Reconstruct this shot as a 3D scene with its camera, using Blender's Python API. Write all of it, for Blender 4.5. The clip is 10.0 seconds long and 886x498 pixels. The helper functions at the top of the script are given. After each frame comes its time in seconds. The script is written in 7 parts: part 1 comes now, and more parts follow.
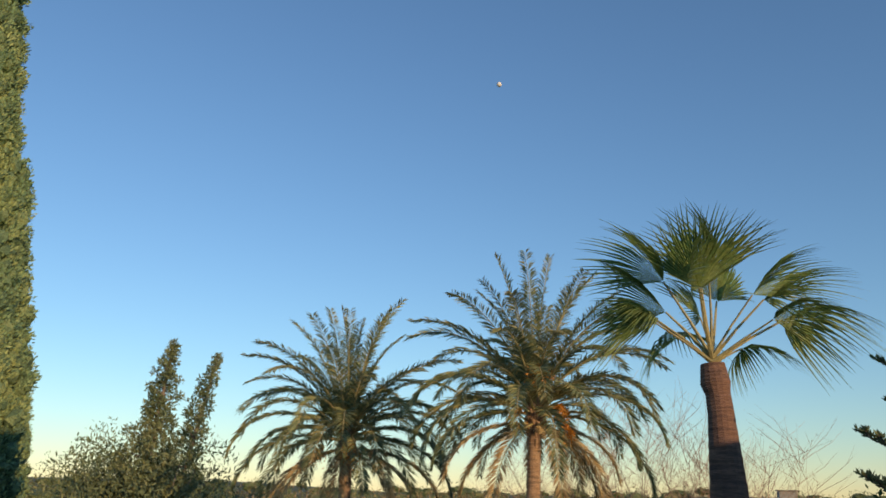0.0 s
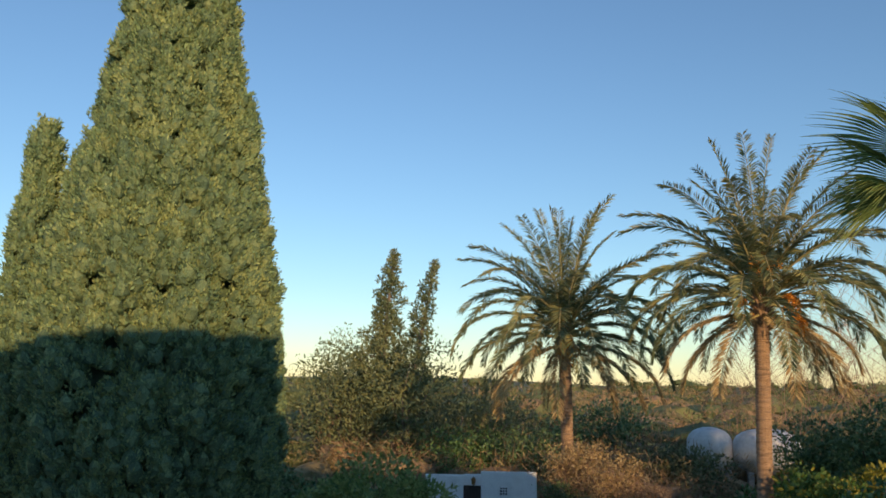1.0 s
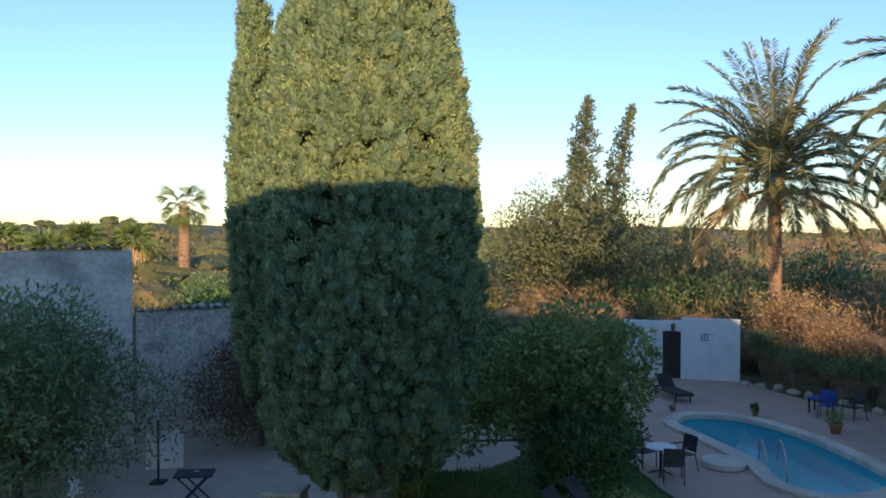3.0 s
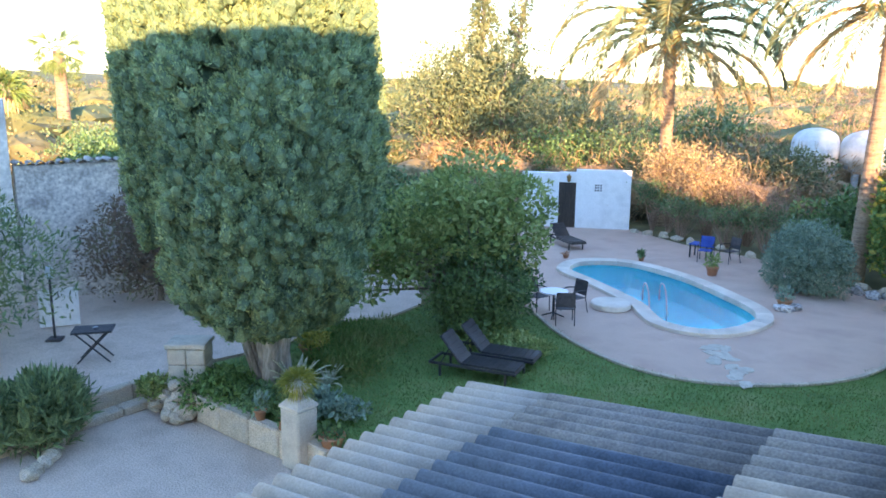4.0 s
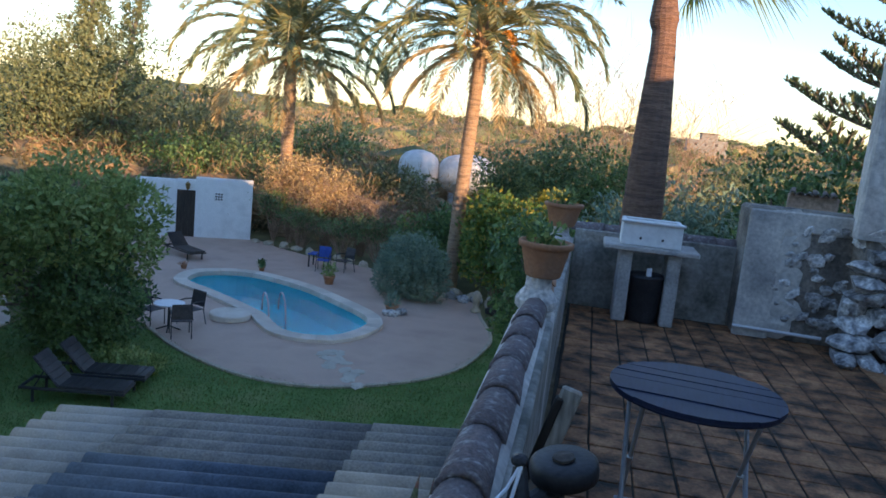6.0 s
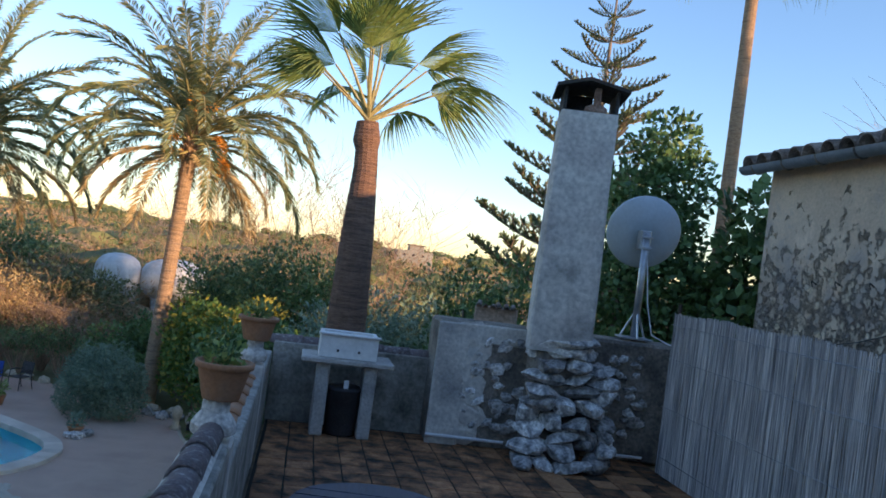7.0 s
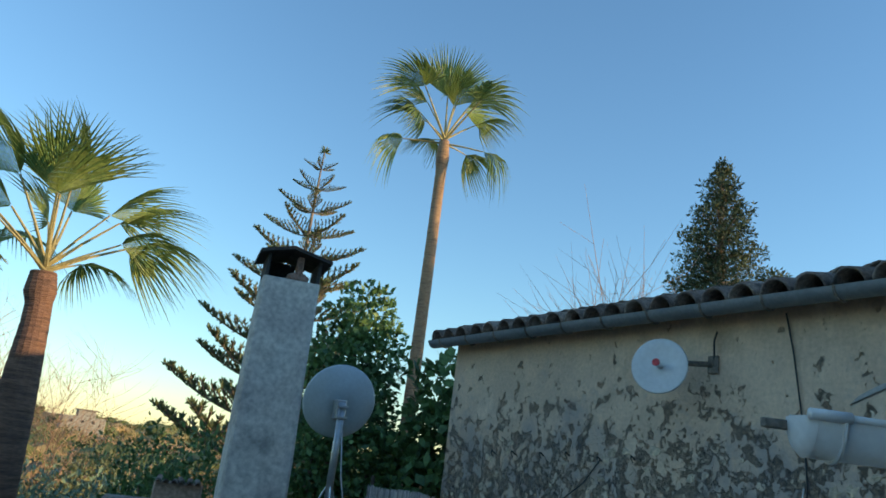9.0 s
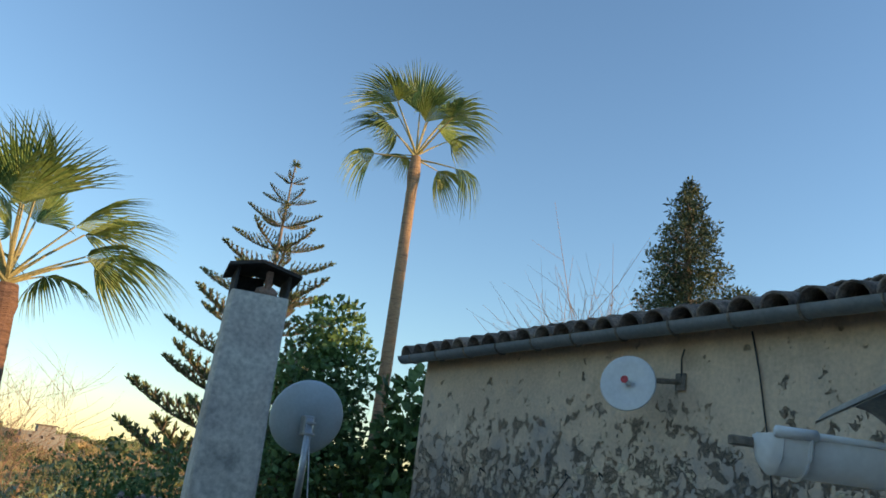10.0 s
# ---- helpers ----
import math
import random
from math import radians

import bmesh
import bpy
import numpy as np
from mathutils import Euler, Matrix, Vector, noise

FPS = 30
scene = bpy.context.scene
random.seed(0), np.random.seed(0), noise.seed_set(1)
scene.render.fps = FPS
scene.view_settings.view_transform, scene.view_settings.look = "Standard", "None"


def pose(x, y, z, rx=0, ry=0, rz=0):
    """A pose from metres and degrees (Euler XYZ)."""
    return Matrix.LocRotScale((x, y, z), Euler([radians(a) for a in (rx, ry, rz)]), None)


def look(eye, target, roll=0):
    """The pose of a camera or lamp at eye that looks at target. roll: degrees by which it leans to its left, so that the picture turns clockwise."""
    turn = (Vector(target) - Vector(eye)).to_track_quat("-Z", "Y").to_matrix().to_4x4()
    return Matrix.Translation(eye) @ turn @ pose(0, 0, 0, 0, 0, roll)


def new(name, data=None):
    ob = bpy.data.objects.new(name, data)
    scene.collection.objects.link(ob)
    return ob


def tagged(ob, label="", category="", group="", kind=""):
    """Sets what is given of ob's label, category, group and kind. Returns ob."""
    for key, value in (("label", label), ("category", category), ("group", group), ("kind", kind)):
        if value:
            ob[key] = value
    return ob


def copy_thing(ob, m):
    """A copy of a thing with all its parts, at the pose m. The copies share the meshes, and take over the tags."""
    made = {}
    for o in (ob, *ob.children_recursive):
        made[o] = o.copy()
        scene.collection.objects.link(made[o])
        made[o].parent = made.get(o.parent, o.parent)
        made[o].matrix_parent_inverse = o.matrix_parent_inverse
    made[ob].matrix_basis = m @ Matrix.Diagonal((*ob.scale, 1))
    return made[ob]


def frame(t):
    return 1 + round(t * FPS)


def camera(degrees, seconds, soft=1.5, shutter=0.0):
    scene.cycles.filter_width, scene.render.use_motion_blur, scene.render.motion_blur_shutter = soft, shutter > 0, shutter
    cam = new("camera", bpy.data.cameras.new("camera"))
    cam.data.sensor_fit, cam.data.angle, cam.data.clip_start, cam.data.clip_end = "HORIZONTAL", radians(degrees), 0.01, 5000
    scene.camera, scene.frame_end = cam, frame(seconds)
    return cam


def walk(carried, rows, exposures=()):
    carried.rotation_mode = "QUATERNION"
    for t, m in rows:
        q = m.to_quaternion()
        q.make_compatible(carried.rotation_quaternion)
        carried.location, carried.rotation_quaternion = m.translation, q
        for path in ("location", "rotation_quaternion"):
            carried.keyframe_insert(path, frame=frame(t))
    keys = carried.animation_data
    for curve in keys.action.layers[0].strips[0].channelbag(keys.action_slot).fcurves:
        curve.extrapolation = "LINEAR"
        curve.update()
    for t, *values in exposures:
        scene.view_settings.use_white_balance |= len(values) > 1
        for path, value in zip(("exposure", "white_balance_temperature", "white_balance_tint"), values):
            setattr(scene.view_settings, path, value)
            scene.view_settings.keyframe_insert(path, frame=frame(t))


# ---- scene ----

cam = camera(59.5, 10.0, soft=1.7)
PATH = [  # seconds, eye, turn in degrees
    (0.0, -0.001, 0.071, 6.119, 107.68, -1.23, 15.29),
    (0.5, -0.020, 0.069, 6.113, 103.56, -1.07, 23.31),
    (1.0, -0.049, 0.024, 6.106, 100.08, -0.65, 30.97),
    (1.5, -0.046, -0.020, 6.101, 96.02, -0.17, 38.55),
    (2.0, -0.058, -0.052, 6.089, 94.00, -0.10, 43.21),
    (2.2, -0.040, -0.064, 6.071, 92.79, -0.42, 44.63),
    (3.5, -0.025, -0.062, 6.038, 84.63, 0.24, 43.81),
    (4.0, -0.045, -0.054, 6.019, 78.21, -0.55, 37.99),
    (4.5, -0.060, -0.000, 6.000, 76.24, -1.30, 34.21),
    (5.0, -0.015, 0.039, 5.995, 76.23, -2.49, 27.34),
    (5.2, 0.015, 0.010, 5.984, 76.55, -2.99, 24.63),
    (6.3, 0.110, -0.027, 6.038, 82.57, -6.40, 6.05),
    (6.5, 0.157, -0.018, 6.055, 84.17, -6.64, 2.75),
    (7.0, 0.223, 0.021, 6.089, 90.83, -7.77, -9.68),
    (7.5, 0.188, 0.093, 6.084, 95.94, -7.49, -23.61),
    (8.0, 0.189, 0.084, 6.099, 99.33, -7.45, -29.95),
    (8.5, 0.196, 0.070, 6.102, 103.25, -7.18, -31.88),
    (9.0, 0.190, 0.058, 6.116, 105.90, -7.19, -32.13),
    (9.5, 0.199, 0.061, 6.116, 106.97, -7.18, -34.02),
    (10.0, 0.190, 0.067, 6.116, 107.35, -7.19, -34.44),
]
EXPOSURE = [(0.0, 0.4, 7000, 14), (1.2, 0.55, 7300, 16), (2.2, 0.8, 7300, 22), (3.4, 1.5, 6600, 22), (3.7, 2.25, 7000, 24), (4.1, 3.2, 7400, 27), (5.2, 3.25, 7900, 30),
            (6.3, 1.45, 7000, 24), (7.0, 1.45, 7200, 24), (8.0, 1.3, 7300, 16), (9.0, 1.2, 7100, 6), (9.5, 1.15, 7500, 11), (10.0, 1.2, 7900, 14)]  # seconds, stops, kelvin, tint
walk(cam, [(t, pose(x, y, z, rx, ry, rz)) for t, x, y, z, rx, ry, rz in PATH], EXPOSURE)

# ---- light ----
SUN_AZ, SUN_EL = 132.0, 9.5  # degrees clockwise from +y, and above the horizon
world = bpy.data.worlds.new("sky")
scene.world = world
world.use_nodes = True
wn = world.node_tree.nodes
sky = wn.new("ShaderNodeTexSky")
sky.sky_type = "NISHITA"
sky.sun_disc = False
sky.sun_elevation, sky.sun_rotation = radians(SUN_EL), radians(SUN_AZ)
sky.air_density, sky.dust_density, sky.ozone_density = 1.15, 0.0, 4.2
wn["Background"].inputs["Strength"].default_value = 0.15
world.node_tree.links.new(sky.outputs[0], wn["Background"].inputs["Color"])
sun = new("sun", bpy.data.lights.new("sun", "SUN"))
sun.data.energy, sun.data.angle, sun.data.color = 2.6, radians(0.6), (1.0, 0.70, 0.38)
SUN_DIR = Vector((math.sin(radians(SUN_AZ)) * math.cos(radians(SUN_EL)), math.cos(radians(SUN_AZ)) * math.cos(radians(SUN_EL)), math.sin(radians(SUN_EL))))
sun.matrix_world = look(SUN_DIR * 50, (0, 0, 0))

# ---- materials ----
def mat(name, cols, scale=3.0, fine=40.0, rough=0.85, bump=0.3, metal=0.0, stretch=(1, 1, 1), rand=0.0, island=False,
        transl=0.0, voro=0.0, fine_amt=0.35, emit=0.0, spec=0.4, world=False, detail=6, grit=0.5, lo=0.3, hi=0.7):
    """Colours laid out over a coarse noise, broken by a fine one, with relief from the fine one."""
    m = bpy.data.materials.new(name)
    m.use_nodes = True
    nt = m.node_tree
    N, L = nt.nodes, nt.links
    b = N["Principled BSDF"]
    tc, mp = N.new("ShaderNodeTexCoord"), N.new("ShaderNodeMapping")
    mp.inputs["Scale"].default_value = stretch
    L.new(N.new("ShaderNodeNewGeometry").outputs["Position"] if world else tc.outputs["Object"], mp.inputs["Vector"])
    n1, n2 = N.new("ShaderNodeTexNoise"), N.new("ShaderNodeTexNoise")
    for n, s, d in ((n1, scale, detail), (n2, fine, 5)):
        n.inputs["Roughness"].default_value = grit
        n.inputs["Scale"].default_value, n.inputs["Detail"].default_value = s, d
        L.new(mp.outputs[0], n.inputs["Vector"])
    ramp = N.new("ShaderNodeValToRGB")
    el = ramp.color_ramp.elements
    while len(el) < len(cols):
        el.new(0.5)
    for i, c in enumerate(cols):
        el[i].position = lo + (hi - lo) * i / max(1, len(cols) - 1)
        el[i].color = (*c, 1)
    if island:
        geo = N.new("ShaderNodeNewGeometry")
        mx = N.new("ShaderNodeMath")
        mx.operation = "MULTIPLY_ADD"
        mx.inputs[1].default_value, mx.inputs[2].default_value = 0.34, -0.17
        L.new(geo.outputs["Random Per Island"], mx.inputs[0])
        ad = N.new("ShaderNodeMath")
        L.new(n1.outputs["Fac"], ad.inputs[0])
        L.new(mx.outputs[0], ad.inputs[1])
        L.new(ad.outputs[0], ramp.inputs["Fac"])
    else:
        L.new(n1.outputs["Fac"], ramp.inputs["Fac"])
    src = n2.outputs["Fac"]
    if voro:
        v = N.new("ShaderNodeTexVoronoi")
        v.inputs["Scale"].default_value = voro
        L.new(mp.outputs[0], v.inputs["Vector"])
        src = v.outputs["Distance"]
    mr = N.new("ShaderNodeMapRange")
    mr.inputs["To Min"].default_value, mr.inputs["To Max"].default_value = 1 - fine_amt, 1 + fine_amt
    mr.inputs["From Min"].default_value, mr.inputs["From Max"].default_value = (0.0, 0.8) if voro else (0.3, 0.7)
    L.new(src, mr.inputs["Value"])
    hsv = N.new("ShaderNodeHueSaturation")
    L.new(ramp.outputs["Color"], hsv.inputs["Color"])
    val = mr.outputs[0]
    if rand:
        oi, mr2, mul = N.new("ShaderNodeObjectInfo"), N.new("ShaderNodeMapRange"), N.new("ShaderNodeMath")
        mul.operation = "MULTIPLY"
        mr2.inputs["To Min"].default_value, mr2.inputs["To Max"].default_value = 1 - rand, 1 + rand
        L.new(oi.outputs["Random"], mr2.inputs["Value"])
        L.new(mr2.outputs[0], mul.inputs[0])
        L.new(val, mul.inputs[1])
        val = mul.outputs[0]
    L.new(val, hsv.inputs["Value"])
    L.new(hsv.outputs["Color"], b.inputs["Base Color"])
    b.inputs["Roughness"].default_value, b.inputs["Metallic"].default_value = rough, metal
    b.inputs["Specular IOR Level"].default_value = spec
    if bump:
        bp = N.new("ShaderNodeBump")
        bp.inputs["Strength"].default_value, bp.inputs["Distance"].default_value = bump, 0.02
        L.new(src, bp.inputs["Height"])
        L.new(bp.outputs[0], b.inputs["Normal"])
    if transl:
        tr, ms = N.new("ShaderNodeBsdfTranslucent"), N.new("ShaderNodeMixShader")
        L.new(hsv.outputs["Color"], tr.inputs["Color"])
        ms.inputs[0].default_value = transl
        L.new(b.outputs[0], ms.inputs[1])
        L.new(tr.outputs[0], ms.inputs[2])
        L.new(ms.outputs[0], N["Material Output"].inputs["Surface"])
    if emit:
        b.inputs["Emission Strength"].default_value = emit
        L.new(hsv.outputs["Color"], b.inputs["Emission Color"])
    return m


M = dict(
    land=mat("land", [(0.075, 0.095, 0.036), (0.150, 0.140, 0.060), (0.105, 0.110, 0.045), (0.215, 0.175, 0.085)], 0.02, 0.5, 0.95, 0.2, fine_amt=0.5),
    lawn=mat("lawn", [(0.068, 0.150, 0.038), (0.105, 0.210, 0.053), (0.180, 0.225, 0.075)], 0.9, 30, 0.9, 0.5),
    grass=mat("grass_blades", [(0.075, 0.162, 0.038), (0.12, 0.216, 0.053), (0.21, 0.23, 0.075)], 1.1, 30, 0.7, 0, island=True, transl=0.2),
    gravel=mat("gravel", [(0.47, 0.365, 0.29), (0.58, 0.455, 0.365), (0.51, 0.395, 0.315)], 1.2, 60, 0.95, 0.7, voro=30, fine_amt=0.2),
    patio=mat("patio", [(0.49, 0.325, 0.25), (0.58, 0.395, 0.305), (0.52, 0.35, 0.27)], 0.7, 70, 0.9, 0.25, fine_amt=0.14),
    coping=mat("coping", [(0.56, 0.47, 0.38), (0.70, 0.61, 0.51)], 2.0, 50, 0.8, 0.25, rand=0.10, fine_amt=0.15, world=True),
    poolwall=mat("pool_wall", [(0.004, 0.56, 0.62), (0.006, 0.64, 0.70)], 0.8, 12, 0.4, 0.0, fine_amt=0.1),
    limewash=mat("limewash", [(0.651, 0.651, 0.63), (0.8, 0.8, 0.777), (0.735, 0.735, 0.714)], 1.5, 20, 0.9, 0.25, fine_amt=0.08),
    darkwood=mat("dark_wood", [(0.03, 0.025, 0.02), (0.07, 0.05, 0.04)], 2, 40, 0.7, 0.3, stretch=(1, 1, 0.1)),
    blackpl=mat("black_plastic", [(0.021, 0.021, 0.023), (0.047, 0.047, 0.051)], 4, 60, 0.5, 0.1),
    terracotta=mat("terracotta", [(0.38, 0.16, 0.08), (0.46, 0.21, 0.11), (0.40, 0.22, 0.14)], 5, 50, 0.8, 0.15, fine_amt=0.12, rand=0.1),
    oldplaster=mat("old_plaster", [(0.27, 0.20, 0.13), (0.40, 0.30, 0.19), (0.33, 0.26, 0.18), (0.17, 0.15, 0.13)], 0.7, 9, 0.95, 0.8, fine_amt=0.3),
    plasterlight=mat("light_rubble", [(0.432, 0.384, 0.336), (0.648, 0.588, 0.516), (0.336, 0.3, 0.276)], 2, 12, 0.95, 0.8),
    pinkplaster=mat("pink_plaster", [(0.40, 0.28, 0.22), (0.50, 0.36, 0.28)], 2, 20, 0.95, 0.4),
    captilelight=mat("pale_lichen_tile", [(0.22, 0.19, 0.17), (0.38, 0.35, 0.32), (0.14, 0.12, 0.11)], 8, 50, 0.95, 0.6, rand=0.25, world=True),
    render=mat("grey_render", [(0.418, 0.389, 0.367), (0.648, 0.605, 0.54), (0.317, 0.302, 0.288)], 1.6, 26, 0.95, 0.5, fine_amt=0.2),
    concrete=mat("concrete", [(0.36, 0.336, 0.312), (0.48, 0.456, 0.42), (0.264, 0.252, 0.24)], 3, 40, 0.9, 0.4, fine_amt=0.18),
    stone=mat("rock", [(0.101, 0.101, 0.101), (0.345, 0.338, 0.331), (0.633, 0.617, 0.589), (0.186, 0.173, 0.159)], 9, 40, 0.95, 0.8, rand=0.5),
    sandstone=mat("sandstone", [(0.42, 0.34, 0.25), (0.52, 0.43, 0.32), (0.44, 0.38, 0.31)], 4, 40, 0.95, 0.5, rand=0.15),
    tile=mat("floor_tile", [(0.032, 0.024, 0.017), (0.15, 0.070, 0.034), (0.33, 0.135, 0.060), (0.44, 0.205, 0.095)], 4.5, 45, 0.7, 0.35, rand=0.3, world=True, detail=10, grit=0.62, lo=0.36, hi=0.62),
    grout=mat("grout", [(0.02, 0.018, 0.014), (0.04, 0.034, 0.026)], 5, 40, 0.95, 0.3),
    captile=mat("lichen_tile", [(0.120, 0.095, 0.095), (0.23, 0.17, 0.16), (0.17, 0.135, 0.135), (0.27, 0.235, 0.225), (0.50, 0.46, 0.43)], 24, 90, 0.95, 0.6, rand=0.10, world=True, detail=8, grit=0.6, fine_amt=0.3),
    rooftile=mat("roof_tile", [(0.1, 0.088, 0.081), (0.213, 0.163, 0.138), (0.3, 0.25, 0.213)], 6, 40, 0.95, 0.5, rand=0.3, world=True),
    fibro=mat("fibre_cement", [(0.36, 0.304, 0.251), (0.477, 0.409, 0.334), (0.405, 0.352, 0.295)], 2.5, 50, 0.9, 0.25, fine_amt=0.12),
    bluesheet=mat("blue_sheet", [(0.049, 0.077, 0.105), (0.088, 0.123, 0.161), (0.066, 0.094, 0.123)], 3, 50, 0.6, 0.2, fine_amt=0.25),
    gutter=mat("zinc", [(0.20, 0.23, 0.25), (0.28, 0.31, 0.33)], 3, 30, 0.5, 0.1, metal=0.3, fine_amt=0.1),
    whitepvc=mat("white_plastic", [(0.66, 0.68, 0.69), (0.75, 0.77, 0.78)], 3, 30, 0.4, 0.05, fine_amt=0.05),
    dishgrey=mat("grey_paint", [(0.486, 0.567, 0.608), (0.581, 0.661, 0.702)], 2, 30, 0.5, 0.05, fine_amt=0.05),
    steel=mat("galvanised", [(0.40, 0.42, 0.44), (0.55, 0.57, 0.58)], 8, 60, 0.4, 0.1, metal=0.8, fine_amt=0.1),
    reed=mat("reed", [(0.24, 0.235, 0.24), (0.50, 0.47, 0.465), (0.72, 0.68, 0.64)], 60, 90, 0.8, 0.2, stretch=(1, 1, 0.03), island=True, lo=0.3, hi=0.7),
    navy=mat("navy_slat", [(0.009, 0.017, 0.046), (0.016, 0.026, 0.062)], 3, 60, 0.55, 0.15, stretch=(1, 0.1, 1), fine_amt=0.2),
    bark=mat("bark", [(0.10, 0.075, 0.055), (0.20, 0.16, 0.125), (0.27, 0.22, 0.18)], 5, 30, 0.95, 0.8, stretch=(1, 1, 0.25)),
    palmbark=mat("palm_bark", [(0.26, 0.169, 0.111), (0.39, 0.26, 0.169), (0.208, 0.143, 0.104)], 2.5, 22, 0.95, 0.9, stretch=(0.6, 0.6, 3.5)),
    redbark=mat("red_palm_bark", [(0.13, 0.075, 0.055), (0.22, 0.125, 0.09), (0.10, 0.06, 0.05)], 2.0, 20, 0.95, 0.9, stretch=(0.5, 0.5, 5)),
    twig=mat("twig", [(0.27, 0.169, 0.118), (0.439, 0.287, 0.203)], 3, 30, 0.9, 0.2, island=True),
    cyp=mat("cypress_spray", [(0.138, 0.236, 0.132), (0.236, 0.345, 0.167), (0.38, 0.443, 0.184)], 1.1, 30, 0.85, 0, island=True, transl=0.15),
    cypshade=mat("cypress_inner_shade", [(0.072, 0.121, 0.072), (0.121, 0.183, 0.092)], 3, 20, 0.95, 0.5),
    pine=mat("pine_needles", [(0.086, 0.122, 0.062), (0.17, 0.208, 0.098), (0.244, 0.257, 0.122)], 0.6, 20, 0.85, 0, island=True, transl=0.12),
    leaf=mat("leaf", [(0.055, 0.127, 0.033), (0.109, 0.218, 0.055), (0.182, 0.291, 0.082)], 1.5, 20, 0.55, 0, island=True, transl=0.25),
    leaflight=mat("light_leaf", [(0.145, 0.225, 0.067), (0.241, 0.328, 0.099), (0.388, 0.429, 0.153)], 1.5, 20, 0.6, 0, island=True, transl=0.25),
    leafdark=mat("dark_leaf", [(0.051, 0.115, 0.046), (0.099, 0.196, 0.066), (0.163, 0.278, 0.099)], 1.5, 20, 0.5, 0, island=True, transl=0.15),
    leafdark2=mat("shade_leaf", [(0.068, 0.136, 0.062), (0.136, 0.22, 0.094), (0.238, 0.322, 0.136)], 1.5, 20, 0.6, 0, island=True, transl=0.15),
    dryred=mat("reddish_leaf", [(0.125, 0.094, 0.062), (0.208, 0.135, 0.094), (0.187, 0.177, 0.094)], 0.9, 20, 0.8, 0, island=True, transl=0.15),
    scrub=mat("scrub", [(0.10, 0.115, 0.05), (0.20, 0.185, 0.085), (0.32, 0.245, 0.125), (0.42, 0.295, 0.16)], 0.10, 0.8, 0.9, 0, transl=0.15, fine_amt=0.4),
    thicket=mat("thicket", [(0.13, 0.111, 0.065), (0.286, 0.202, 0.117), (0.442, 0.293, 0.163), (0.221, 0.195, 0.098)], 0.5, 6, 0.9, 0, transl=0.15, fine_amt=0.4),
    woods=mat("woods", [(0.067, 0.101, 0.042), (0.126, 0.160, 0.067), (0.218, 0.210, 0.092)], 0.08, 0.8, 0.9, 0, transl=0.15, fine_amt=0.4),
    leafblue=mat("blue_leaf", [(0.114, 0.195, 0.146), (0.179, 0.277, 0.195), (0.244, 0.342, 0.244)], 1.5, 20, 0.75, 0, island=True, transl=0.15),
    leafolive=mat("olive_leaf", [(0.114, 0.138, 0.065), (0.195, 0.212, 0.105), (0.277, 0.277, 0.13)], 0.5, 20, 0.75, 0, island=True, transl=0.2),
    leafyellow=mat("yellow_leaf", [(0.176, 0.209, 0.033), (0.308, 0.297, 0.055), (0.418, 0.374, 0.077)], 1.5, 20, 0.6, 0, island=True, transl=0.25),
    dry=mat("dry_leaf", [(0.319, 0.225, 0.112), (0.504, 0.374, 0.187), (0.636, 0.486, 0.261)], 0.5, 20, 0.85, 0, island=True, transl=0.2),
    frond=mat("date_frond", [(0.105, 0.155, 0.085), (0.19, 0.22, 0.10), (0.39, 0.35, 0.145)], 1.0, 20, 0.55, 0, island=True, transl=0.2, rand=0.25),
    rachis=mat("rachis", [(0.286, 0.26, 0.117), (0.416, 0.351, 0.169)], 2, 30, 0.6, 0.1, rand=0.2),
    fan=mat("fan_leaf", [(0.108, 0.186, 0.058), (0.176, 0.254, 0.078), (0.273, 0.332, 0.108)], 1.2, 20, 0.45, 0, island=True, transl=0.25, rand=0.25),
    dates=mat("dates", [(0.643, 0.257, 0.035), (0.8, 0.351, 0.058)], 6, 40, 0.7, 0.2, island=True),
    tank=mat("tank_white", [(0.54, 0.532, 0.517), (0.69, 0.682, 0.667), (0.45, 0.435, 0.405)], 0.8, 8, 0.7, 0.1, fine_amt=0.08),
    moon=mat("moon_rock", [(0.55, 0.55, 0.55), (0.9, 0.9, 0.9)], 0.12, 1, 1.0, 0, fine_amt=0.1),
    blue=mat("blue_cloth", [(0.02, 0.07, 0.30), (0.04, 0.12, 0.42)], 4, 40, 0.8, 0.2),
    flower=mat("white_petal", [(0.75, 0.76, 0.72), (0.85, 0.85, 0.82)], 4, 40, 0.7, 0, island=True, transl=0.2),
    brass=mat("brass", [(0.22, 0.13, 0.05), (0.32, 0.2, 0.08)], 8, 40, 0.5, 0.1, metal=0.7),
    redp=mat("red_print", [(0.55, 0.05, 0.06), (0.65, 0.08, 0.09)], 8, 40, 0.5, 0),
)
water = bpy.data.materials.new("pool_water")
water.use_nodes = True
_b = water.node_tree.nodes["Principled BSDF"]
_b.inputs["Base Color"].default_value = (0.30, 0.96, 1.0, 1)
_b.inputs["Specular IOR Level"].default_value = 0.25
_b.inputs["Roughness"].default_value, _b.inputs["Transmission Weight"].default_value, _b.inputs["IOR"].default_value = 0.02, 1.0, 1.08
_n, _p = water.node_tree.nodes.new("ShaderNodeTexNoise"), water.node_tree.nodes.new("ShaderNodeBump")
_n.inputs["Scale"].default_value = 2.2
_p.inputs["Strength"].default_value, _p.inputs["Distance"].default_value = 0.10, 0.02
water.node_tree.links.new(_n.outputs["Fac"], _p.inputs["Height"])
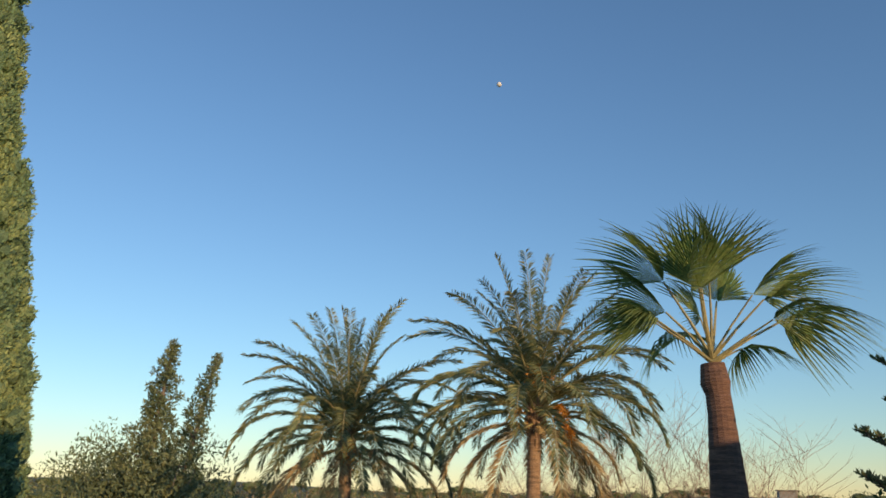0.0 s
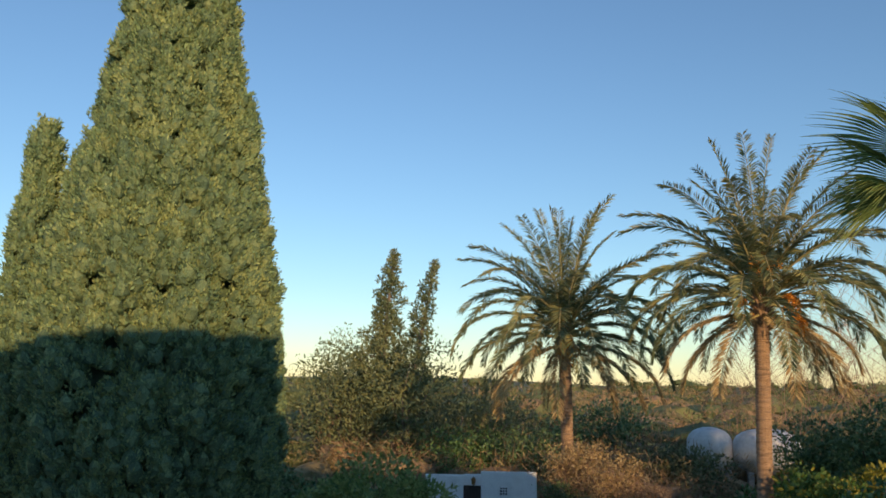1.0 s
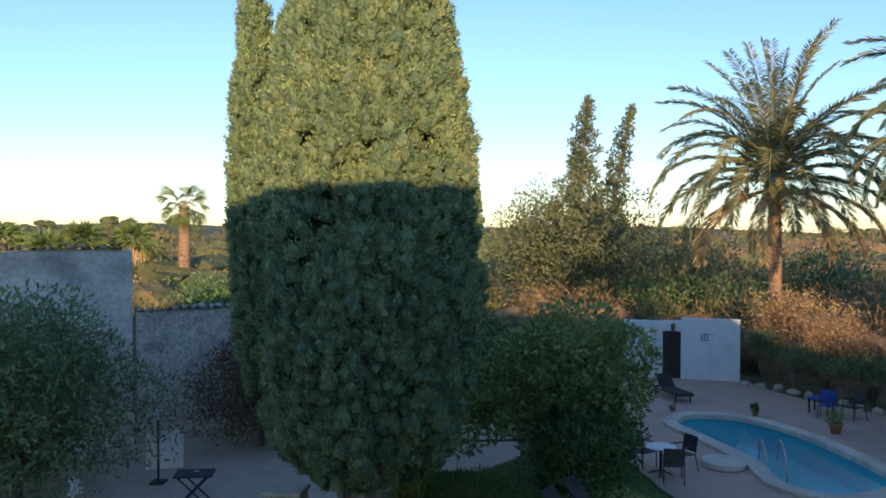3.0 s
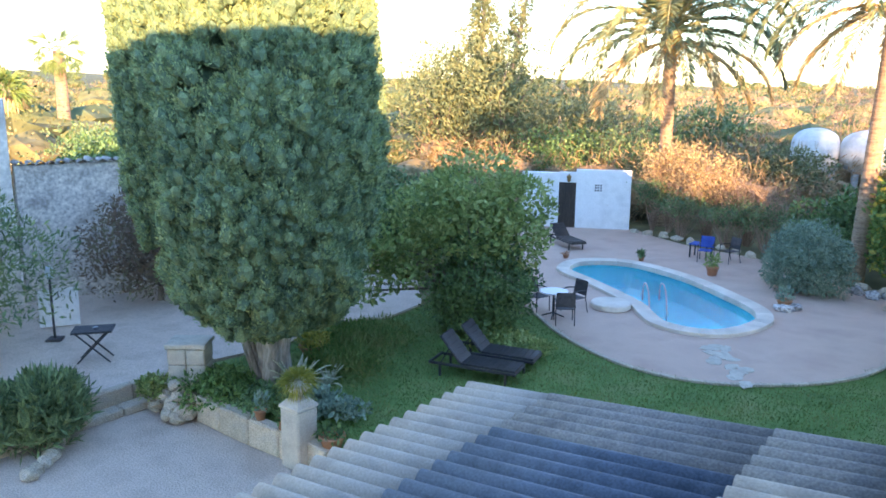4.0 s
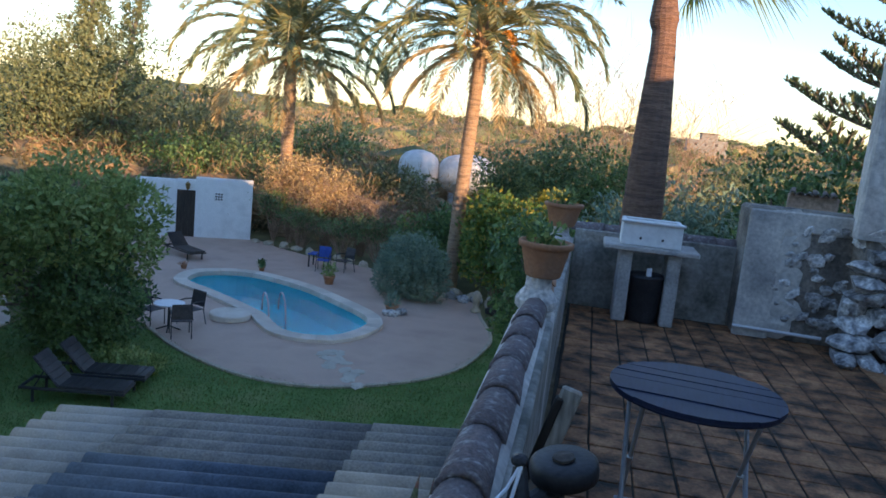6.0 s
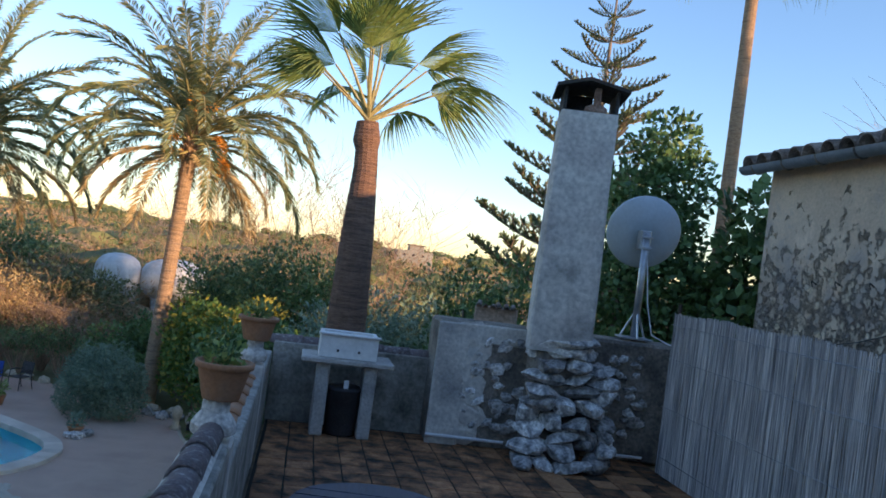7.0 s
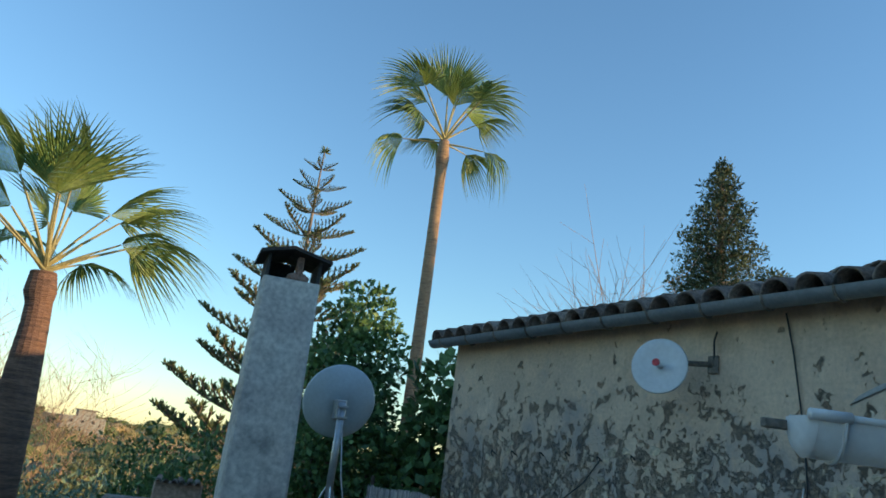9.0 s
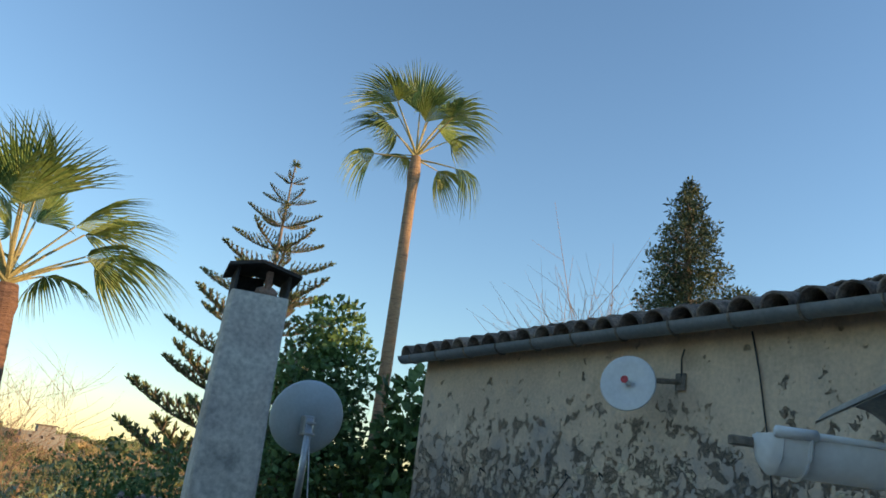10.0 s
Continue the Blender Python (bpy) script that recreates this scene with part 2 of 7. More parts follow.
water.node_tree.links.new(_p.outputs[0], _b.inputs["Normal"])
M["water"] = water


# ---- shape helpers ----
class Shape:
    """Gathers points and faces of one mesh."""

    def __init__(self):
        self.v, self.f = [], []

    def add(self, verts, faces, m=None):
        o = len(self.v)
        self.v += [tuple(m @ Vector(p)) for p in verts] if m else [tuple(p) for p in verts]
        self.f += [tuple(i + o for i in f) for f in faces]
        return self

    def box(self, c, s, m=None, bev=0.0):
        bm = bmesh.new()
        bmesh.ops.create_cube(bm, size=1.0, matrix=Matrix.Translation(c) @ Matrix.Diagonal((*s, 1)))
        if bev:
            bmesh.ops.bevel(bm, geom=bm.edges[:], offset=bev, segments=1, affect="EDGES", clamp_overlap=True)
        bm.verts.index_update()
        self.add([v.co for v in bm.verts], [[v.index for v in f.verts] for f in bm.faces], m)
        bm.free()
        return self

    def tube(self, pts, radii, n=8, caps=True, m=None):
        pts = [Vector(p) for p in pts]
        if not hasattr(radii, "__len__"):
            radii = [radii] * len(pts)
        vs, fs = [], []
        for i, p in enumerate(pts):
            d = (pts[min(i + 1, len(pts) - 1)] - pts[max(i - 1, 0)]).normalized()
            a = d.cross(Vector((0, 0, 1)) if abs(d.z) < 0.9 else Vector((1, 0, 0))).normalized()
            b = d.cross(a)
            for k in range(n):
                w = 2 * math.pi * k / n
                vs.append(p + radii[i] * (math.cos(w) * a + math.sin(w) * b))
        for i in range(len(pts) - 1):
            for k in range(n):
                fs.append((i * n + k, i * n + (k + 1) % n, (i + 1) * n + (k + 1) % n, (i + 1) * n + k))
        if caps:
            fs += [tuple(range(n))[::-1], tuple(range((len(pts) - 1) * n, len(pts) * n))]
        return self.add(vs, fs, m)

    def lathe(self, prof, n=20, c=(0, 0, 0), m=None):
        """prof: radius and height from the base up, round the z axis."""
        vs = [(c[0] + r * math.cos(2 * math.pi * k / n), c[1] + r * math.sin(2 * math.pi * k / n), c[2] + h) for r, h in prof for k in range(n)]
        fs = [(i * n + k, i * n + (k + 1) % n, (i + 1) * n + (k + 1) % n, (i + 1) * n + k) for i in range(len(prof) - 1) for k in range(n)]
        fs += [tuple(range(n))[::-1], tuple(range((len(prof) - 1) * n, len(prof) * n))]
        return self.add(vs, fs, m)

    def blob(self, c, r, sub=2, jag=0.25, freq=1.5, seed=0.0, m=None):
        bm = bmesh.new()
        bmesh.ops.create_icosphere(bm, subdivisions=sub, radius=1.0)
        vs = []
        for v in bm.verts:
            k = 1 + jag * noise.noise(v.co * freq + Vector((seed, seed * 1.7, seed * 0.3)))
            vs.append(Vector((v.co.x * r[0] * k + c[0], v.co.y * r[1] * k + c[1], v.co.z * r[2] * k + c[2])))
        bm.verts.index_update()
        self.add(vs, [[v.index for v in f.verts] for f in bm.faces], m)
        bm.free()
        return self

    def mesh(self, name, smooth=False):
        me = bpy.data.meshes.new(name)
        me.from_pydata(self.v, [], self.f)
        if smooth:
            me.polygons.foreach_set("use_smooth", [True] * len(me.polygons))
        me.update()
        return me


def np_mesh(name, verts, nside):
    """A mesh of loose faces of nside corners each; verts has shape (faces * nside, 3)."""
    me = bpy.data.meshes.new(name)
    n = len(verts)
    me.vertices.add(n)
    me.vertices.foreach_set("co", np.asarray(verts, np.float32).ravel())
    me.loops.add(n)
    me.loops.foreach_set("vertex_index", np.arange(n, dtype=np.int32))
    me.polygons.add(n // nside)
    me.polygons.foreach_set("loop_start", np.arange(0, n, nside, dtype=np.int32))
    me.update(calc_edges=True)
    return me


def thing(name, label, category, at=(0, 0, 0), rz=0, group="", kind=""):
    ob = tagged(new(name), label, category, group, kind)
    ob.empty_display_size = 0.1
    ob.matrix_world = pose(*at, 0, 0, rz)
    return ob


def part(name, shape, material, parent=None, label="", smooth=False, at=None):
    me = shape.mesh(name, smooth) if isinstance(shape, Shape) else shape
    if material and not me.materials:
        me.materials.append(material)
    ob = new(name, me)
    if parent:
        ob.parent = parent
    if at is not None:
        ob.matrix_basis = at
    if label:
        ob["label"] = label
    return ob


def structure(name, shape, material, label, category="", smooth=False):
    return tagged(part(name, shape, material, None, "", smooth), label, category or name.split("_")[0], "", "structure")


def smooth_loop(pts, n=6):
    out = []
    k = len(pts)
    for i in range(k):
        p0, p1, p2, p3 = (np.array(pts[(i + j) % k], float) for j in (-1, 0, 1, 2))
        for s in range(n):
            t = s / n
            out.append(tuple(0.5 * ((2 * p1) + (-p0 + p2) * t + (2 * p0 - 5 * p1 + 4 * p2 - p3) * t * t + (-p0 + 3 * p1 - 3 * p2 + p3) * t ** 3)))
    return out


def inset(loop, d):
    """The loop moved inwards by d (for a loop in clockwise or other order)."""
    P = np.array(loop)
    area = 0.5 * np.sum(P[:, 0] * np.roll(P[:, 1], -1) - np.roll(P[:, 0], -1) * P[:, 1])
    t = np.roll(P, -1, 0) - np.roll(P, 1, 0)
    t /= np.linalg.norm(t, axis=1)[:, None]
    nrm = np.stack([-t[:, 1], t[:, 0]], 1) * (1 if area > 0 else -1)
    return [tuple(p) for p in P + nrm * d]


def slab(loops, top, thick):
    """A flat piece with that outline (the first loop) and holes (the others)."""
    bm = bmesh.new()
    edges = []
    for lp in loops:
        vs = [bm.verts.new((x, y, top)) for x, y in lp]
        edges += [bm.edges.new((vs[i], vs[(i + 1) % len(vs)])) for i in range(len(vs))]
    bmesh.ops.triangle_fill(bm, use_beauty=True, use_dissolve=False, edges=edges)
    for f in bm.faces:
        if f.normal.z < 0:
            f.normal_flip()
    if thick:
        bmesh.ops.recalc_face_normals(bm, faces=bm.faces[:])
        rim = [e for e in bm.edges if len(e.link_faces) == 1]
        r = bmesh.ops.extrude_edge_only(bm, edges=rim)
        for v in r["geom"]:
            if isinstance(v, bmesh.types.BMVert):
                v.co.z -= thick
    s = Shape()
    bm.verts.index_update()
    s.add([v.co for v in bm.verts], [[v.index for v in f.verts] for f in bm.faces])
    bm.free()
    return s


rng = np.random.default_rng(7)


def unit(a):
    return a / np.maximum(np.linalg.norm(a, axis=-1, keepdims=True), 1e-9)


def leaf_faces(pos, way, length, width, droop=0.0, face=None):
    """Diamond leaves at pos that point along way; length and width may be arrays."""
    n = len(pos)
    turn = rng.normal(size=(n, 3)) if face is None else face + rng.normal(size=(n, 3)) * 0.45
    side = unit(np.cross(way, turn))
    L = np.broadcast_to(np.asarray(length, float), (n,))[:, None]
    W = np.broadcast_to(np.asarray(width, float), (n,))[:, None]
    mid = pos + way * L * 0.45
    tip = pos + way * L - np.array([0, 0, 1.0]) * L * droop
    return np.stack([pos, mid + side * W * 0.5, tip, mid - side * W * 0.5], 1).reshape(-1, 3)


def cloud(blobs, count, size, aspect=0.5, up=0.3, fill=0.35):
    """Leaves over the outsides of ellipsoids (centre, radii), more where an ellipsoid is larger."""
    w = np.array([r[0] * r[1] + r[1] * r[2] + r[0] * r[2] for _, r in blobs])
    ks = (count * w / w.sum()).astype(int) + 1
    P, D = [], []
    for (c, r), k in zip(blobs, ks):
        d = unit(rng.normal(size=(k, 3)))
        s = 1 - fill * rng.random((k, 1)) ** 2
        s *= 1 + 0.13 * np.sin(d[:, :1] * 5 + c[0]) * np.sin(d[:, 1:2] * 6 + c[1]) + 0.10 * np.sin(d[:, 2:3] * 9 + c[0] * 3)
        P.append(np.array(c) + d * s * np.array(r))
        D.append(d)
    P, D = np.concatenate(P), np.concatenate(D)
    way = unit(D * 0.45 + rng.normal(size=P.shape) * 0.7 + np.array([0, 0, up]))
    L = size * rng.uniform(0.6, 1.4, len(P))
    return leaf_faces(P, way, L, L * aspect, 0.0, D)


def limbs(shape, base, tops, r0, rng_seed=1, sag=0.1):
    """Tapered limbs from base to each of the tops."""
    rr = random.Random(rng_seed)
    base = Vector(base)
    for t in tops:
        t = Vector(t)
        d = t - base
        pts = [base + d * k + Vector((rr.uniform(-sag, sag), rr.uniform(-sag, sag), 0)) * d.length * (0 if k in (0, 1) else 0.5) for k in (0, 0.3, 0.6, 1)]
        shape.tube(pts, [r0, r0 * 0.7, r0 * 0.4, r0 * 0.12], 6)
    return shape


def leafy(name, label, category, at, blobs, count, size, leaf, trunk=(0.08, 0.5), bark="bark", aspect=0.5, group="", up=0.3, extra=None):
    """A tree or shrub: a trunk with limbs into each mass of leaves, and a crown. The blobs are relative to its foot."""
    t = thing(name, label, category, at, 0, group)
    s = Shape()
    r, h = trunk
    s.tube([(0, 0, -0.05), (0.02, 0.01, h * 0.5), (0, 0.02, h)], [r * 1.3, r, r * 0.85], 8)
    limbs(s, (0, 0.02, h * 0.9), [c for c, _ in blobs[:14]], r * 0.7, int(abs(at[0] * 10 + at[1])))
    part("trunk", s, M[bark], t, smooth=True)
    part("crown", np_mesh("crown", cloud(blobs, count, size, aspect, up), 4), M[leaf], t)
    if extra:
        part("flowers" if extra[0] == "flower" else "young_leaves", np_mesh("tips", cloud(blobs[:extra[1]], extra[2], size, aspect, up, 0.05), 4), M[extra[0]], t)
    return t


def bushy(w, h, n, seed, base=0.0):
    """Ellipsoids that make an uneven shrub of that width and height."""
    rr = random.Random(seed)
    out = []
    for i in range(n):
        a, q = rr.uniform(0, 6.283), rr.uniform(0.1, 0.62)
        z = base + (h - base) * rr.uniform(0.25, 0.8)
        k = 0.32 * (1.25 - abs(z / h - 0.4)) * rr.uniform(0.7, 1.15)
        out.append(((math.cos(a) * w * 0.5 * q * 1.2, math.sin(a) * w * 0.5 * q * 1.2, z), (w * k * 0.8, w * k * 0.8, (h - base) * k * 0.75)))
    return out


# ---- ground and garden ----
POOL = smooth_loop([(-12.7, 22.5), (-12.85, 23.7), (-12.19, 24.6), (-10.84, 25.0), (-8.68, 24.2), (-6.75, 22.75), (-5.63, 21.7), (-5.22, 20.9), (-5.15, 20.25), (-5.35, 19.3),
                    (-5.86, 18.5), (-6.75, 18.2), (-7.59, 18.4), (-8.2, 19.0), (-8.75, 19.65), (-9.91, 20.5), (-11.23, 21.35), (-12.2, 21.9)], 4)
YARD = [(-14.3, -9.0), (-0.35, -9.0), (-0.35, 7.2), (-8.6, 8.25), (-12.6, 8.3), (-14.3, 8.9)]
YARD_Z = -0.45


def land_height(r, a):
    far = min(1.0, max(0.0, (r - 300) / 1300))
    return -0.02 + far * (14 + 16 * noise.noise(Vector((math.cos(a) * 2.2, math.sin(a) * 2.2, r / 900))) + 12 * noise.noise(Vector((math.cos(a) * 7, math.sin(a) * 7, 3))))


def ground_sheet():
    cx, cy, n = -8.0, 14.0, 96
    ring = [(cx + 62 * math.cos(2 * math.pi * k / n), cy + 62 * math.sin(2 * math.pi * k / n)) for k in range(n)]
    s = slab([ring, inset(POOL, 0.2), YARD], -0.02, 0)
    vs, fs = [], []
    radii = [62, 90, 130, 190, 270, 380, 520, 700, 900, 1150, 1450, 1800, 2400, 3200]
    for r in radii:
        for k in range(n):
            a = 2 * math.pi * k / n
            vs.append((cx + r * math.cos(a), cy + r * math.sin(a), land_height(r, a)))
    for i in range(len(radii) - 1):
        for k in range(n):
            fs.append((i * n + k, (i + 1) * n + k, (i + 1) * n + (k + 1) % n, i * n + (k + 1) % n))
    return s.add(vs, fs)


structure("ground", ground_sheet(), M["land"], "dry winter farmland with scrub reaching low hills", "ground")
structure("courtyard", slab([inset(YARD, -0.12)], YARD_Z, 0.2), M["gravel"], "lower courtyard of pale grey gravel", "courtyard")
LAWN = [(-14.2, 8.9), (-12.6, 8.45), (-8.6, 8.4), (-0.45, 7.4), (-0.45, 8.6), (4.0, 8.6), (4.0, 24), (-2.4, 24.5), (-2.0, 20.5), (-3, 17), (-5, 15.4), (-7.4, 15.4), (-10.4, 17.4), (-13.4, 16.3), (-13.2, 14.6), (-14.2, 13.4), (-13.6, 11.4)]
structure("lawn", slab([LAWN], 0.0, 0.03), M["lawn"], "green winter lawn, thin and mossy in places", "lawn")
GRAVEL = [(-26, 1.5), (-14.35, 1.5), (-14.35, 8.9), (-13.75, 11.4), (-14.35, 13.4), (-13.35, 14.6), (-13.5, 16.3), (-16.2, 19.2), (-18.2, 20.5), (-26, 20.5)]
structure("gravel_path", slab([GRAVEL], 0.03, 0.5), M["gravel"], "upper path of pale pinkish gravel", "path")
PATIO = smooth_loop([(-10.5, 17.5), (-9.07, 16.34), (-7.35, 15.44), (-5.97, 15.21), (-4.88, 15.5), (-4.02, 16.08), (-3.19, 16.91), (-2.51, 18.11), (-2.17, 19.85),
                     (-2.15, 21.4), (-2.75, 23.4), (-3.3, 25.3), (-4.9, 26.5), (-7.5, 28.5), (-10.4, 29.2), (-12.4, 30.2), (-14.2, 31.2), (-17.2, 29.8), (-16.5, 24.5), (-13.5, 20.0)], 4)
structure("patio", slab([PATIO, inset(POOL, 0.15)], 0.04, 0.08), M["patio"], "pinkish grey concrete pool terrace", "patio")


def edging(loop, a, b, step):
    """Single stones along a stretch of a loop."""
    t = thing("patio_edging", "pale stone edging round the pool terrace", "edging", kind="structure")
    P = loop[a:b]
    for i in range(0, len(P) - 1):
        p, q = Vector((*P[i], 0)), Vector((*P[i + 1], 0))
        k = max(1, int((q - p).length / step))
        for j in range(k):
            c = p.lerp(q, (j + 0.5) / k)
            w = (q - p).length / k
            sh = Shape().box((0, 0, 0), (w * 0.97, 0.10, 0.07), None, 0.012)
            part("edging_stone", sh, M["sandstone"], t, at=Matrix.Translation((c.x, c.y, 0.03)) @ Matrix.Rotation(math.atan2(q.y - p.y, q.x - p.x), 4, "Z"))


edging(PATIO, 0, 44, 0.5)


def pool():
    t = thing("swimming_pool", "kidney-shaped swimming pool with clear blue water", "pool")
    n = len(POOL)
    wall = inset(POOL, 0.38)
    vs = [(x, y, 0.06) for x, y in wall] + [(x, y, -1.35) for x, y in inset(POOL, 0.5)]
    fs = [(i, (i + 1) % n, n + (i + 1) % n, n + i) for i in range(n)]
    s = Shape().add(vs, fs)
    fl = slab([inset(POOL, 0.5)], -1.35, 0)
    s.add(fl.v, fl.f)
    part("basin", s, M["poolwall"], t, "pale blue lining")
    w = part("water", slab([inset(POOL, 0.39)], -0.07, 0), M["water"], t, "still clear water")
    w.visible_shadow = False
    for i in range(0, n, 2):
        o0, o1, o2 = POOL[i], POOL[(i + 1) % n], POOL[(i + 2) % n]
        inn = inset(POOL, 0.45)
        i0, i1, i2 = inn[i], inn[(i + 1) % n], inn[(i + 2) % n]
        c = np.mean([o0, o1, o2, i0, i1, i2], 0)
        ring = [c + (np.array(p) - c) * 0.985 for p in (o0, o1, o2, i2, i1, i0)]
        s = Shape()
        k = 6
        s.add([(x, y, -0.02) for x, y in ring] + [(x, y, 0.125) for x, y in ring] + [(*(c + (np.array(p) - c) * 0.95), 0.14) for p in ring],
              [(j, (j + 1) % k, k + (j + 1) % k, k + j) for j in range(k)] + [(k + j, k + (j + 1) % k, 2 * k + (j + 1) % k, 2 * k + j) for j in range(k)]
              + [tuple(range(2 * k, 3 * k))])
        part("coping_stone", s, M["coping"], t)
    return t


pool()


def pool_ladder():
    t = thing("pool_ladder", "pair of bent chrome pool ladder rails", "pool ladder", (-8.3, 20.25, 0.12), -52)
    for y in (-0.24, 0.24):
        pts = [(-0.30, y, 0), (-0.30, y, 0.30), (-0.27, y, 0.42), (-0.19, y, 0.52), (-0.06, y, 0.56), (0.10, y, 0.53), (0.26, y, 0.42), (0.38, y, 0.24), (0.47, y, 0.0), (0.51, y, -0.3), (0.52, y, -0.9)]
        part("rail", Shape().tube(pts, 0.024, 8), M["steel"], t, smooth=True)
    for z in (-0.35, -0.65):
        part("tread", Shape().box((0.52, 0, z), (0.08, 0.5, 0.03), None, 0.005), M["steel"], t)


pool_ladder()
part("pool_step", Shape().lathe([(0.52, 0), (0.56, 0.03), (0.56, 0.14), (0.53, 0.17), (0.0, 0.17)], 24), M["coping"])
tagged(bpy.data.objects["pool_step"], "round stone step beside the pool ladder", "step").matrix_world = pose(-9.15, 19.3, 0.04)

# ---- white wall with the garden door ----
WALL_A, WALL_B = Vector((-18.2, 28.9, 0)), Vector((-14.0, 31.0, 0))
WALL_R = math.degrees(math.atan2(WALL_B.y - WALL_A.y, WALL_B.x - WALL_A.x))


def white_wall():
    t = thing("white_wall", "whitewashed garden wall with a plank door", "wall", WALL_A, WALL_R, kind="structure")
    L = (WALL_B - WALL_A).length
    d0, d1 = 1.62, 2.36
    part("wall_panel", Shape().box((d0 / 2, 0.15, 1.2), (d0, 0.3, 2.46), None, 0.02), M["limewash"], t)
    part("wall_panel", Shape().box(((d1 + L) / 2, 0.15, 1.28), (L - d1, 0.3, 2.62), None, 0.02), M["limewash"], t)
    part("lintel", Shape().box(((d0 + d1) / 2, 0.15, 2.24), (d1 - d0, 0.3, 0.44), None, 0.01), M["limewash"], t)
    d = part("door", Shape().box(((d0 + d1) / 2, 0.1, 1.0), (d1 - d0, 0.06, 2.02)), M["darkwood"], t, "dark weathered plank door")
    for k in range(6):
        part("plank", Shape().box((d0 + (k + 0.5) * (d1 - d0) / 6, 0.055, 1.0), ((d1 - d0) / 6 - 0.012, 0.04, 2.0), None, 0.006), M["darkwood"], d)
    v = part("vent", Shape().box((d1 + 0.95, -0.01, 1.82), (0.36, 0.03, 0.36), None, 0.005), M["limewash"], t)
    # black discs on the plate stand in for the shade inside its holes
    for i in range(3):
        for j in range(3):
            part("vent_hole", Shape().lathe([(0.04, 0), (0.04, 0.012), (0.0, 0.012)], 10, m=Matrix.Translation((d1 + 0.84 + i * 0.11, -0.024, 1.71 + j * 0.11)) @ Matrix.Rotation(radians(90), 4, "X")), M["blackpl"], v)
    lamp = thing("wall_lantern", "small brass lantern on a bracket", "lantern", WALL_A + Vector((math.cos(radians(WALL_R)) * 2.05 + 0.05, math.sin(radians(WALL_R)) * 2.05 - 0.1, 2.2)), WALL_R)
    part("bracket", Shape().tube([(0, 0.1, 0.12), (0, -0.02, 0.22), (0, -0.1, 0.2)], 0.014, 6), M["brass"], lamp)
    part("lantern_body", Shape().lathe([(0.03, -0.14), (0.07, -0.1), (0.10, 0.08), (0.115, 0.1), (0.05, 0.17), (0.0, 0.2)], 8, (0, -0.1, 0)), M["brass"], lamp)
    lad = thing("clothes_rack", "white wire rack leaning on the wall", "rack", WALL_A + Vector((0.75, 0.0, 0)), WALL_R)
    for x in (0.0, 0.42):
        part("upright", Shape().tube([(x, -0.42, 0.04), (x, -0.03, 2.0)], 0.018, 6), M["whitepvc"], lad)
    for k in range(12):
        part("bar", Shape().tube([(0.0, -0.40 + k * 0.031, 0.14 + k * 0.16), (0.42, -0.40 + k * 0.031, 0.14 + k * 0.16)], 0.009, 5), M["whitepvc"], lad)


white_wall()

# ---- the terrace and the houses ----
FLOOR = 4.2
structure("house_wall", Shape().box((2.4, -1.7, 2.0), (5.3, 20.0, 4.28)), M["oldplaster"], "rendered ground floor walls of the old farmhouse", "wall")
# Unseen house behind the camera, added to shade the garden and bounce light
GABLE = [(-12, 4.0), (30, 4.0), (30, 9.0), (19, 9.8), (7, 10.6), (3, 9.8), (-4, 8.75), (-12, 8.1)]
_n = len(GABLE)
structure("main_house", Shape().add([(x, -1.0, z) for x, z in GABLE] + [(x, -12.0, z) for x, z in GABLE], [tuple(range(_n))[::-1], tuple(range(_n, 2 * _n))] + [(i, (i + 1) % _n, _n + (i + 1) % _n, _n + i) for i in range(_n)]), M["limewash"], "unseen long whitewashed house with a shallow gable, added to shade the garden", "house")


def terrace_floor():
    t = thing("floor", "worn mossy terracotta terrace tiles, damp and stained", "floor", kind="structure")
    part("bedding", Shape().box((2.02, 3.75, FLOOR - 0.03), (4.04, 9.1, 0.05)), M["grout"], t)
    W, Ln = 0.237, 0.237
    protos = []
    rr = random.Random(5)
    for k in range(4):
        s = Shape().box((0, 0, 0), (W - 0.013, Ln - 0.013, 0.03), None, 0.004)
        protos.append(s.mesh("floor_tile"))
        protos[-1].materials.append(M["tile"])
    far, near = [], []
    for i in range(17):
        for j in range(39):
            x, y = 0.02 + (i + 0.5) * W, 8.25 - (j + 0.5) * Ln
            if x > 4.0 or y < -0.75:
                continue
            (near if y > 2.9 and x < 2.6 else far).append((x, y))
    near.sort(key=lambda p: p[1])
    for x, y in near[:300]:
        part("floor_tile", protos[rr.randrange(4)], None, t, at=pose(x + rr.uniform(-0.003, 0.003), y, FLOOR - 0.012 + rr.uniform(-0.002, 0.002), rr.uniform(-0.4, 0.4), rr.uniform(-0.4, 0.4), rr.uniform(-0.5, 0.5)))
    s = Shape()
    for x, y in far + near[300:]:
        s.box((x, y, FLOOR - 0.012 + rr.uniform(-0.004, 0.003)), (W - 0.013, Ln - 0.013, 0.03), None, 0.004)
    tagged(part("floor_tiles", s, M["tileisl"], t), kind="stuff")


M["tileisl"] = mat("floor_tile_field", [(0.032, 0.024, 0.017), (0.15, 0.070, 0.034), (0.33, 0.135, 0.060), (0.44, 0.205, 0.095)], 4.5, 45, 0.7, 0.35, island=True, detail=10, grit=0.62, lo=0.32, hi=0.66)
terrace_floor()


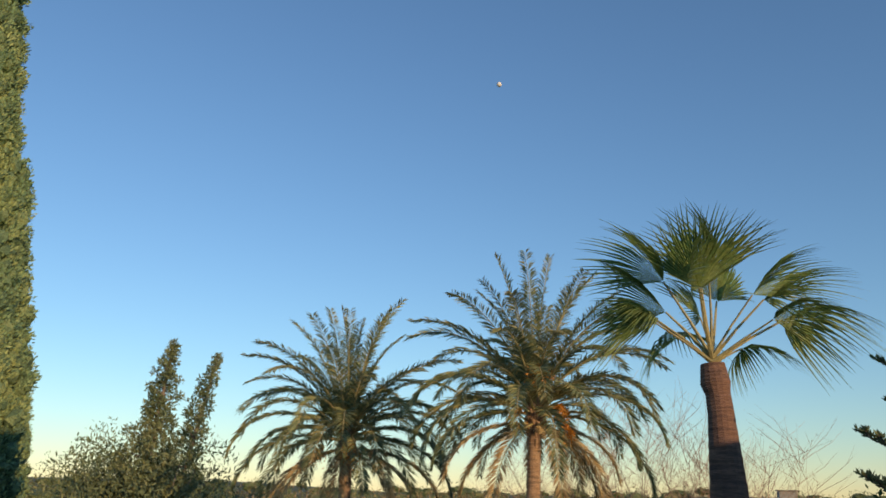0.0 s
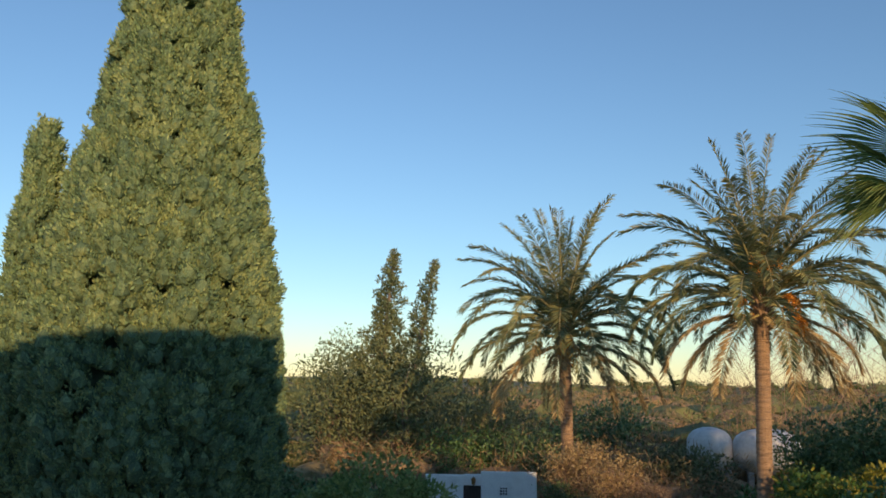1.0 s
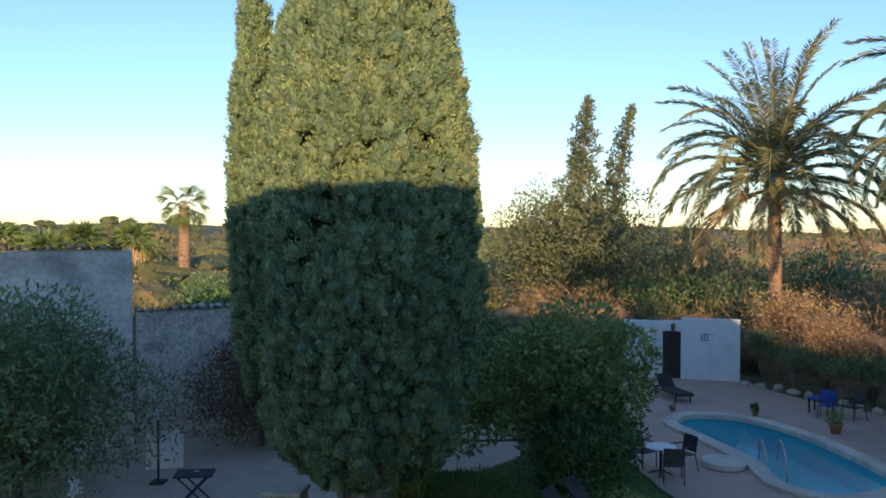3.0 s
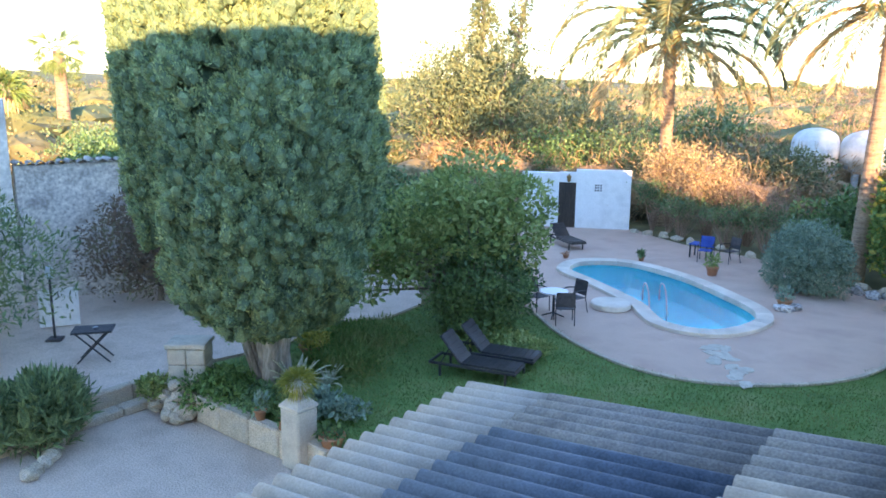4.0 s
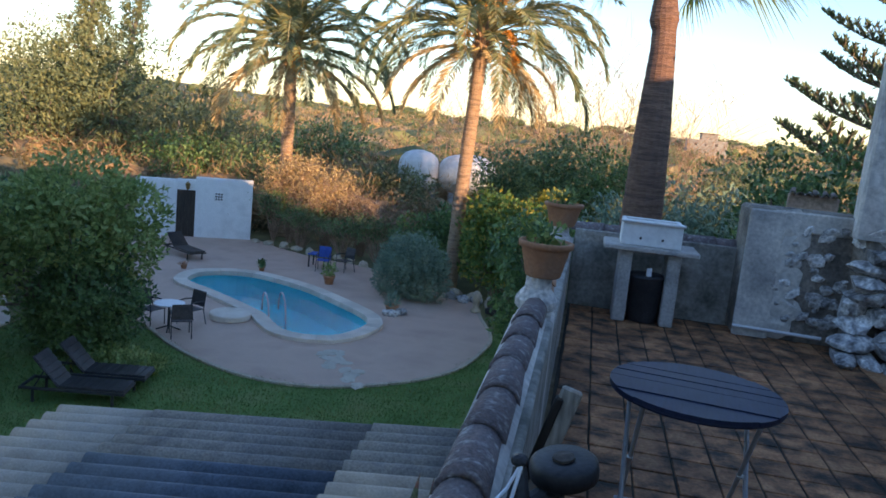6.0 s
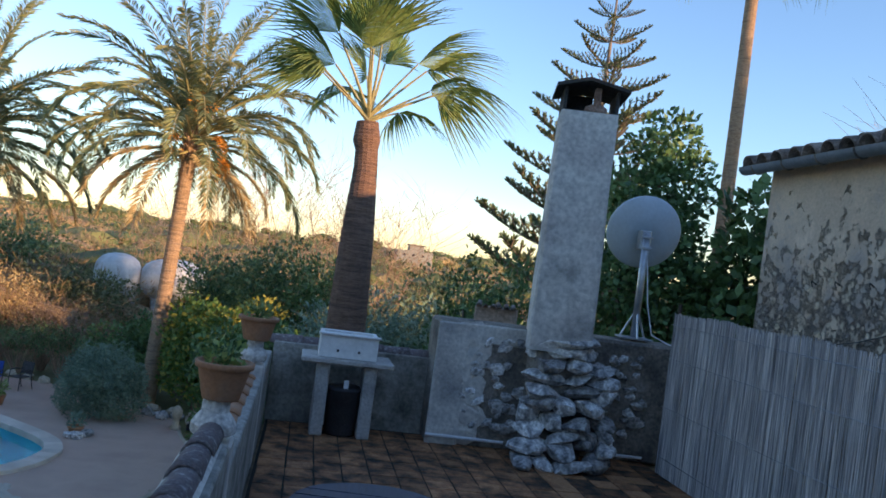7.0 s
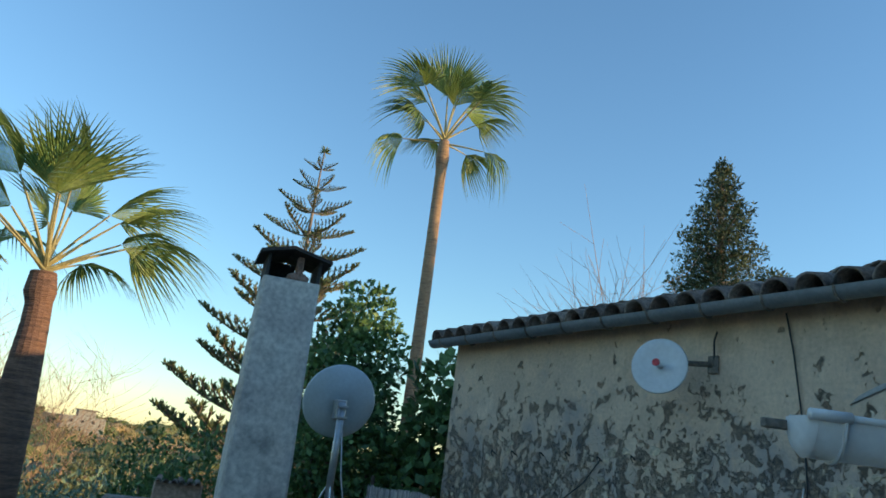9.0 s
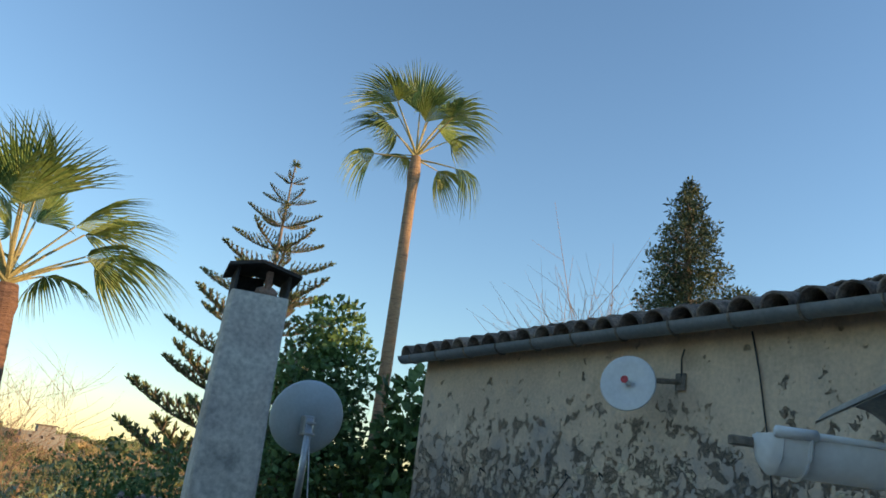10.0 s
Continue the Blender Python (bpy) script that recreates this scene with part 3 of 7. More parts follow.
def half_tile(L, r0, r1, th=0.014, n=8):
    """A half-round clay tile along +y, open side down."""
    vs, fs = [], []
    for y, r in ((0, r0), (L, r1)):
        for rad in (r, r - th):
            for k in range(n + 1):
                a = math.pi * k / n
                vs.append((rad * math.cos(a), y, rad * math.sin(a)))
    m = n + 1
    for k in range(n):
        fs += [(k, k + 1, 2 * m + k + 1, 2 * m + k), (m + k, 3 * m + k, 3 * m + k + 1, m + k + 1), (k, m + k, m + k + 1, k + 1), (2 * m + k, 2 * m + k + 1, 3 * m + k + 1, 3 * m + k)]
    fs += [(0, 2 * m, 3 * m, m), (n, m + n, 3 * m + n, 2 * m + n)]
    return vs, fs


M["limestain"] = mat("stained_mortar", [(0.459, 0.432, 0.392), (0.702, 0.661, 0.608), (0.324, 0.297, 0.27)], 5, 40, 0.95, 0.6)
PAR_TOP = 5.09
M["mossrender"] = mat("mossy_render", [(0.094, 0.094, 0.077), (0.25, 0.237, 0.206), (0.4, 0.375, 0.331), (0.163, 0.156, 0.138)], 2.6, 26, 0.95, 0.6, fine_amt=0.25, world=True, detail=10, grit=0.62)


def parapet():
    t = thing("parapet", "rendered terrace parapet capped with lichened clay tiles", "parapet", kind="structure")
    part("wall_body", Shape().box((-0.125, 1.45, 2.55), (0.2, 4.6, 5.08), None, 0.01), M["mossrender"], t)
    part("wall_body", Shape().box((-0.14, 6.2, 2.45), (0.22, 4.4, 4.9), None, 0.01), M["mossrender"], t)
    vs, fs = half_tile(0.40, 0.074, 0.066)
    me = Shape().add(vs, fs).mesh("cap_tile", True)
    me.materials.append(M["captile"])
    rr = random.Random(11)
    for k in range(13):
        part("cap_tile", me, None, t, at=pose(-0.144 + rr.uniform(-0.006, 0.006), -0.72 + k * 0.35, PAR_TOP + 0.012 + rr.uniform(0, 0.006), -0.9, rr.uniform(-3, 3), rr.uniform(-2, 2)))
    me2 = Shape().add(vs, fs).mesh("cap_tile", True)
    me2.materials.append(M["terracotta"])
    for k in range(12):
        part("cap_tile", me2, None, t, at=pose(-0.14, 4.2 + k * 0.34, 4.86, -1.5, 0, 0))
    part("mortar", Shape().box((-0.138, 1.5, PAR_TOP + 0.01), (0.165, 4.5, 0.04), None, 0.02), M["render"], t)
    for y, h, nm in ((3.98, 5.06, "pillar"), (6.8, 5.0, "pillar")):
        p = part(nm, Shape().box((-0.13, y, h / 2), (0.205, 0.22, h), None, 0.015), M["render"], t)
        part("pillar_cap", Shape().lathe([(0.10, 0.05), (0.112, 0.06), (0.112, 0.10), (0.095, 0.13), (0.07, 0.16), (0.066, 0.225), (0.0, 0.225)], 12, (-0.13, y, h - 0.02)), M["limestain"], p, "pale stepped cap")


parapet()


def flower_pot(at, d, h, leaf, label, seed, group="terrace pots"):
    t = thing("flower_pot", label, "flower pot", at, 0, group)
    r = d / 2
    part("pot", Shape().lathe([(r * 0.62, 0), (r * 0.66, 0.01), (r * 0.88, h * 0.78), (r * 0.9, h * 0.82), (r, h * 0.84), (r * 1.02, h * 0.98), (r * 0.98, h), (r * 0.88, h), (r * 0.84, h * 0.86), (0.0, h * 0.84)], 28), M["terracotta"], t, smooth=True)
    bl = [((0, 0, h + r * 0.25), (r * 0.7, r * 0.7, r * 0.5))]
    rr = random.Random(seed)
    for k in range(9):
        a = rr.uniform(0, 6.28)
        part("stem", Shape().tube([(0, 0, h * 0.84), (math.cos(a) * r * 0.3, math.sin(a) * r * 0.3, h + r * 0.25), (math.cos(a) * r * 0.6, math.sin(a) * r * 0.6, h + r * rr.uniform(0.2, 0.7))], 0.006, 5), M["leafdark"], t)
    part("leaves", np_mesh("leaves", cloud(bl, 80, r * 0.26, 0.8), 4), M[leaf], t)
    return t


flower_pot((-0.115, 3.98, 5.264), 0.285, 0.185, "leaflight", "terracotta flower pot with a small green plant on the pillar", 1)
flower_pot((-0.13, 6.8, 5.204), 0.34, 0.2, "leaflight", "wide terracotta bowl with a sparse succulent on the far pillar", 2)

structure("wall_back", Shape().box((0.85, 8.5, 4.5), (1.75, 0.25, 1.02), None, 0.01), M["mossrender"], "low dark rendered wall behind the barbecue", "wall")


def back_coping():
    t = thing("wall_coping", "old clay tiles along the low wall", "coping", kind="structure")
    vs, fs = half_tile(0.34, 0.1, 0.085)
    me = Shape().add(vs, fs).mesh("coping_tile", True)
    me.materials.append(M["captile"])
    for k in range(6):
        part("coping_tile", me, None, t, at=pose(1.72 - k * 0.29, 8.5, 4.985, 0, 0, 90))


back_coping()


def barbecue():
    t = thing("barbecue", "built concrete barbecue with a white firebox", "barbecue", (0, 0, FLOOR))
    for x in (0.505, 0.975):
        part("leg", Shape().box((x, 7.98, 0.365), (0.13, 0.42, 0.73), None, 0.012), M["concrete"], t)
    part("counter", Shape().box((0.735, 7.96, 0.755), (0.92, 0.52, 0.055), None, 0.012), M["concrete"], t)
    fb = Shape()
    for c, s in (((0.725, 7.79, 0.905), (0.58, 0.04, 0.24)), ((0.725, 8.14, 0.905), (0.58, 0.04, 0.24)), ((0.455, 7.965, 0.905), (0.04, 0.31, 0.24)), ((0.995, 7.965, 0.905), (0.04, 0.31, 0.24)), ((0.725, 7.965, 0.80), (0.5, 0.31, 0.03))):
        fb.box(c, s, None, 0.006)
    f = part("firebox", fb, M["limewash"], t, "white firebox with two draught holes")
    part("rim", Shape().box((0.725, 7.775, 1.02), (0.62, 0.07, 0.025), None, 0.006), M["limewash"], f)
    # no openings are cut; black discs give the holes their inner shade
    for x in (0.62, 0.83):
        part("draught_hole", Shape().tube([(x, 7.765, 0.86), (x, 7.775, 0.86)], 0.013, 10), M["blackpl"], f)
    g = Shape()
    for k in range(14):
        g.tube([(0.49 + k * 0.036, 7.82, 1.0), (0.49 + k * 0.036, 8.12, 1.0)], 0.004, 5)
    part("grill", g, M["steel"], t)
    b = thing("charcoal_bin", "black plastic bin under the barbecue", "bin", (0.75, 7.95, FLOOR + 0.005))
    part("bin_body", Shape().lathe([(0.15, 0), (0.155, 0.02), (0.18, 0.44), (0.19, 0.46), (0.17, 0.48), (0.0, 0.5)], 20), M["blackpl"], b, smooth=True)
    part("tag", Shape().box((0.0, -0.15, 0.52), (0.05, 0.012, 0.09), None, 0.002), M["whitepvc"], b, "white paper tag")


barbecue()


def hewn(size, rr, sub=2):
    """A broken stone: a rough ball cut flat on many sides."""
    bm = bmesh.new()
    bmesh.ops.create_icosphere(bm, subdivisions=sub, radius=1.15)
    cuts = [(Vector((rr.gauss(0, 1), rr.gauss(0, 1), rr.gauss(0, 1))).normalized(), rr.uniform(0.55, 0.9)) for _ in range(9)]
    vs = []
    for v in bm.verts:
        p = v.co * (1 + 0.12 * noise.noise(v.co * 2.5 + Vector((cuts[0][1] * 50, 0, 0))))
        for n, d in cuts:
            if p.dot(n) > d:
                p = p - n * (p.dot(n) - d)
        vs.append((p.x * size[0], p.y * size[1], p.z * size[2]))
    bm.verts.index_update()
    s = Shape().add(vs, [[v.index for v in f.verts] for f in bm.faces])
    bm.free()
    return s


def stone_wall():
    t = thing("wall_stone", "rubble wall with flaking grey plaster", "wall", kind="structure")
    part("wall_core", Shape().box((3.08, 8.25, 4.83), (2.88, 0.6, 1.3), None, 0.03), M["plasterdark"], t)
    part("plaster_patch", Shape().box((1.80, 7.94, 4.83), (0.34, 0.04, 1.28), None, 0.015), M["render"], t)
    for k in range(7):
        part("plaster_patch", Shape().blob((0, 0, 0), (0.2 + 0.02 * (k % 3), 0.025, 0.16), 2, 0.7, 2.2, k + 60), M["render"], t, at=pose(1.98 + 0.05 * (k % 2), 7.945, 4.36 + 0.16 * k, 0, k * 25, 0))
    part("plaster_patch", Shape().box((2.3, 7.943, 5.38), (0.9, 0.036, 0.2), None, 0.015), M["render"], t)
    rr = random.Random(21)
    for k in range(130):
        x, z = rr.uniform(1.95, 4.0), rr.uniform(4.36, 5.36)
        if 2.7 < x < 3.2:
            continue
        if x < 2.15 and rr.random() < 0.5:
            continue
        r = rr.uniform(0.02, 0.07) * (1.4 if k % 9 == 0 else 0.9)
        part("rubble_stone", hewn((r * 1.6, 0.04, r * 1.1), rr, 1), M["stone"], t, at=pose(x, 7.94, z, 0, rr.uniform(-30, 30), 0))
    # heap of larger rocks that carries the chimney
    for row in range(10):
        z = FLOOR + 0.07 + row * 0.13
        q = row / 9
        x0, x1 = 2.40 + 0.20 * q, 3.36 - 0.22 * q
        y = 7.16 + 0.28 * q ** 0.8
        x = x0
        while x < x1:
            w = rr.uniform(0.16, 0.42)
            part("rock", hewn((w * 0.6, rr.uniform(0.17, 0.27), rr.uniform(0.07, 0.115)), rr), M["stone"], t,
                 at=pose(x + w / 2, y + 0.16 + rr.uniform(-0.07, 0.07) + 0.25 * abs((x - x0) / (x1 - x0) - 0.5), z + rr.uniform(-0.03, 0.03), rr.uniform(-12, 12), rr.uniform(-16, 16), rr.uniform(-15, 15)))
            x += w * 0.9
    part("wall_core", Shape().box((2.9, 7.9, 4.75), (0.58, 0.7, 1.2), None, 0.05), M["plasterdark"], t)
    p = thing("drain_pipe", "thin white drain pipe along the wall foot", "pipe")
    part("pipe", Shape().tube([(1.62, 7.88, FLOOR + 0.10), (2.45, 7.88, FLOOR + 0.085)], 0.017, 8), M["whitepvc"], p)
    part("pipe", Shape().tube([(3.62, 7.88, FLOOR + 0.07), (4.0, 7.88, FLOOR + 0.065)], 0.017, 8), M["whitepvc"], p)


M["plasterdark"] = mat("dark_plaster", [(0.09, 0.083, 0.075), (0.21, 0.18, 0.15), (0.33, 0.285, 0.24)], 3, 30, 0.95, 0.8)
stone_wall()


def chimney():
    t = thing("chimney", "tall tapered grey-rendered chimney with a shallow gabled cap", "chimney", (2.865, 7.8, 5.42), -13)
    vs = []
    for z, w, d in ((-0.1, 0.325, 0.30), (0.6, 0.315, 0.295), (1.5, 0.30, 0.285), (2.36, 0.29, 0.28)):
        c = 0.025
        for x, y in ((-w, -d + c), (-w + c, -d), (w - c, -d), (w, -d + c), (w, d - c), (w - c, d), (-w + c, d), (-w, d - c)):
            vs.append((x + 0.006 * math.sin(z * 5 + y * 9), y + 0.005 * math.sin(z * 4 + x * 7), z))
    fs = [(i * 8 + k, i * 8 + (k + 1) % 8, (i + 1) * 8 + (k + 1) % 8, (i + 1) * 8 + k) for i in range(3) for k in range(8)] + [tuple(range(24, 32)), tuple(range(8))[::-1]]
    part("shaft", Shape().add(vs, fs), M["chim"], t)
    e, r, y, th = 2.575, 2.665, 0.35, 0.035
    part("cap", Shape().add([(-0.37, -y, e), (-0.04, -y, r), (0.37, -y, e), (0.37, -y, e + th), (-0.04, -y, r + th), (-0.37, -y, e + th),
                             (-0.37, y, e), (-0.04, y, r), (0.37, y, e), (0.37, y, e + th), (-0.04, y, r + th), (-0.37, y, e + th)],
                            [(0, 1, 4, 5), (1, 2, 3, 4), (11, 10, 7, 6), (10, 9, 8, 7), (5, 4, 10, 11), (4, 3, 9, 10), (1, 0, 6, 7), (2, 1, 7, 8), (0, 5, 11, 6), (3, 2, 8, 9)]), M["capshade"], t, "sloping concrete slabs, coloured dark for shade")
    for x, w in ((-0.265, 0.035), (0.265, 0.035)):
        part("cap_wall", Shape().box((x, 0, 2.47), (w, 0.5, 0.26), None, 0.006), M["capshade"], t)
    part("cap_wall", Shape().box((-0.09, 0.22, 2.48), (0.3, 0.03, 0.28), None, 0.006), M["capshade"], t)
    part("cap_post", Shape().box((0.06, -0.2, 2.48), (0.07, 0.09, 0.28), None, 0.012), M["rawbrick"], t, "rough brick post under the cap")
    part("post_mortar", Shape().blob((0.06, -0.2, 2.38), (0.12, 0.07, 0.08), 2, 0.4, 2.0, 5), M["rawbrick"], t)
    part("mortar_skirt", Shape().blob((0, -0.03, -0.05), (0.36, 0.33, 0.11), 2, 0.5, 2.4, 3), M["limestain"], t, "pale mortar spread over the rocks")


M["rawbrick"] = mat("raw_brick", [(0.20, 0.11, 0.08), (0.32, 0.19, 0.14), (0.24, 0.2, 0.17)], 9, 50, 0.95, 0.6)
# cap colour kept near black to stand in for shade on it
M["capshade"] = mat("shaded_concrete", [(0.035, 0.033, 0.032), (0.07, 0.065, 0.06)], 4, 40, 0.95, 0.4)
M["chim"] = mat("chimney_render", [(0.369, 0.349, 0.32), (0.628, 0.587, 0.526), (0.505, 0.464, 0.423), (0.273, 0.259, 0.246)], 1.8, 22, 0.95, 0.45, fine_amt=0.22)
chimney()


def satellite_dish():
    t = thing("satellite_dish", "large grey satellite dish on a galvanised post, seen from behind", "satellite dish", (3.90, 8.25, 5.50), -8)
    prof = [(0.0, 0.0), (0.2, 0.018), (0.31, 0.05), (0.41, 0.098), (0.428, 0.108), (0.434, 0.102), (0.415, 0.085), (0.31, 0.036), (0.2, 0.003), (0.0, -0.012)]
    m = Matrix.Translation((0.04, 0.2, 1.20)) @ Matrix.Rotation(radians(-74), 4, "X")
    part("reflector", Shape().lathe(prof, 40, m=m), M["dishgrey"], t, smooth=True)
    part("post", Shape().tube([(0, 0, 0.02), (0, 0, 1.2)], 0.042, 12), M["steel"], t, smooth=True)
    for a in range(3):
        w = a * 2.09 + 0.5
        part("strut", Shape().tube([(math.cos(w) * 0.16, math.sin(w) * 0.16, 0.02), (0, 0, 0.35)], 0.012, 6), M["steel"], t)
    part("foot", Shape().box((0, 0, 0.012), (0.36, 0.3, 0.02), None, 0.004), M["steel"], t)
    br = part("bracket", Shape().box((0.0, 0.1, 1.12), (0.12, 0.16, 0.22), None, 0.01), M["steel"], t)
    part("clamp", Shape().box((0, -0.035, 1.03), (0.12, 0.03, 0.03), None, 0.004), M["steel"], br)
    part("clamp", Shape().box((0, -0.035, 1.15), (0.12, 0.03, 0.03), None, 0.004), M["steel"], br)
    part("cable", Shape().tube([(0.04, 0, 0.9), (0.08, -0.1, 0.4), (0.14, -0.18, 0.08), (0.3, -0.3, 0.01), (0.5, -0.34, -0.02)], 0.008, 6), M["whitepvc"], t, "white cable")


satellite_dish()


def reed_screen(y0, y1, x, top, label, seed, dark=False):
    t = thing("reed_screen", label, "reed screen", (0, 0, FLOOR), group="reed screens")
    rr = random.Random(seed)
    s = Shape()
    y = y0
    while y < y1:
        for layer in (0.0, 0.012):
            xx = x + layer + rr.uniform(-0.006, 0.006)
            h = top - FLOOR + rr.uniform(-0.025, 0.012) + 0.012 * math.sin(y * 5)
            lean = rr.gauss(0, 0.011)
            yy = y + rr.uniform(-0.003, 0.003)
            s.tube([(xx, yy, 0.02), (xx + rr.uniform(-0.006, 0.006), yy + lean * 0.4 + rr.uniform(-0.006, 0.006), h * 0.5), (xx + rr.uniform(-0.008, 0.008), yy + lean, h)], rr.uniform(0.0026, 0.0048), 4)
        y += 0.0075
    tagged(part("reeds", s, M["reedold" if dark else "reed"], t), kind="stuff")
    for z in (0.2, 0.7, 1.2, 1.55):
        part("wire", Shape().tube([(x - 0.018, y0, z), (x - 0.018, (y0 + y1) / 2, z - 0.01), (x - 0.018, y1, z)], 0.003, 4), M["steel"], t)
    k = 0
    y = y1 - 0.02
    while y > y0:
        part("post", Shape().tube([(x + 0.035, y, 0), (x + 0.035, y, top - FLOOR + (0.10 if k == 0 else -0.05))], 0.02, 8), M["darkwood"], t)
        y -= 1.4
        k += 1


M["reedold"] = mat("old_reed", [(0.08, 0.08, 0.082), (0.18, 0.17, 0.165), (0.30, 0.285, 0.27)], 60, 90, 0.8, 0.2, stretch=(1, 1, 0.03), island=True, lo=0.2, hi=0.8)
reed_screen(3.42, 7.53, 4.0, 5.87, "weathered grey reed screen on posts along the terrace", 31)
reed_screen(-0.8, 3.30, 4.06, 5.86, "older darker reed screen beyond the post", 32, True)
structure("screen_post", Shape().box((4.03, 3.36, FLOOR + 0.82), (0.07, 0.07, 1.68), None, 0.008), M["darkwood"], "dark timber post between the reed screens", "post")


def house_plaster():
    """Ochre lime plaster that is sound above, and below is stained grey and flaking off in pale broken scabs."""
    m = mat("house_wall", [(0.55, 0.413, 0.297), (0.726, 0.55, 0.402), (0.616, 0.473, 0.352), (0.814, 0.638, 0.484)], 1.6, 30, 0.98, 0.5, fine_amt=0.12, detail=10, grit=0.6, world=True)
    nt = m.node_tree
    N, L = nt.nodes, nt.links
    b = N["Principled BSDF"]
    geo, sep = N.new("ShaderNodeNewGeometry"), N.new("ShaderNodeSeparateXYZ")
    L.new(geo.outputs["Position"], sep.inputs[0])

    def field(scale, detail, rough, distort=0.0):
        n = N.new("ShaderNodeTexNoise")
        n.inputs["Scale"].default_value, n.inputs["Detail"].default_value = scale, detail
        n.inputs["Roughness"].default_value, n.inputs["Distortion"].default_value = rough, distort
        L.new(geo.outputs["Position"], n.inputs["Vector"])
        return n.outputs["Fac"]

    def ramp(src, a, c, lo=0.0, hi=1.0):
        r = N.new("ShaderNodeMapRange")
        for k, v in (("From Min", a), ("From Max", c), ("To Min", lo), ("To Max", hi)):
            r.inputs[k].default_value = v
        L.new(src, r.inputs["Value"])
        return r.outputs[0]

    def calc(op, p, q):
        n = N.new("ShaderNodeMath")
        n.operation = op
        for k, v in enumerate((p, q)):
            if isinstance(v, float):
                n.inputs[k].default_value = v
            else:
                L.new(v, n.inputs[k])
        return n.outputs[0]

    def over(fac, base, colour):
        n = N.new("ShaderNodeMix")
        n.data_type = "RGBA"
        L.new(fac, n.inputs[0])
        L.new(base, n.inputs[6])
        n.inputs[7].default_value = (*colour, 1)
        return n.outputs[2]

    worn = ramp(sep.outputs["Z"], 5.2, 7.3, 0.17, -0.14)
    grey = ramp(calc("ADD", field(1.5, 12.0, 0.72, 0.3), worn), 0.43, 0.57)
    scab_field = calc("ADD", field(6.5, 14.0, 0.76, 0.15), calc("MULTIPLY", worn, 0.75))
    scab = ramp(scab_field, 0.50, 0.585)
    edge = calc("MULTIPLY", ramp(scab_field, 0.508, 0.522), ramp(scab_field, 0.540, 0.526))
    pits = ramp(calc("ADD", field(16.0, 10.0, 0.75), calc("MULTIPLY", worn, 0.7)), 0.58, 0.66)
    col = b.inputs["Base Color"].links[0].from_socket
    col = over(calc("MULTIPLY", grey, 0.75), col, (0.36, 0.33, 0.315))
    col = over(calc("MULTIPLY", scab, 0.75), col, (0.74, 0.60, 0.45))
    # shade of the scab edges and pits, painted dark over their relief
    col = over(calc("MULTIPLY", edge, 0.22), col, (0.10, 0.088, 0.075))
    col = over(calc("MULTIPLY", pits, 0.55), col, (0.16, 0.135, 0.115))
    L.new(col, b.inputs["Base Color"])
    bp = N.new("ShaderNodeBump")
    bp.inputs["Strength"].default_value, bp.inputs["Distance"].default_value = 1.0, 0.03
    L.new(calc("SUBTRACT", calc("SUBTRACT", scab, pits), edge), bp.inputs["Height"])
    L.new(b.inputs["Normal"].links[0].from_socket, bp.inputs["Normal"])
    L.new(bp.outputs[0], b.inputs["Normal"])
    return m


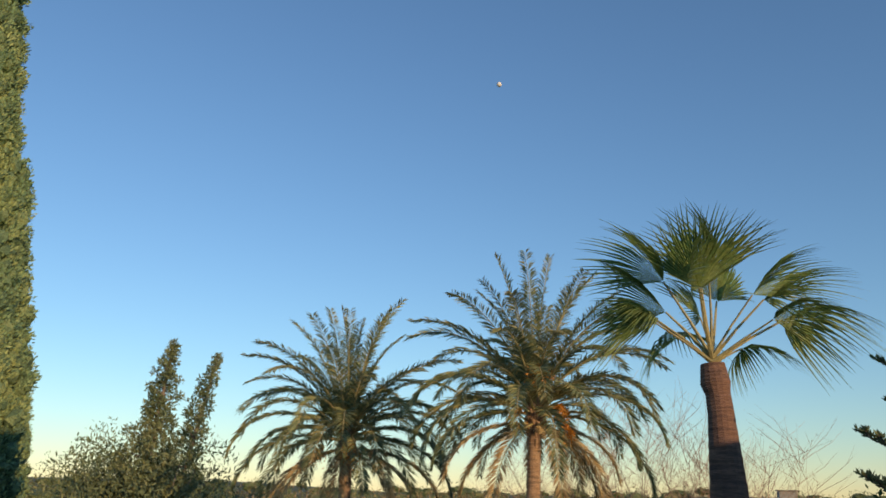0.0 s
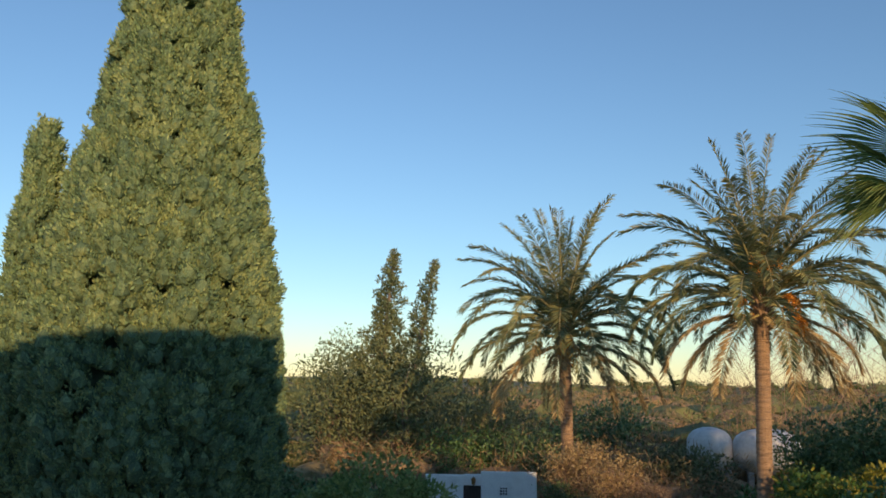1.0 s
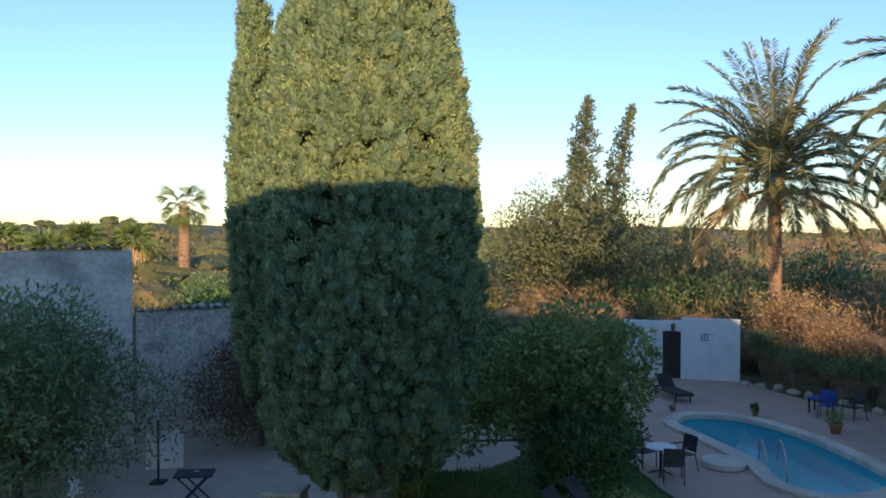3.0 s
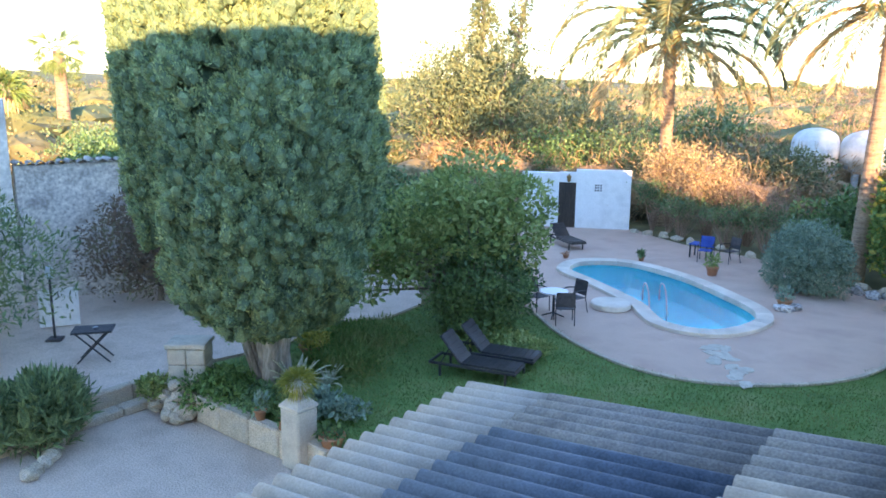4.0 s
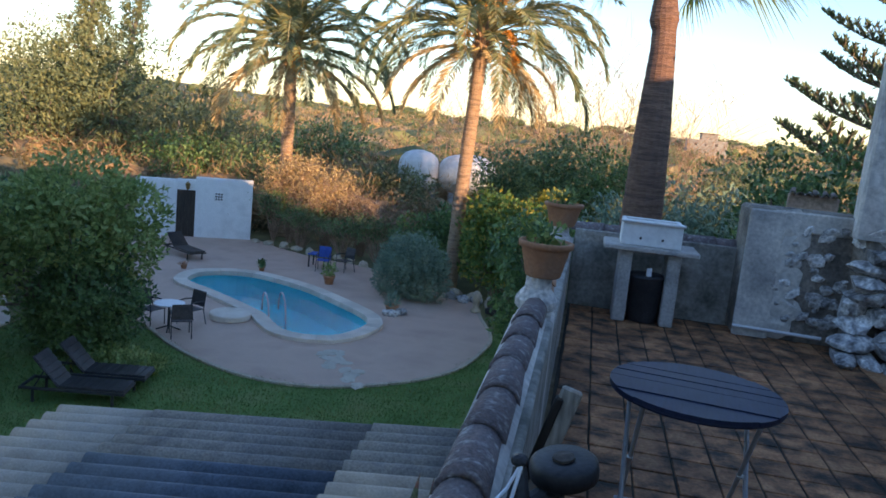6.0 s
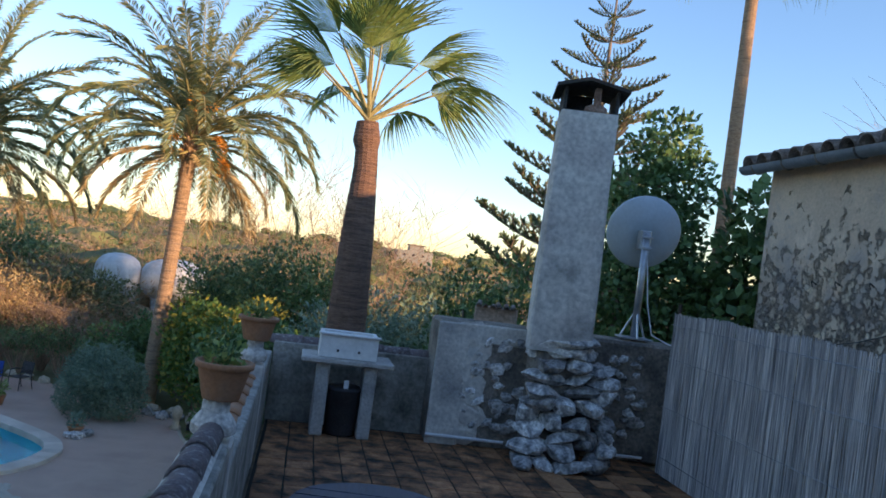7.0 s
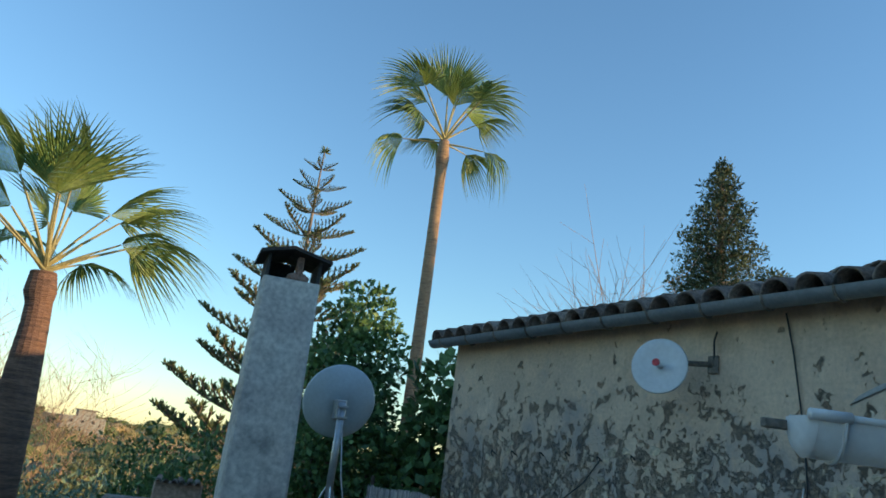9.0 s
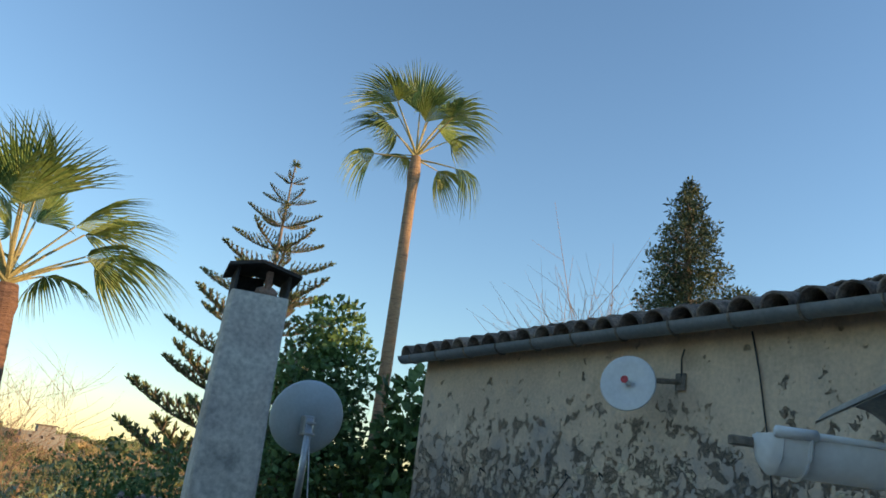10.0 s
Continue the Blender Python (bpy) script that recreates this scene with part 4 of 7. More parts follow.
def old_house():
    t = thing("old_house", "old rubble house with flaking ochre plaster and clay roof", "house")
    EY, EZ = 7.99, 7.585
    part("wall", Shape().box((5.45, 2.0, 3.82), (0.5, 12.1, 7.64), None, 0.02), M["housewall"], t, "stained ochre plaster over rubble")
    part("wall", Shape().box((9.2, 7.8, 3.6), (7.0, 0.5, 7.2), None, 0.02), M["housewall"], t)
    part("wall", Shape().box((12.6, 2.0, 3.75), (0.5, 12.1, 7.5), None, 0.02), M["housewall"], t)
    slope = math.tan(radians(17))
    roof = part("roof", Shape().add([(5.0, -4.1, EZ - 0.02), (5.0, EY + 0.2, EZ - 0.02), (9.2, EY + 0.2, EZ - 0.02 + 4.2 * slope), (9.2, -4.1, EZ - 0.02 + 4.2 * slope), (13.2, -4.1, EZ - 0.02), (13.2, EY + 0.2, EZ - 0.02),
                                     (5.0, -4.1, EZ + 0.03), (5.0, EY + 0.2, EZ + 0.03), (9.2, EY + 0.2, EZ + 0.03 + 4.2 * slope), (9.2, -4.1, EZ + 0.03 + 4.2 * slope), (13.2, -4.1, EZ + 0.03), (13.2, EY + 0.2, EZ + 0.03)],
                                    [(0, 3, 2, 1), (3, 4, 5, 2), (6, 7, 8, 9), (9, 8, 11, 10), (0, 1, 7, 6), (4, 10, 11, 5), (1, 2, 8, 7), (2, 5, 11, 8), (0, 6, 9, 3), (3, 9, 10, 4)]), M["rooftile"], t, "clay tile roof")
    vs, fs = half_tile(0.44, 0.122, 0.098, 0.018, 8)
    me = Shape().add(vs, fs).mesh("roof_tile", True)
    me.materials.append(M["rooftile"])
    rr = random.Random(8)
    pitch = 0.272
    for i in range(36):
        y = EY + 0.1 - i * pitch
        for c in range(4):
            x = 4.93 + c * 0.38 + rr.uniform(-0.015, 0.015)
            part("roof_tile", me, None, roof, at=pose(x, y, EZ + 0.045 + (x - 5.0) * slope + 0.02 * (c > 0), 0, 0, -90) @ pose(0, 0, 0, 17 - 2, rr.uniform(-3, 3), rr.uniform(-2, 2)))
    for k in range(170):
        y, q = rr.uniform(-0.5, 7.9), rr.random()
        z = 5.0 + 1.55 * q ** 1.25
        r = rr.uniform(0.015, 0.042)
        part("plaster_flake", Shape().blob((0, 0, 0), (0.010, r * rr.uniform(1.0, 1.8), r), 2, 0.9, 1.5, k * 1.3), M["flake"], t, at=pose(5.2, y, z, rr.uniform(-40, 40), 0, 0))
    g = part("gutter", Shape(), M["gutter"], t, "dull zinc half-round gutter")
    n, vs, fs = 8, [], []
    for y in (-4.1, EY + 0.22):
        for rad in (0.085, 0.075):
            for k in range(n + 1):
                a = math.pi + math.pi * k / n
                vs.append((4.96 + rad * math.cos(a), y, EZ + 0.015 + rad * math.sin(a)))
    m = n + 1
    for k in range(n):
        fs += [(k, k + 1, 2 * m + k + 1, 2 * m + k), (m + k, 3 * m + k, 3 * m + k + 1, m + k + 1)]
    fs += [tuple(range(m)), tuple(range(2 * m, 3 * m))[::-1]]
    g.data = Shape().add(vs, fs).mesh("gutter", True)
    g.data.materials.append(M["gutter"])
    for i in range(20):
        y = EY - 0.05 - i * 0.55
        part("strap", Shape().tube([(4.96 + 0.092 * math.cos(math.pi + math.pi * k / 6), y, EZ + 0.015 + 0.092 * math.sin(math.pi + math.pi * k / 6)) for k in range(7)], 0.011, 5), M["plasterdark"], g)
    part("wire", Shape().tube([(5.19, 3.56, EZ - 0.05), (5.18, 3.49, 7.22), (5.185, 3.42, 6.7), (5.185, 3.39, 6.32), (5.19, 3.45, 5.5)], 0.007, 6), M["blackpl"], t, "black cable down the wall")
    part("wire", Shape().tube([(5.19, 3.42, 6.3), (5.17, 3.46, 5.98), (5.185, 3.5, 5.5)], 0.006, 6), M["whitepvc"], t, "pale cable down the wall")
    part("wire", Shape().tube([(5.18, 5.41, 6.37), (5.15, 5.57, 6.16), (5.15, 5.86, 5.98), (5.17, 6.3, 5.86), (5.18, 6.7, 5.78)], 0.006, 6), M["blackpl"], t, "loose cable trailing on the wall")
    for y, z in ((7.03, 6.35), (6.68, 6.36), (6.22, 6.37), (5.84, 6.39), (5.41, 6.37), (5.0, 6.4)):
        part("hook", Shape().tube([(5.2, y, z), (5.15, y, z + 0.03), (5.12, y - 0.03, z + 0.01), (5.13, y - 0.045, z - 0.03)], 0.007, 5), M["blackpl"], t, "rusty iron hook")


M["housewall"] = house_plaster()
M["flake"] = mat("plaster_flake", [(0.36, 0.32, 0.27), (0.58, 0.475, 0.35), (0.70, 0.58, 0.42)], 5, 30, 0.98, 0.7, fine_amt=0.25, rand=0.2)
old_house()


def antenna_dish():
    t = thing("antenna_dish", "round white antenna dish with a red centre on the house wall", "antenna", (5.19, 4.22, 7.16))
    m = Matrix.Translation((-0.36, 0.20, -0.05)) @ Matrix.Rotation(radians(-62), 4, "Z") @ Matrix.Rotation(radians(84), 4, "X")
    part("reflector", Shape().lathe([(0.0, 0.0), (0.08, 0.004), (0.15, 0.015), (0.215, 0.03), (0.225, 0.026), (0.15, 0.0), (0.0, -0.015)], 40, m=m), M["whitepvc"], t, smooth=True)
    part("feed", Shape().lathe([(0.02, 0), (0.02, 0.11), (0.025, 0.12), (0.0, 0.13)], 12, m=m), M["whitepvc"], t)
    part("badge", Shape().lathe([(0.03, 0.131), (0.03, 0.135), (0.0, 0.136)], 16, m=m), M["redp"], t, "plain red badge")
    part("arm", Shape().tube([(0.0, -0.02, 0.02), (-0.2, 0.06, 0.0), (-0.33, 0.18, -0.05)], 0.022, 8), M["plasterdark"], t)
    part("wall_plate", Shape().box((-0.005, -0.02, 0.02), (0.02, 0.1, 0.14), None, 0.004), M["plasterdark"], t)
    part("cable", Shape().tube([(-0.01, -0.03, 0.06), (-0.04, -0.05, 0.2), (-0.02, -0.06, 0.28)], 0.008, 5), M["blackpl"], t)


antenna_dish()


def lean_to():
    """Its own x runs along the gutter, away from the open end."""
    t = thing("lean_to_roof", "corrugated lean-to edge with a deep white gutter", "roof", (2.78, 1.80, 6.46), -27)
    n, L, m = 14, 2.3, 15
    vs, fs = [], []
    for x, k in ((0.0, 1.0), (L, 1.0)):
        for r in (0.095, 0.089):
            for i in range(m):
                a = math.pi + math.pi * i / n
                vs.append((x, r * math.cos(a), 1.5 * r * math.sin(a) * k))
    for i in range(n):
        fs += [(i, i + 1, 2 * m + i + 1, 2 * m + i), (m + i, 3 * m + i, 3 * m + i + 1, m + i + 1), (i, m + i, m + i + 1, i + 1)]
    part("gutter", Shape().add(vs, fs), M["whitepvc"], t, "deep white plastic gutter", True)
    cap = [(-0.045 * (1 - q * q) ** 0.5, 0.097 * q * math.cos(math.pi + math.pi * i / n), 1.5 * 0.097 * q * math.sin(math.pi + math.pi * i / n)) for q in (0.0, 0.35, 0.65, 0.85, 1.0) for i in range(m)]
    part("end_cap", Shape().add(cap, [(q * m + i, q * m + i + 1, (q + 1) * m + i + 1, (q + 1) * m + i) for q in range(4) for i in range(n)]), M["whitepvc"], t, "rounded end cap", True)
    for x in (0.1, 0.62, 1.2):
        part("collar", Shape().tube([(x, 0.101 * math.cos(math.pi + math.pi * i / 12), 0.151 * math.sin(math.pi + math.pi * i / 12)) for i in range(13)], 0.008, 6), M["whitepvc"], t)
    part("gutter_lip", Shape().tube([(0.0, -0.095, 0.004), (L, -0.095, 0.004)], 0.013, 10), M["whitepvc"], t, smooth=True)
    part("gutter_lip", Shape().tube([(0.0, 0.095, 0.004), (L, 0.095, 0.004)], 0.011, 10), M["whitepvc"], t, smooth=True)
    part("lip_sleeve", Shape().tube([(-0.03, -0.095, 0.004), (0.12, -0.095, 0.004)], 0.021, 10), M["whitepvc"], t, smooth=True)
    part("bracket", Shape().box((-0.06, 0.06, -0.03), (0.13, 0.035, 0.035), None, 0.005), M["plasterdark"], t)
    vs, fs, n = [], [], 60
    for y, dz in ((0.04, 0.0), (-1.5, 0.30)):
        for z in (0, -0.009):
            for k in range(n + 1):
                x = 0.2 + k * 2.0 / n
                vs.append((x, y, 0.075 + dz + z + 0.085 * abs(math.sin(math.pi * (x - 0.2) / 0.32)) ** 0.8))
    m = n + 1
    for k in range(n):
        fs += [(k, k + 1, 2 * m + k + 1, 2 * m + k), (m + k, 3 * m + k, 3 * m + k + 1, m + k + 1), (k, m + k, m + k + 1, k + 1)]
    part("sheet", Shape().add(vs, fs), M["fibro2"], t, "grey corrugated sheet", True)
    part("beam", Shape().box((1.35, -0.28, 0.03), (2.0, 0.08, 0.1), None, 0.006), M["darkwood"], t)
    part("post", Shape().box((1.9, -0.28, -1.14), (0.09, 0.09, 2.3), None, 0.006), M["darkwood"], t)


M["fibro2"] = mat("stained_fibre_cement", [(0.30, 0.26, 0.22), (0.44, 0.39, 0.32), (0.23, 0.21, 0.185)], 2.5, 50, 0.9, 0.3, fine_amt=0.2)
lean_to()


M["fibrodark"] = mat("mossy_fibre_cement", [(0.16, 0.15, 0.145), (0.27, 0.245, 0.215), (0.20, 0.19, 0.18)], 2.5, 50, 0.9, 0.3, fine_amt=0.25)


def porch_roof():
    t = thing("porch_roof", "corrugated porch roof of pale and blue-grey sheets", "roof")
    zf = lambda x: 3.25 + (x + 4.1) * 0.108
    def sheet(x0, x1, y0, y1, m, lift):
        n = int(round((y1 - y0) / 0.177 * 12))
        vs, fs = [], []
        for x in (x0, x1):
            for dz in (0, -0.007):
                for k in range(n + 1):
                    y = y1 - k * (y1 - y0) / n
                    vs.append((x, y, zf(x) + lift + dz - 0.06 + 0.11 * abs(math.cos(math.pi * (5.57 - y) / 0.177)) ** 0.7))
        q = n + 1
        for k in range(n):
            fs += [(k, k + 1, 2 * q + k + 1, 2 * q + k), (q + k, 3 * q + k, 3 * q + k + 1, q + k + 1), (k, q + k, q + k + 1, k + 1), (2 * q + k, 2 * q + k + 1, 3 * q + k + 1, 3 * q + k)]
        part("roof_sheet", Shape().add(vs, fs), M[m], t, smooth=True)
    w = 0.177 * 5
    for j in range(8):
        y1 = 5.57 + 0.03 - j * w
        sheet(-4.1, -3.14, y1 - w, y1, "fibro", 0.0)
        sheet(-3.22, -1.27, y1 - w, y1, "fibrodark" if j == 0 else "bluesheet", 0.012)
        sheet(-1.35, -0.27, y1 - w, y1, "fibrodark" if j == 0 else "fibro", 0.024)
    for y in (-1.4, 1.2, 3.4, 5.4):
        part("purlin", Shape().box((-2.2, y, 3.35), (3.9, 0.08, 0.12), Matrix.Translation((-2.2, y, 3.35)) @ Matrix.Rotation(radians(-6.2), 4, "Y") @ Matrix.Translation((2.2, -y, -3.35)), 0.006), M["darkwood"], t)
    for y in (-1.4, 5.35):
        part("post", Shape().box((-3.95, y, 1.35), (0.12, 0.12, 3.62), None, 0.01), M["darkwood"], t)


porch_roof()


# ---- the great cypress ----
def taper(prof, z):
    return float(np.interp(z, [p[0] for p in prof], [p[1] for p in prof]))


def cypress(at, prof, label, tufts, per, seed, trunk_r=0.28, foot=(0.0, 0.0)):
    t = thing("cypress", label, "cypress tree", at, 0, "cypresses")
    rr = np.random.default_rng(seed)
    z0, z1 = prof[0][0], prof[-1][0]
    s = Shape()
    for k in range(4):
        a = k * 1.7 + 0.4
        s.tube([(foot[0] + math.cos(a) * trunk_r * 0.9, foot[1] + math.sin(a) * trunk_r * 0.9, -0.06), (foot[0] * 0.75 + math.cos(a) * trunk_r * 0.75, foot[1] * 0.75 + math.sin(a) * trunk_r * 0.75, z0 * 0.6), (math.cos(a) * trunk_r * 1.6, math.sin(a) * trunk_r * 1.6, z0 + 1.0)], [trunk_r * 0.75, trunk_r * 0.62, trunk_r * 0.4], 9)
    part("trunk", s, M["greybark"], t, "fluted grey trunk of several stems", True)
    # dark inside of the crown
    # shell inside the crown, its dark green standing in for the shade within
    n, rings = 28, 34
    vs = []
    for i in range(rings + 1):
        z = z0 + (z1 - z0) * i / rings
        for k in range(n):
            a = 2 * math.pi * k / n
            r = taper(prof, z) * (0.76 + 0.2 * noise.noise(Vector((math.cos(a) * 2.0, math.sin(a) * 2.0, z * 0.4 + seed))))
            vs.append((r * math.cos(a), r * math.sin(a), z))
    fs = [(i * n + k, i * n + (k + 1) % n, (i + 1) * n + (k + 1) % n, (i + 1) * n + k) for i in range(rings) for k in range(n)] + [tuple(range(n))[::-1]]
    part("inner_crown", Shape().add(vs, fs), M["cypshade"], t, smooth=True)
    # upright tufts of sprays over the surface
    zz = np.linspace(z0, z1, 400)
    cw = np.cumsum([taper(prof, z) for z in zz])
    z = np.interp(rr.random(tufts) * cw[-1], cw, zz)
    a = rr.random(tufts) * 2 * np.pi
    r = np.array([taper(prof, q) for q in z]) * (0.84 + 0.16 * rr.random(tufts))
    lump = np.array([noise.noise(Vector((math.cos(b) * 2.0, math.sin(b) * 2.0, q * 0.4 + seed))) + 0.8 * noise.noise(Vector((math.cos(b) * 4.5, math.sin(b) * 4.5, q * 0.9 + seed * 2))) for b, q in zip(a, z)])
    r *= 1 + 0.22 * lump
    out = np.stack([np.cos(a), np.sin(a), np.zeros(tufts)], 1)
    ctr = out * r[:, None] + np.stack([np.zeros(tufts), np.zeros(tufts), z], 1)
    ln = rr.uniform(0.24, 0.46, tufts) * (0.6 + 0.4 * np.minimum(1, r / 1.5))
    axis1 = unit(out * 0.55 + np.array([0, 0, 1.0]) + rr.normal(size=(tufts, 3)) * 0.2)
    hw = rr.uniform(0.10, 0.19, tufts) * (0.55 + 0.45 * np.minimum(1, r / 1.5))
    # closed lobes, each drawn to a point above
    bm = bmesh.new()
    bmesh.ops.create_icosphere(bm, subdivisions=1, radius=1.0)
    ball = np.array([v.co for v in bm.verts])
    tri = np.array([[v.index for v in f.verts] for f in bm.faces])
    bm.free()
    ref = unit(np.cross(axis1, np.array([0.3, 0.5, 0.1])))
    ref2 = np.cross(axis1, ref)
    k = np.where(ball[:, 2] > 0, 1 - 0.45 * ball[:, 2], 1 - 0.25 * -ball[:, 2])
    loc = np.stack([ball[:, 0] * k, ball[:, 1] * k, ball[:, 2]], 1)
    wob = 1 + 0.22 * np.sin(loc @ np.array([7.0, 3.0, 9.0])[:, None] + rr.random(tufts) * 9).T
    V = ctr[:, None, :] + (ref[:, None, :] * loc[None, :, :1] + ref2[:, None, :] * loc[None, :, 1:2]) * (hw[:, None] * wob)[:, :, None] + axis1[:, None, :] * loc[None, :, 2:3] * (ln * 0.5)[:, None, None]
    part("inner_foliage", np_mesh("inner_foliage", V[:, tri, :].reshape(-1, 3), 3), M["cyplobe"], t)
    T = np.repeat(np.arange(tufts), per)
    g = unit(rr.normal(size=(len(T), 3)))
    kz = g[:, 2:3]
    kk = np.where(kz > 0, 1 - 0.45 * kz, 1 + 0.25 * kz)
    nrm = ref[T] * g[:, :1] + ref2[T] * g[:, 1:2] + axis1[T] * kz * 0.5
    pos = ctr[T] + (ref[T] * g[:, :1] * kk + ref2[T] * g[:, 1:2] * kk) * hw[T, None] * 1.03 + axis1[T] * kz * (ln[T] * 0.52)[:, None]
    way = unit(axis1[T] * 0.9 + nrm * 0.45 + rr.normal(size=g.shape) * 0.3)
    L = rr.uniform(0.05, 0.105, len(T))
    part("crown", np_mesh("crown", leaf_faces(pos, way, L, L * 0.42, 0.0, unit(nrm)), 4), M["cyp"], t)
    return t


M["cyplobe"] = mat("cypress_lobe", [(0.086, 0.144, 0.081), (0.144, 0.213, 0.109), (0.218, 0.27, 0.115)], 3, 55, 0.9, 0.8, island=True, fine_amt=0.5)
M["greybark"] = mat("grey_bark", [(0.22, 0.20, 0.18), (0.36, 0.33, 0.30), (0.28, 0.25, 0.22)], 5, 26, 0.95, 0.9, stretch=(1, 1, 0.2))
BIG = [(1.3, 0.8), (1.55, 1.36), (1.95, 1.70), (2.8, 1.96), (3.9, 2.08), (5.5, 2.14), (7, 2.02), (8.5, 1.82), (10.1, 1.55), (10.9, 1.38), (12.2, 1.12), (14, 0.86), (16, 0.75), (18, 0.3)]
cypress((-11.98, 9.66, 0.0), BIG, "huge old cypress with dense upright foliage and a clear grey trunk", 8200, 62, 3)
cypress((-13.38, 8.0, 0.03), [(2.9, 0.1), (4.0, 0.35), (6, 0.46), (7.4, 0.46), (9.0, 0.42), (9.35, 0.3), (9.5, 0.24), (10.4, 0.28), (10.8, 0.1)], "smaller side stem of cypress against the great one", 800, 36, 14, 0.1, (1.3, 1.5))
cypress((-18.2, 18.1, 0.0), [(0.2, 0.7), (2, 1.15), (4.4, 1.25), (6.2, 1.2), (8, 0.9), (9.6, 0.5), (10.6, 0.12)], "dark cypress behind the gravel path", 1900, 30, 9, 0.12)

# ---- palms ----
def date_frond(length, launch, bend, seed, leaflet=0.50, pairs=110):
    rr = random.Random(seed)
    n = 16
    pts, a, p = [], radians(launch), Vector((0, 0, 0))
    for i in range(n + 1):
        pts.append(p.copy())
        p += Vector((math.cos(a), 0, math.sin(a))) * length / n
        a -= radians(bend) / n * (0.4 + 1.2 * i / n)
    s = Shape().tube(pts, [0.045 * (1 - 0.9 * i / n) + 0.004 for i in range(n + 1)], 5)
    rach = s.mesh("rachis")
    rach.materials.append(M["rachis"])
    P, W, L = [], [], []
    for i in range(pairs):
        q = 0.14 + 0.86 * (i + 0.5) / pairs
        f = q * n
        k = min(int(f), n - 1)
        c = pts[k].lerp(pts[k + 1], f - k)
        d = (pts[k + 1] - pts[k]).normalized()
        up = Vector((-d.z, 0, d.x))
        l = leaflet * (0.45 + 1.1 * math.sin(math.pi * min(1, q * 0.72 + 0.18)) ** 1.0) * rr.uniform(0.85, 1.1)
        for sd in (-1, 1):
            w = (d * rr.uniform(0.55, 0.85) + Vector((0, sd, 0)) * rr.uniform(0.55, 0.8) + up * rr.uniform(0.05, 0.5)).normalized()
            w = (w + Vector((0, 0, -0.16))).normalized()
            P.append(c), W.append(w), L.append(l)
    P, W, L = np.array(P), np.array(W), np.array(L)
    lf = np_mesh("leaflets", leaf_faces(P, W, L, 0.052, 0.16), 4)
    lf.materials.append(M["frond"])
    return rach, lf


FRONDS = [date_frond(L, la, be, k) for k, (L, la, be) in enumerate([(6.0, 86, 20), (6.1, 76, 44), (6.0, 66, 72), (6.0, 57, 98), (6.0, 47, 120), (5.9, 35, 128), (5.9, 22, 118), (5.7, 6, 98)])]
DRY = [date_frond(5.3, -4, 88, 40), date_frond(5.0, -20, 70, 41)]
for _, me in DRY:
    me.materials.clear()
    me.materials.append(M["dry"])


def ringed_trunk(pts, radii, rings, bulge=0.05):
    """A trunk with the rings that fallen leaves left."""
    n, k = len(pts), rings * 2
    P, R = [], []
    for i in range(k + 1):
        q = i / k * (n - 1)
        j = min(int(q), n - 2)
        P.append(Vector(pts[j]).lerp(Vector(pts[j + 1]), q - j))
        R.append((radii[j] + (radii[j + 1] - radii[j]) * (q - j)) * (1 + bulge * (i % 2)))
    return Shape().tube(P, R, 16)


STUB = Shape().tube([(0, 0, 0), (0, 0, 0.32)], [0.09, 0.045], 5).mesh("leaf_stub")
STUB.materials.append(M["palmbark"])


def date_palm(at, h, r, lean, seed, label, frond_scale=1.0, spin=0.0):
    t = thing("date_palm", label, "palm tree", at, 0, "date palms")
    rr = random.Random(seed)
    top = Vector((lean[0], lean[1], h))
    part("trunk", ringed_trunk([(0, 0, -0.1), (lean[0] * 0.35, lean[1] * 0.35, h * 0.45), (lean[0] * 0.8, lean[1] * 0.8, h * 0.85), top], [r * 1.15, r, r * 0.95, r * 1.15], 60, 0.06), M["palmbark"], t, "ringed brown trunk")
    for k in range(46):
        a, q = k * 2.4, k / 46
        b = top + Vector((math.cos(a) * r * 0.8, math.sin(a) * r * 0.8, -0.9 + q * 1.1))
        part("leaf_stub", STUB, None, t, at=Matrix.Translation(b) @ Matrix.Rotation(a, 4, "Z") @ Matrix.Rotation(math.atan2(1.0, 0.9 + q), 4, "Y"))
    N = 58
    for k in range(N):
        q = (k + 0.5) / N
        v = min(7, int(8 * q ** 0.85))
        rach, lf = FRONDS[v]
        m = pose(top.x, top.y, top.z + 0.35 - 0.5 * q, 0, 0, k * 137.5 + spin) @ pose(0.12, 0, 0, rr.uniform(-9, 9), rr.uniform(-7, 7), 0) @ Matrix.Diagonal((*[frond_scale * rr.uniform(0.88, 1.06)] * 3, 1))
        f = part("frond", rach, None, t, at=m)
        part("foliage", lf, None, f)
    for k in range(10):
        rach, lf = DRY[k % 2]
        f = part("dry_frond", rach, None, t, "withered hanging frond", at=pose(top.x, top.y, top.z - 0.45, 0, 0, k * 38 + spin) @ pose(0.15, 0, 0, 0, rr.uniform(-8, 8), 0) @ Matrix.Diagonal((*[frond_scale * rr.uniform(0.75, 1.0)] * 3, 1)))
        part("foliage", lf, None, f)
    return t, top


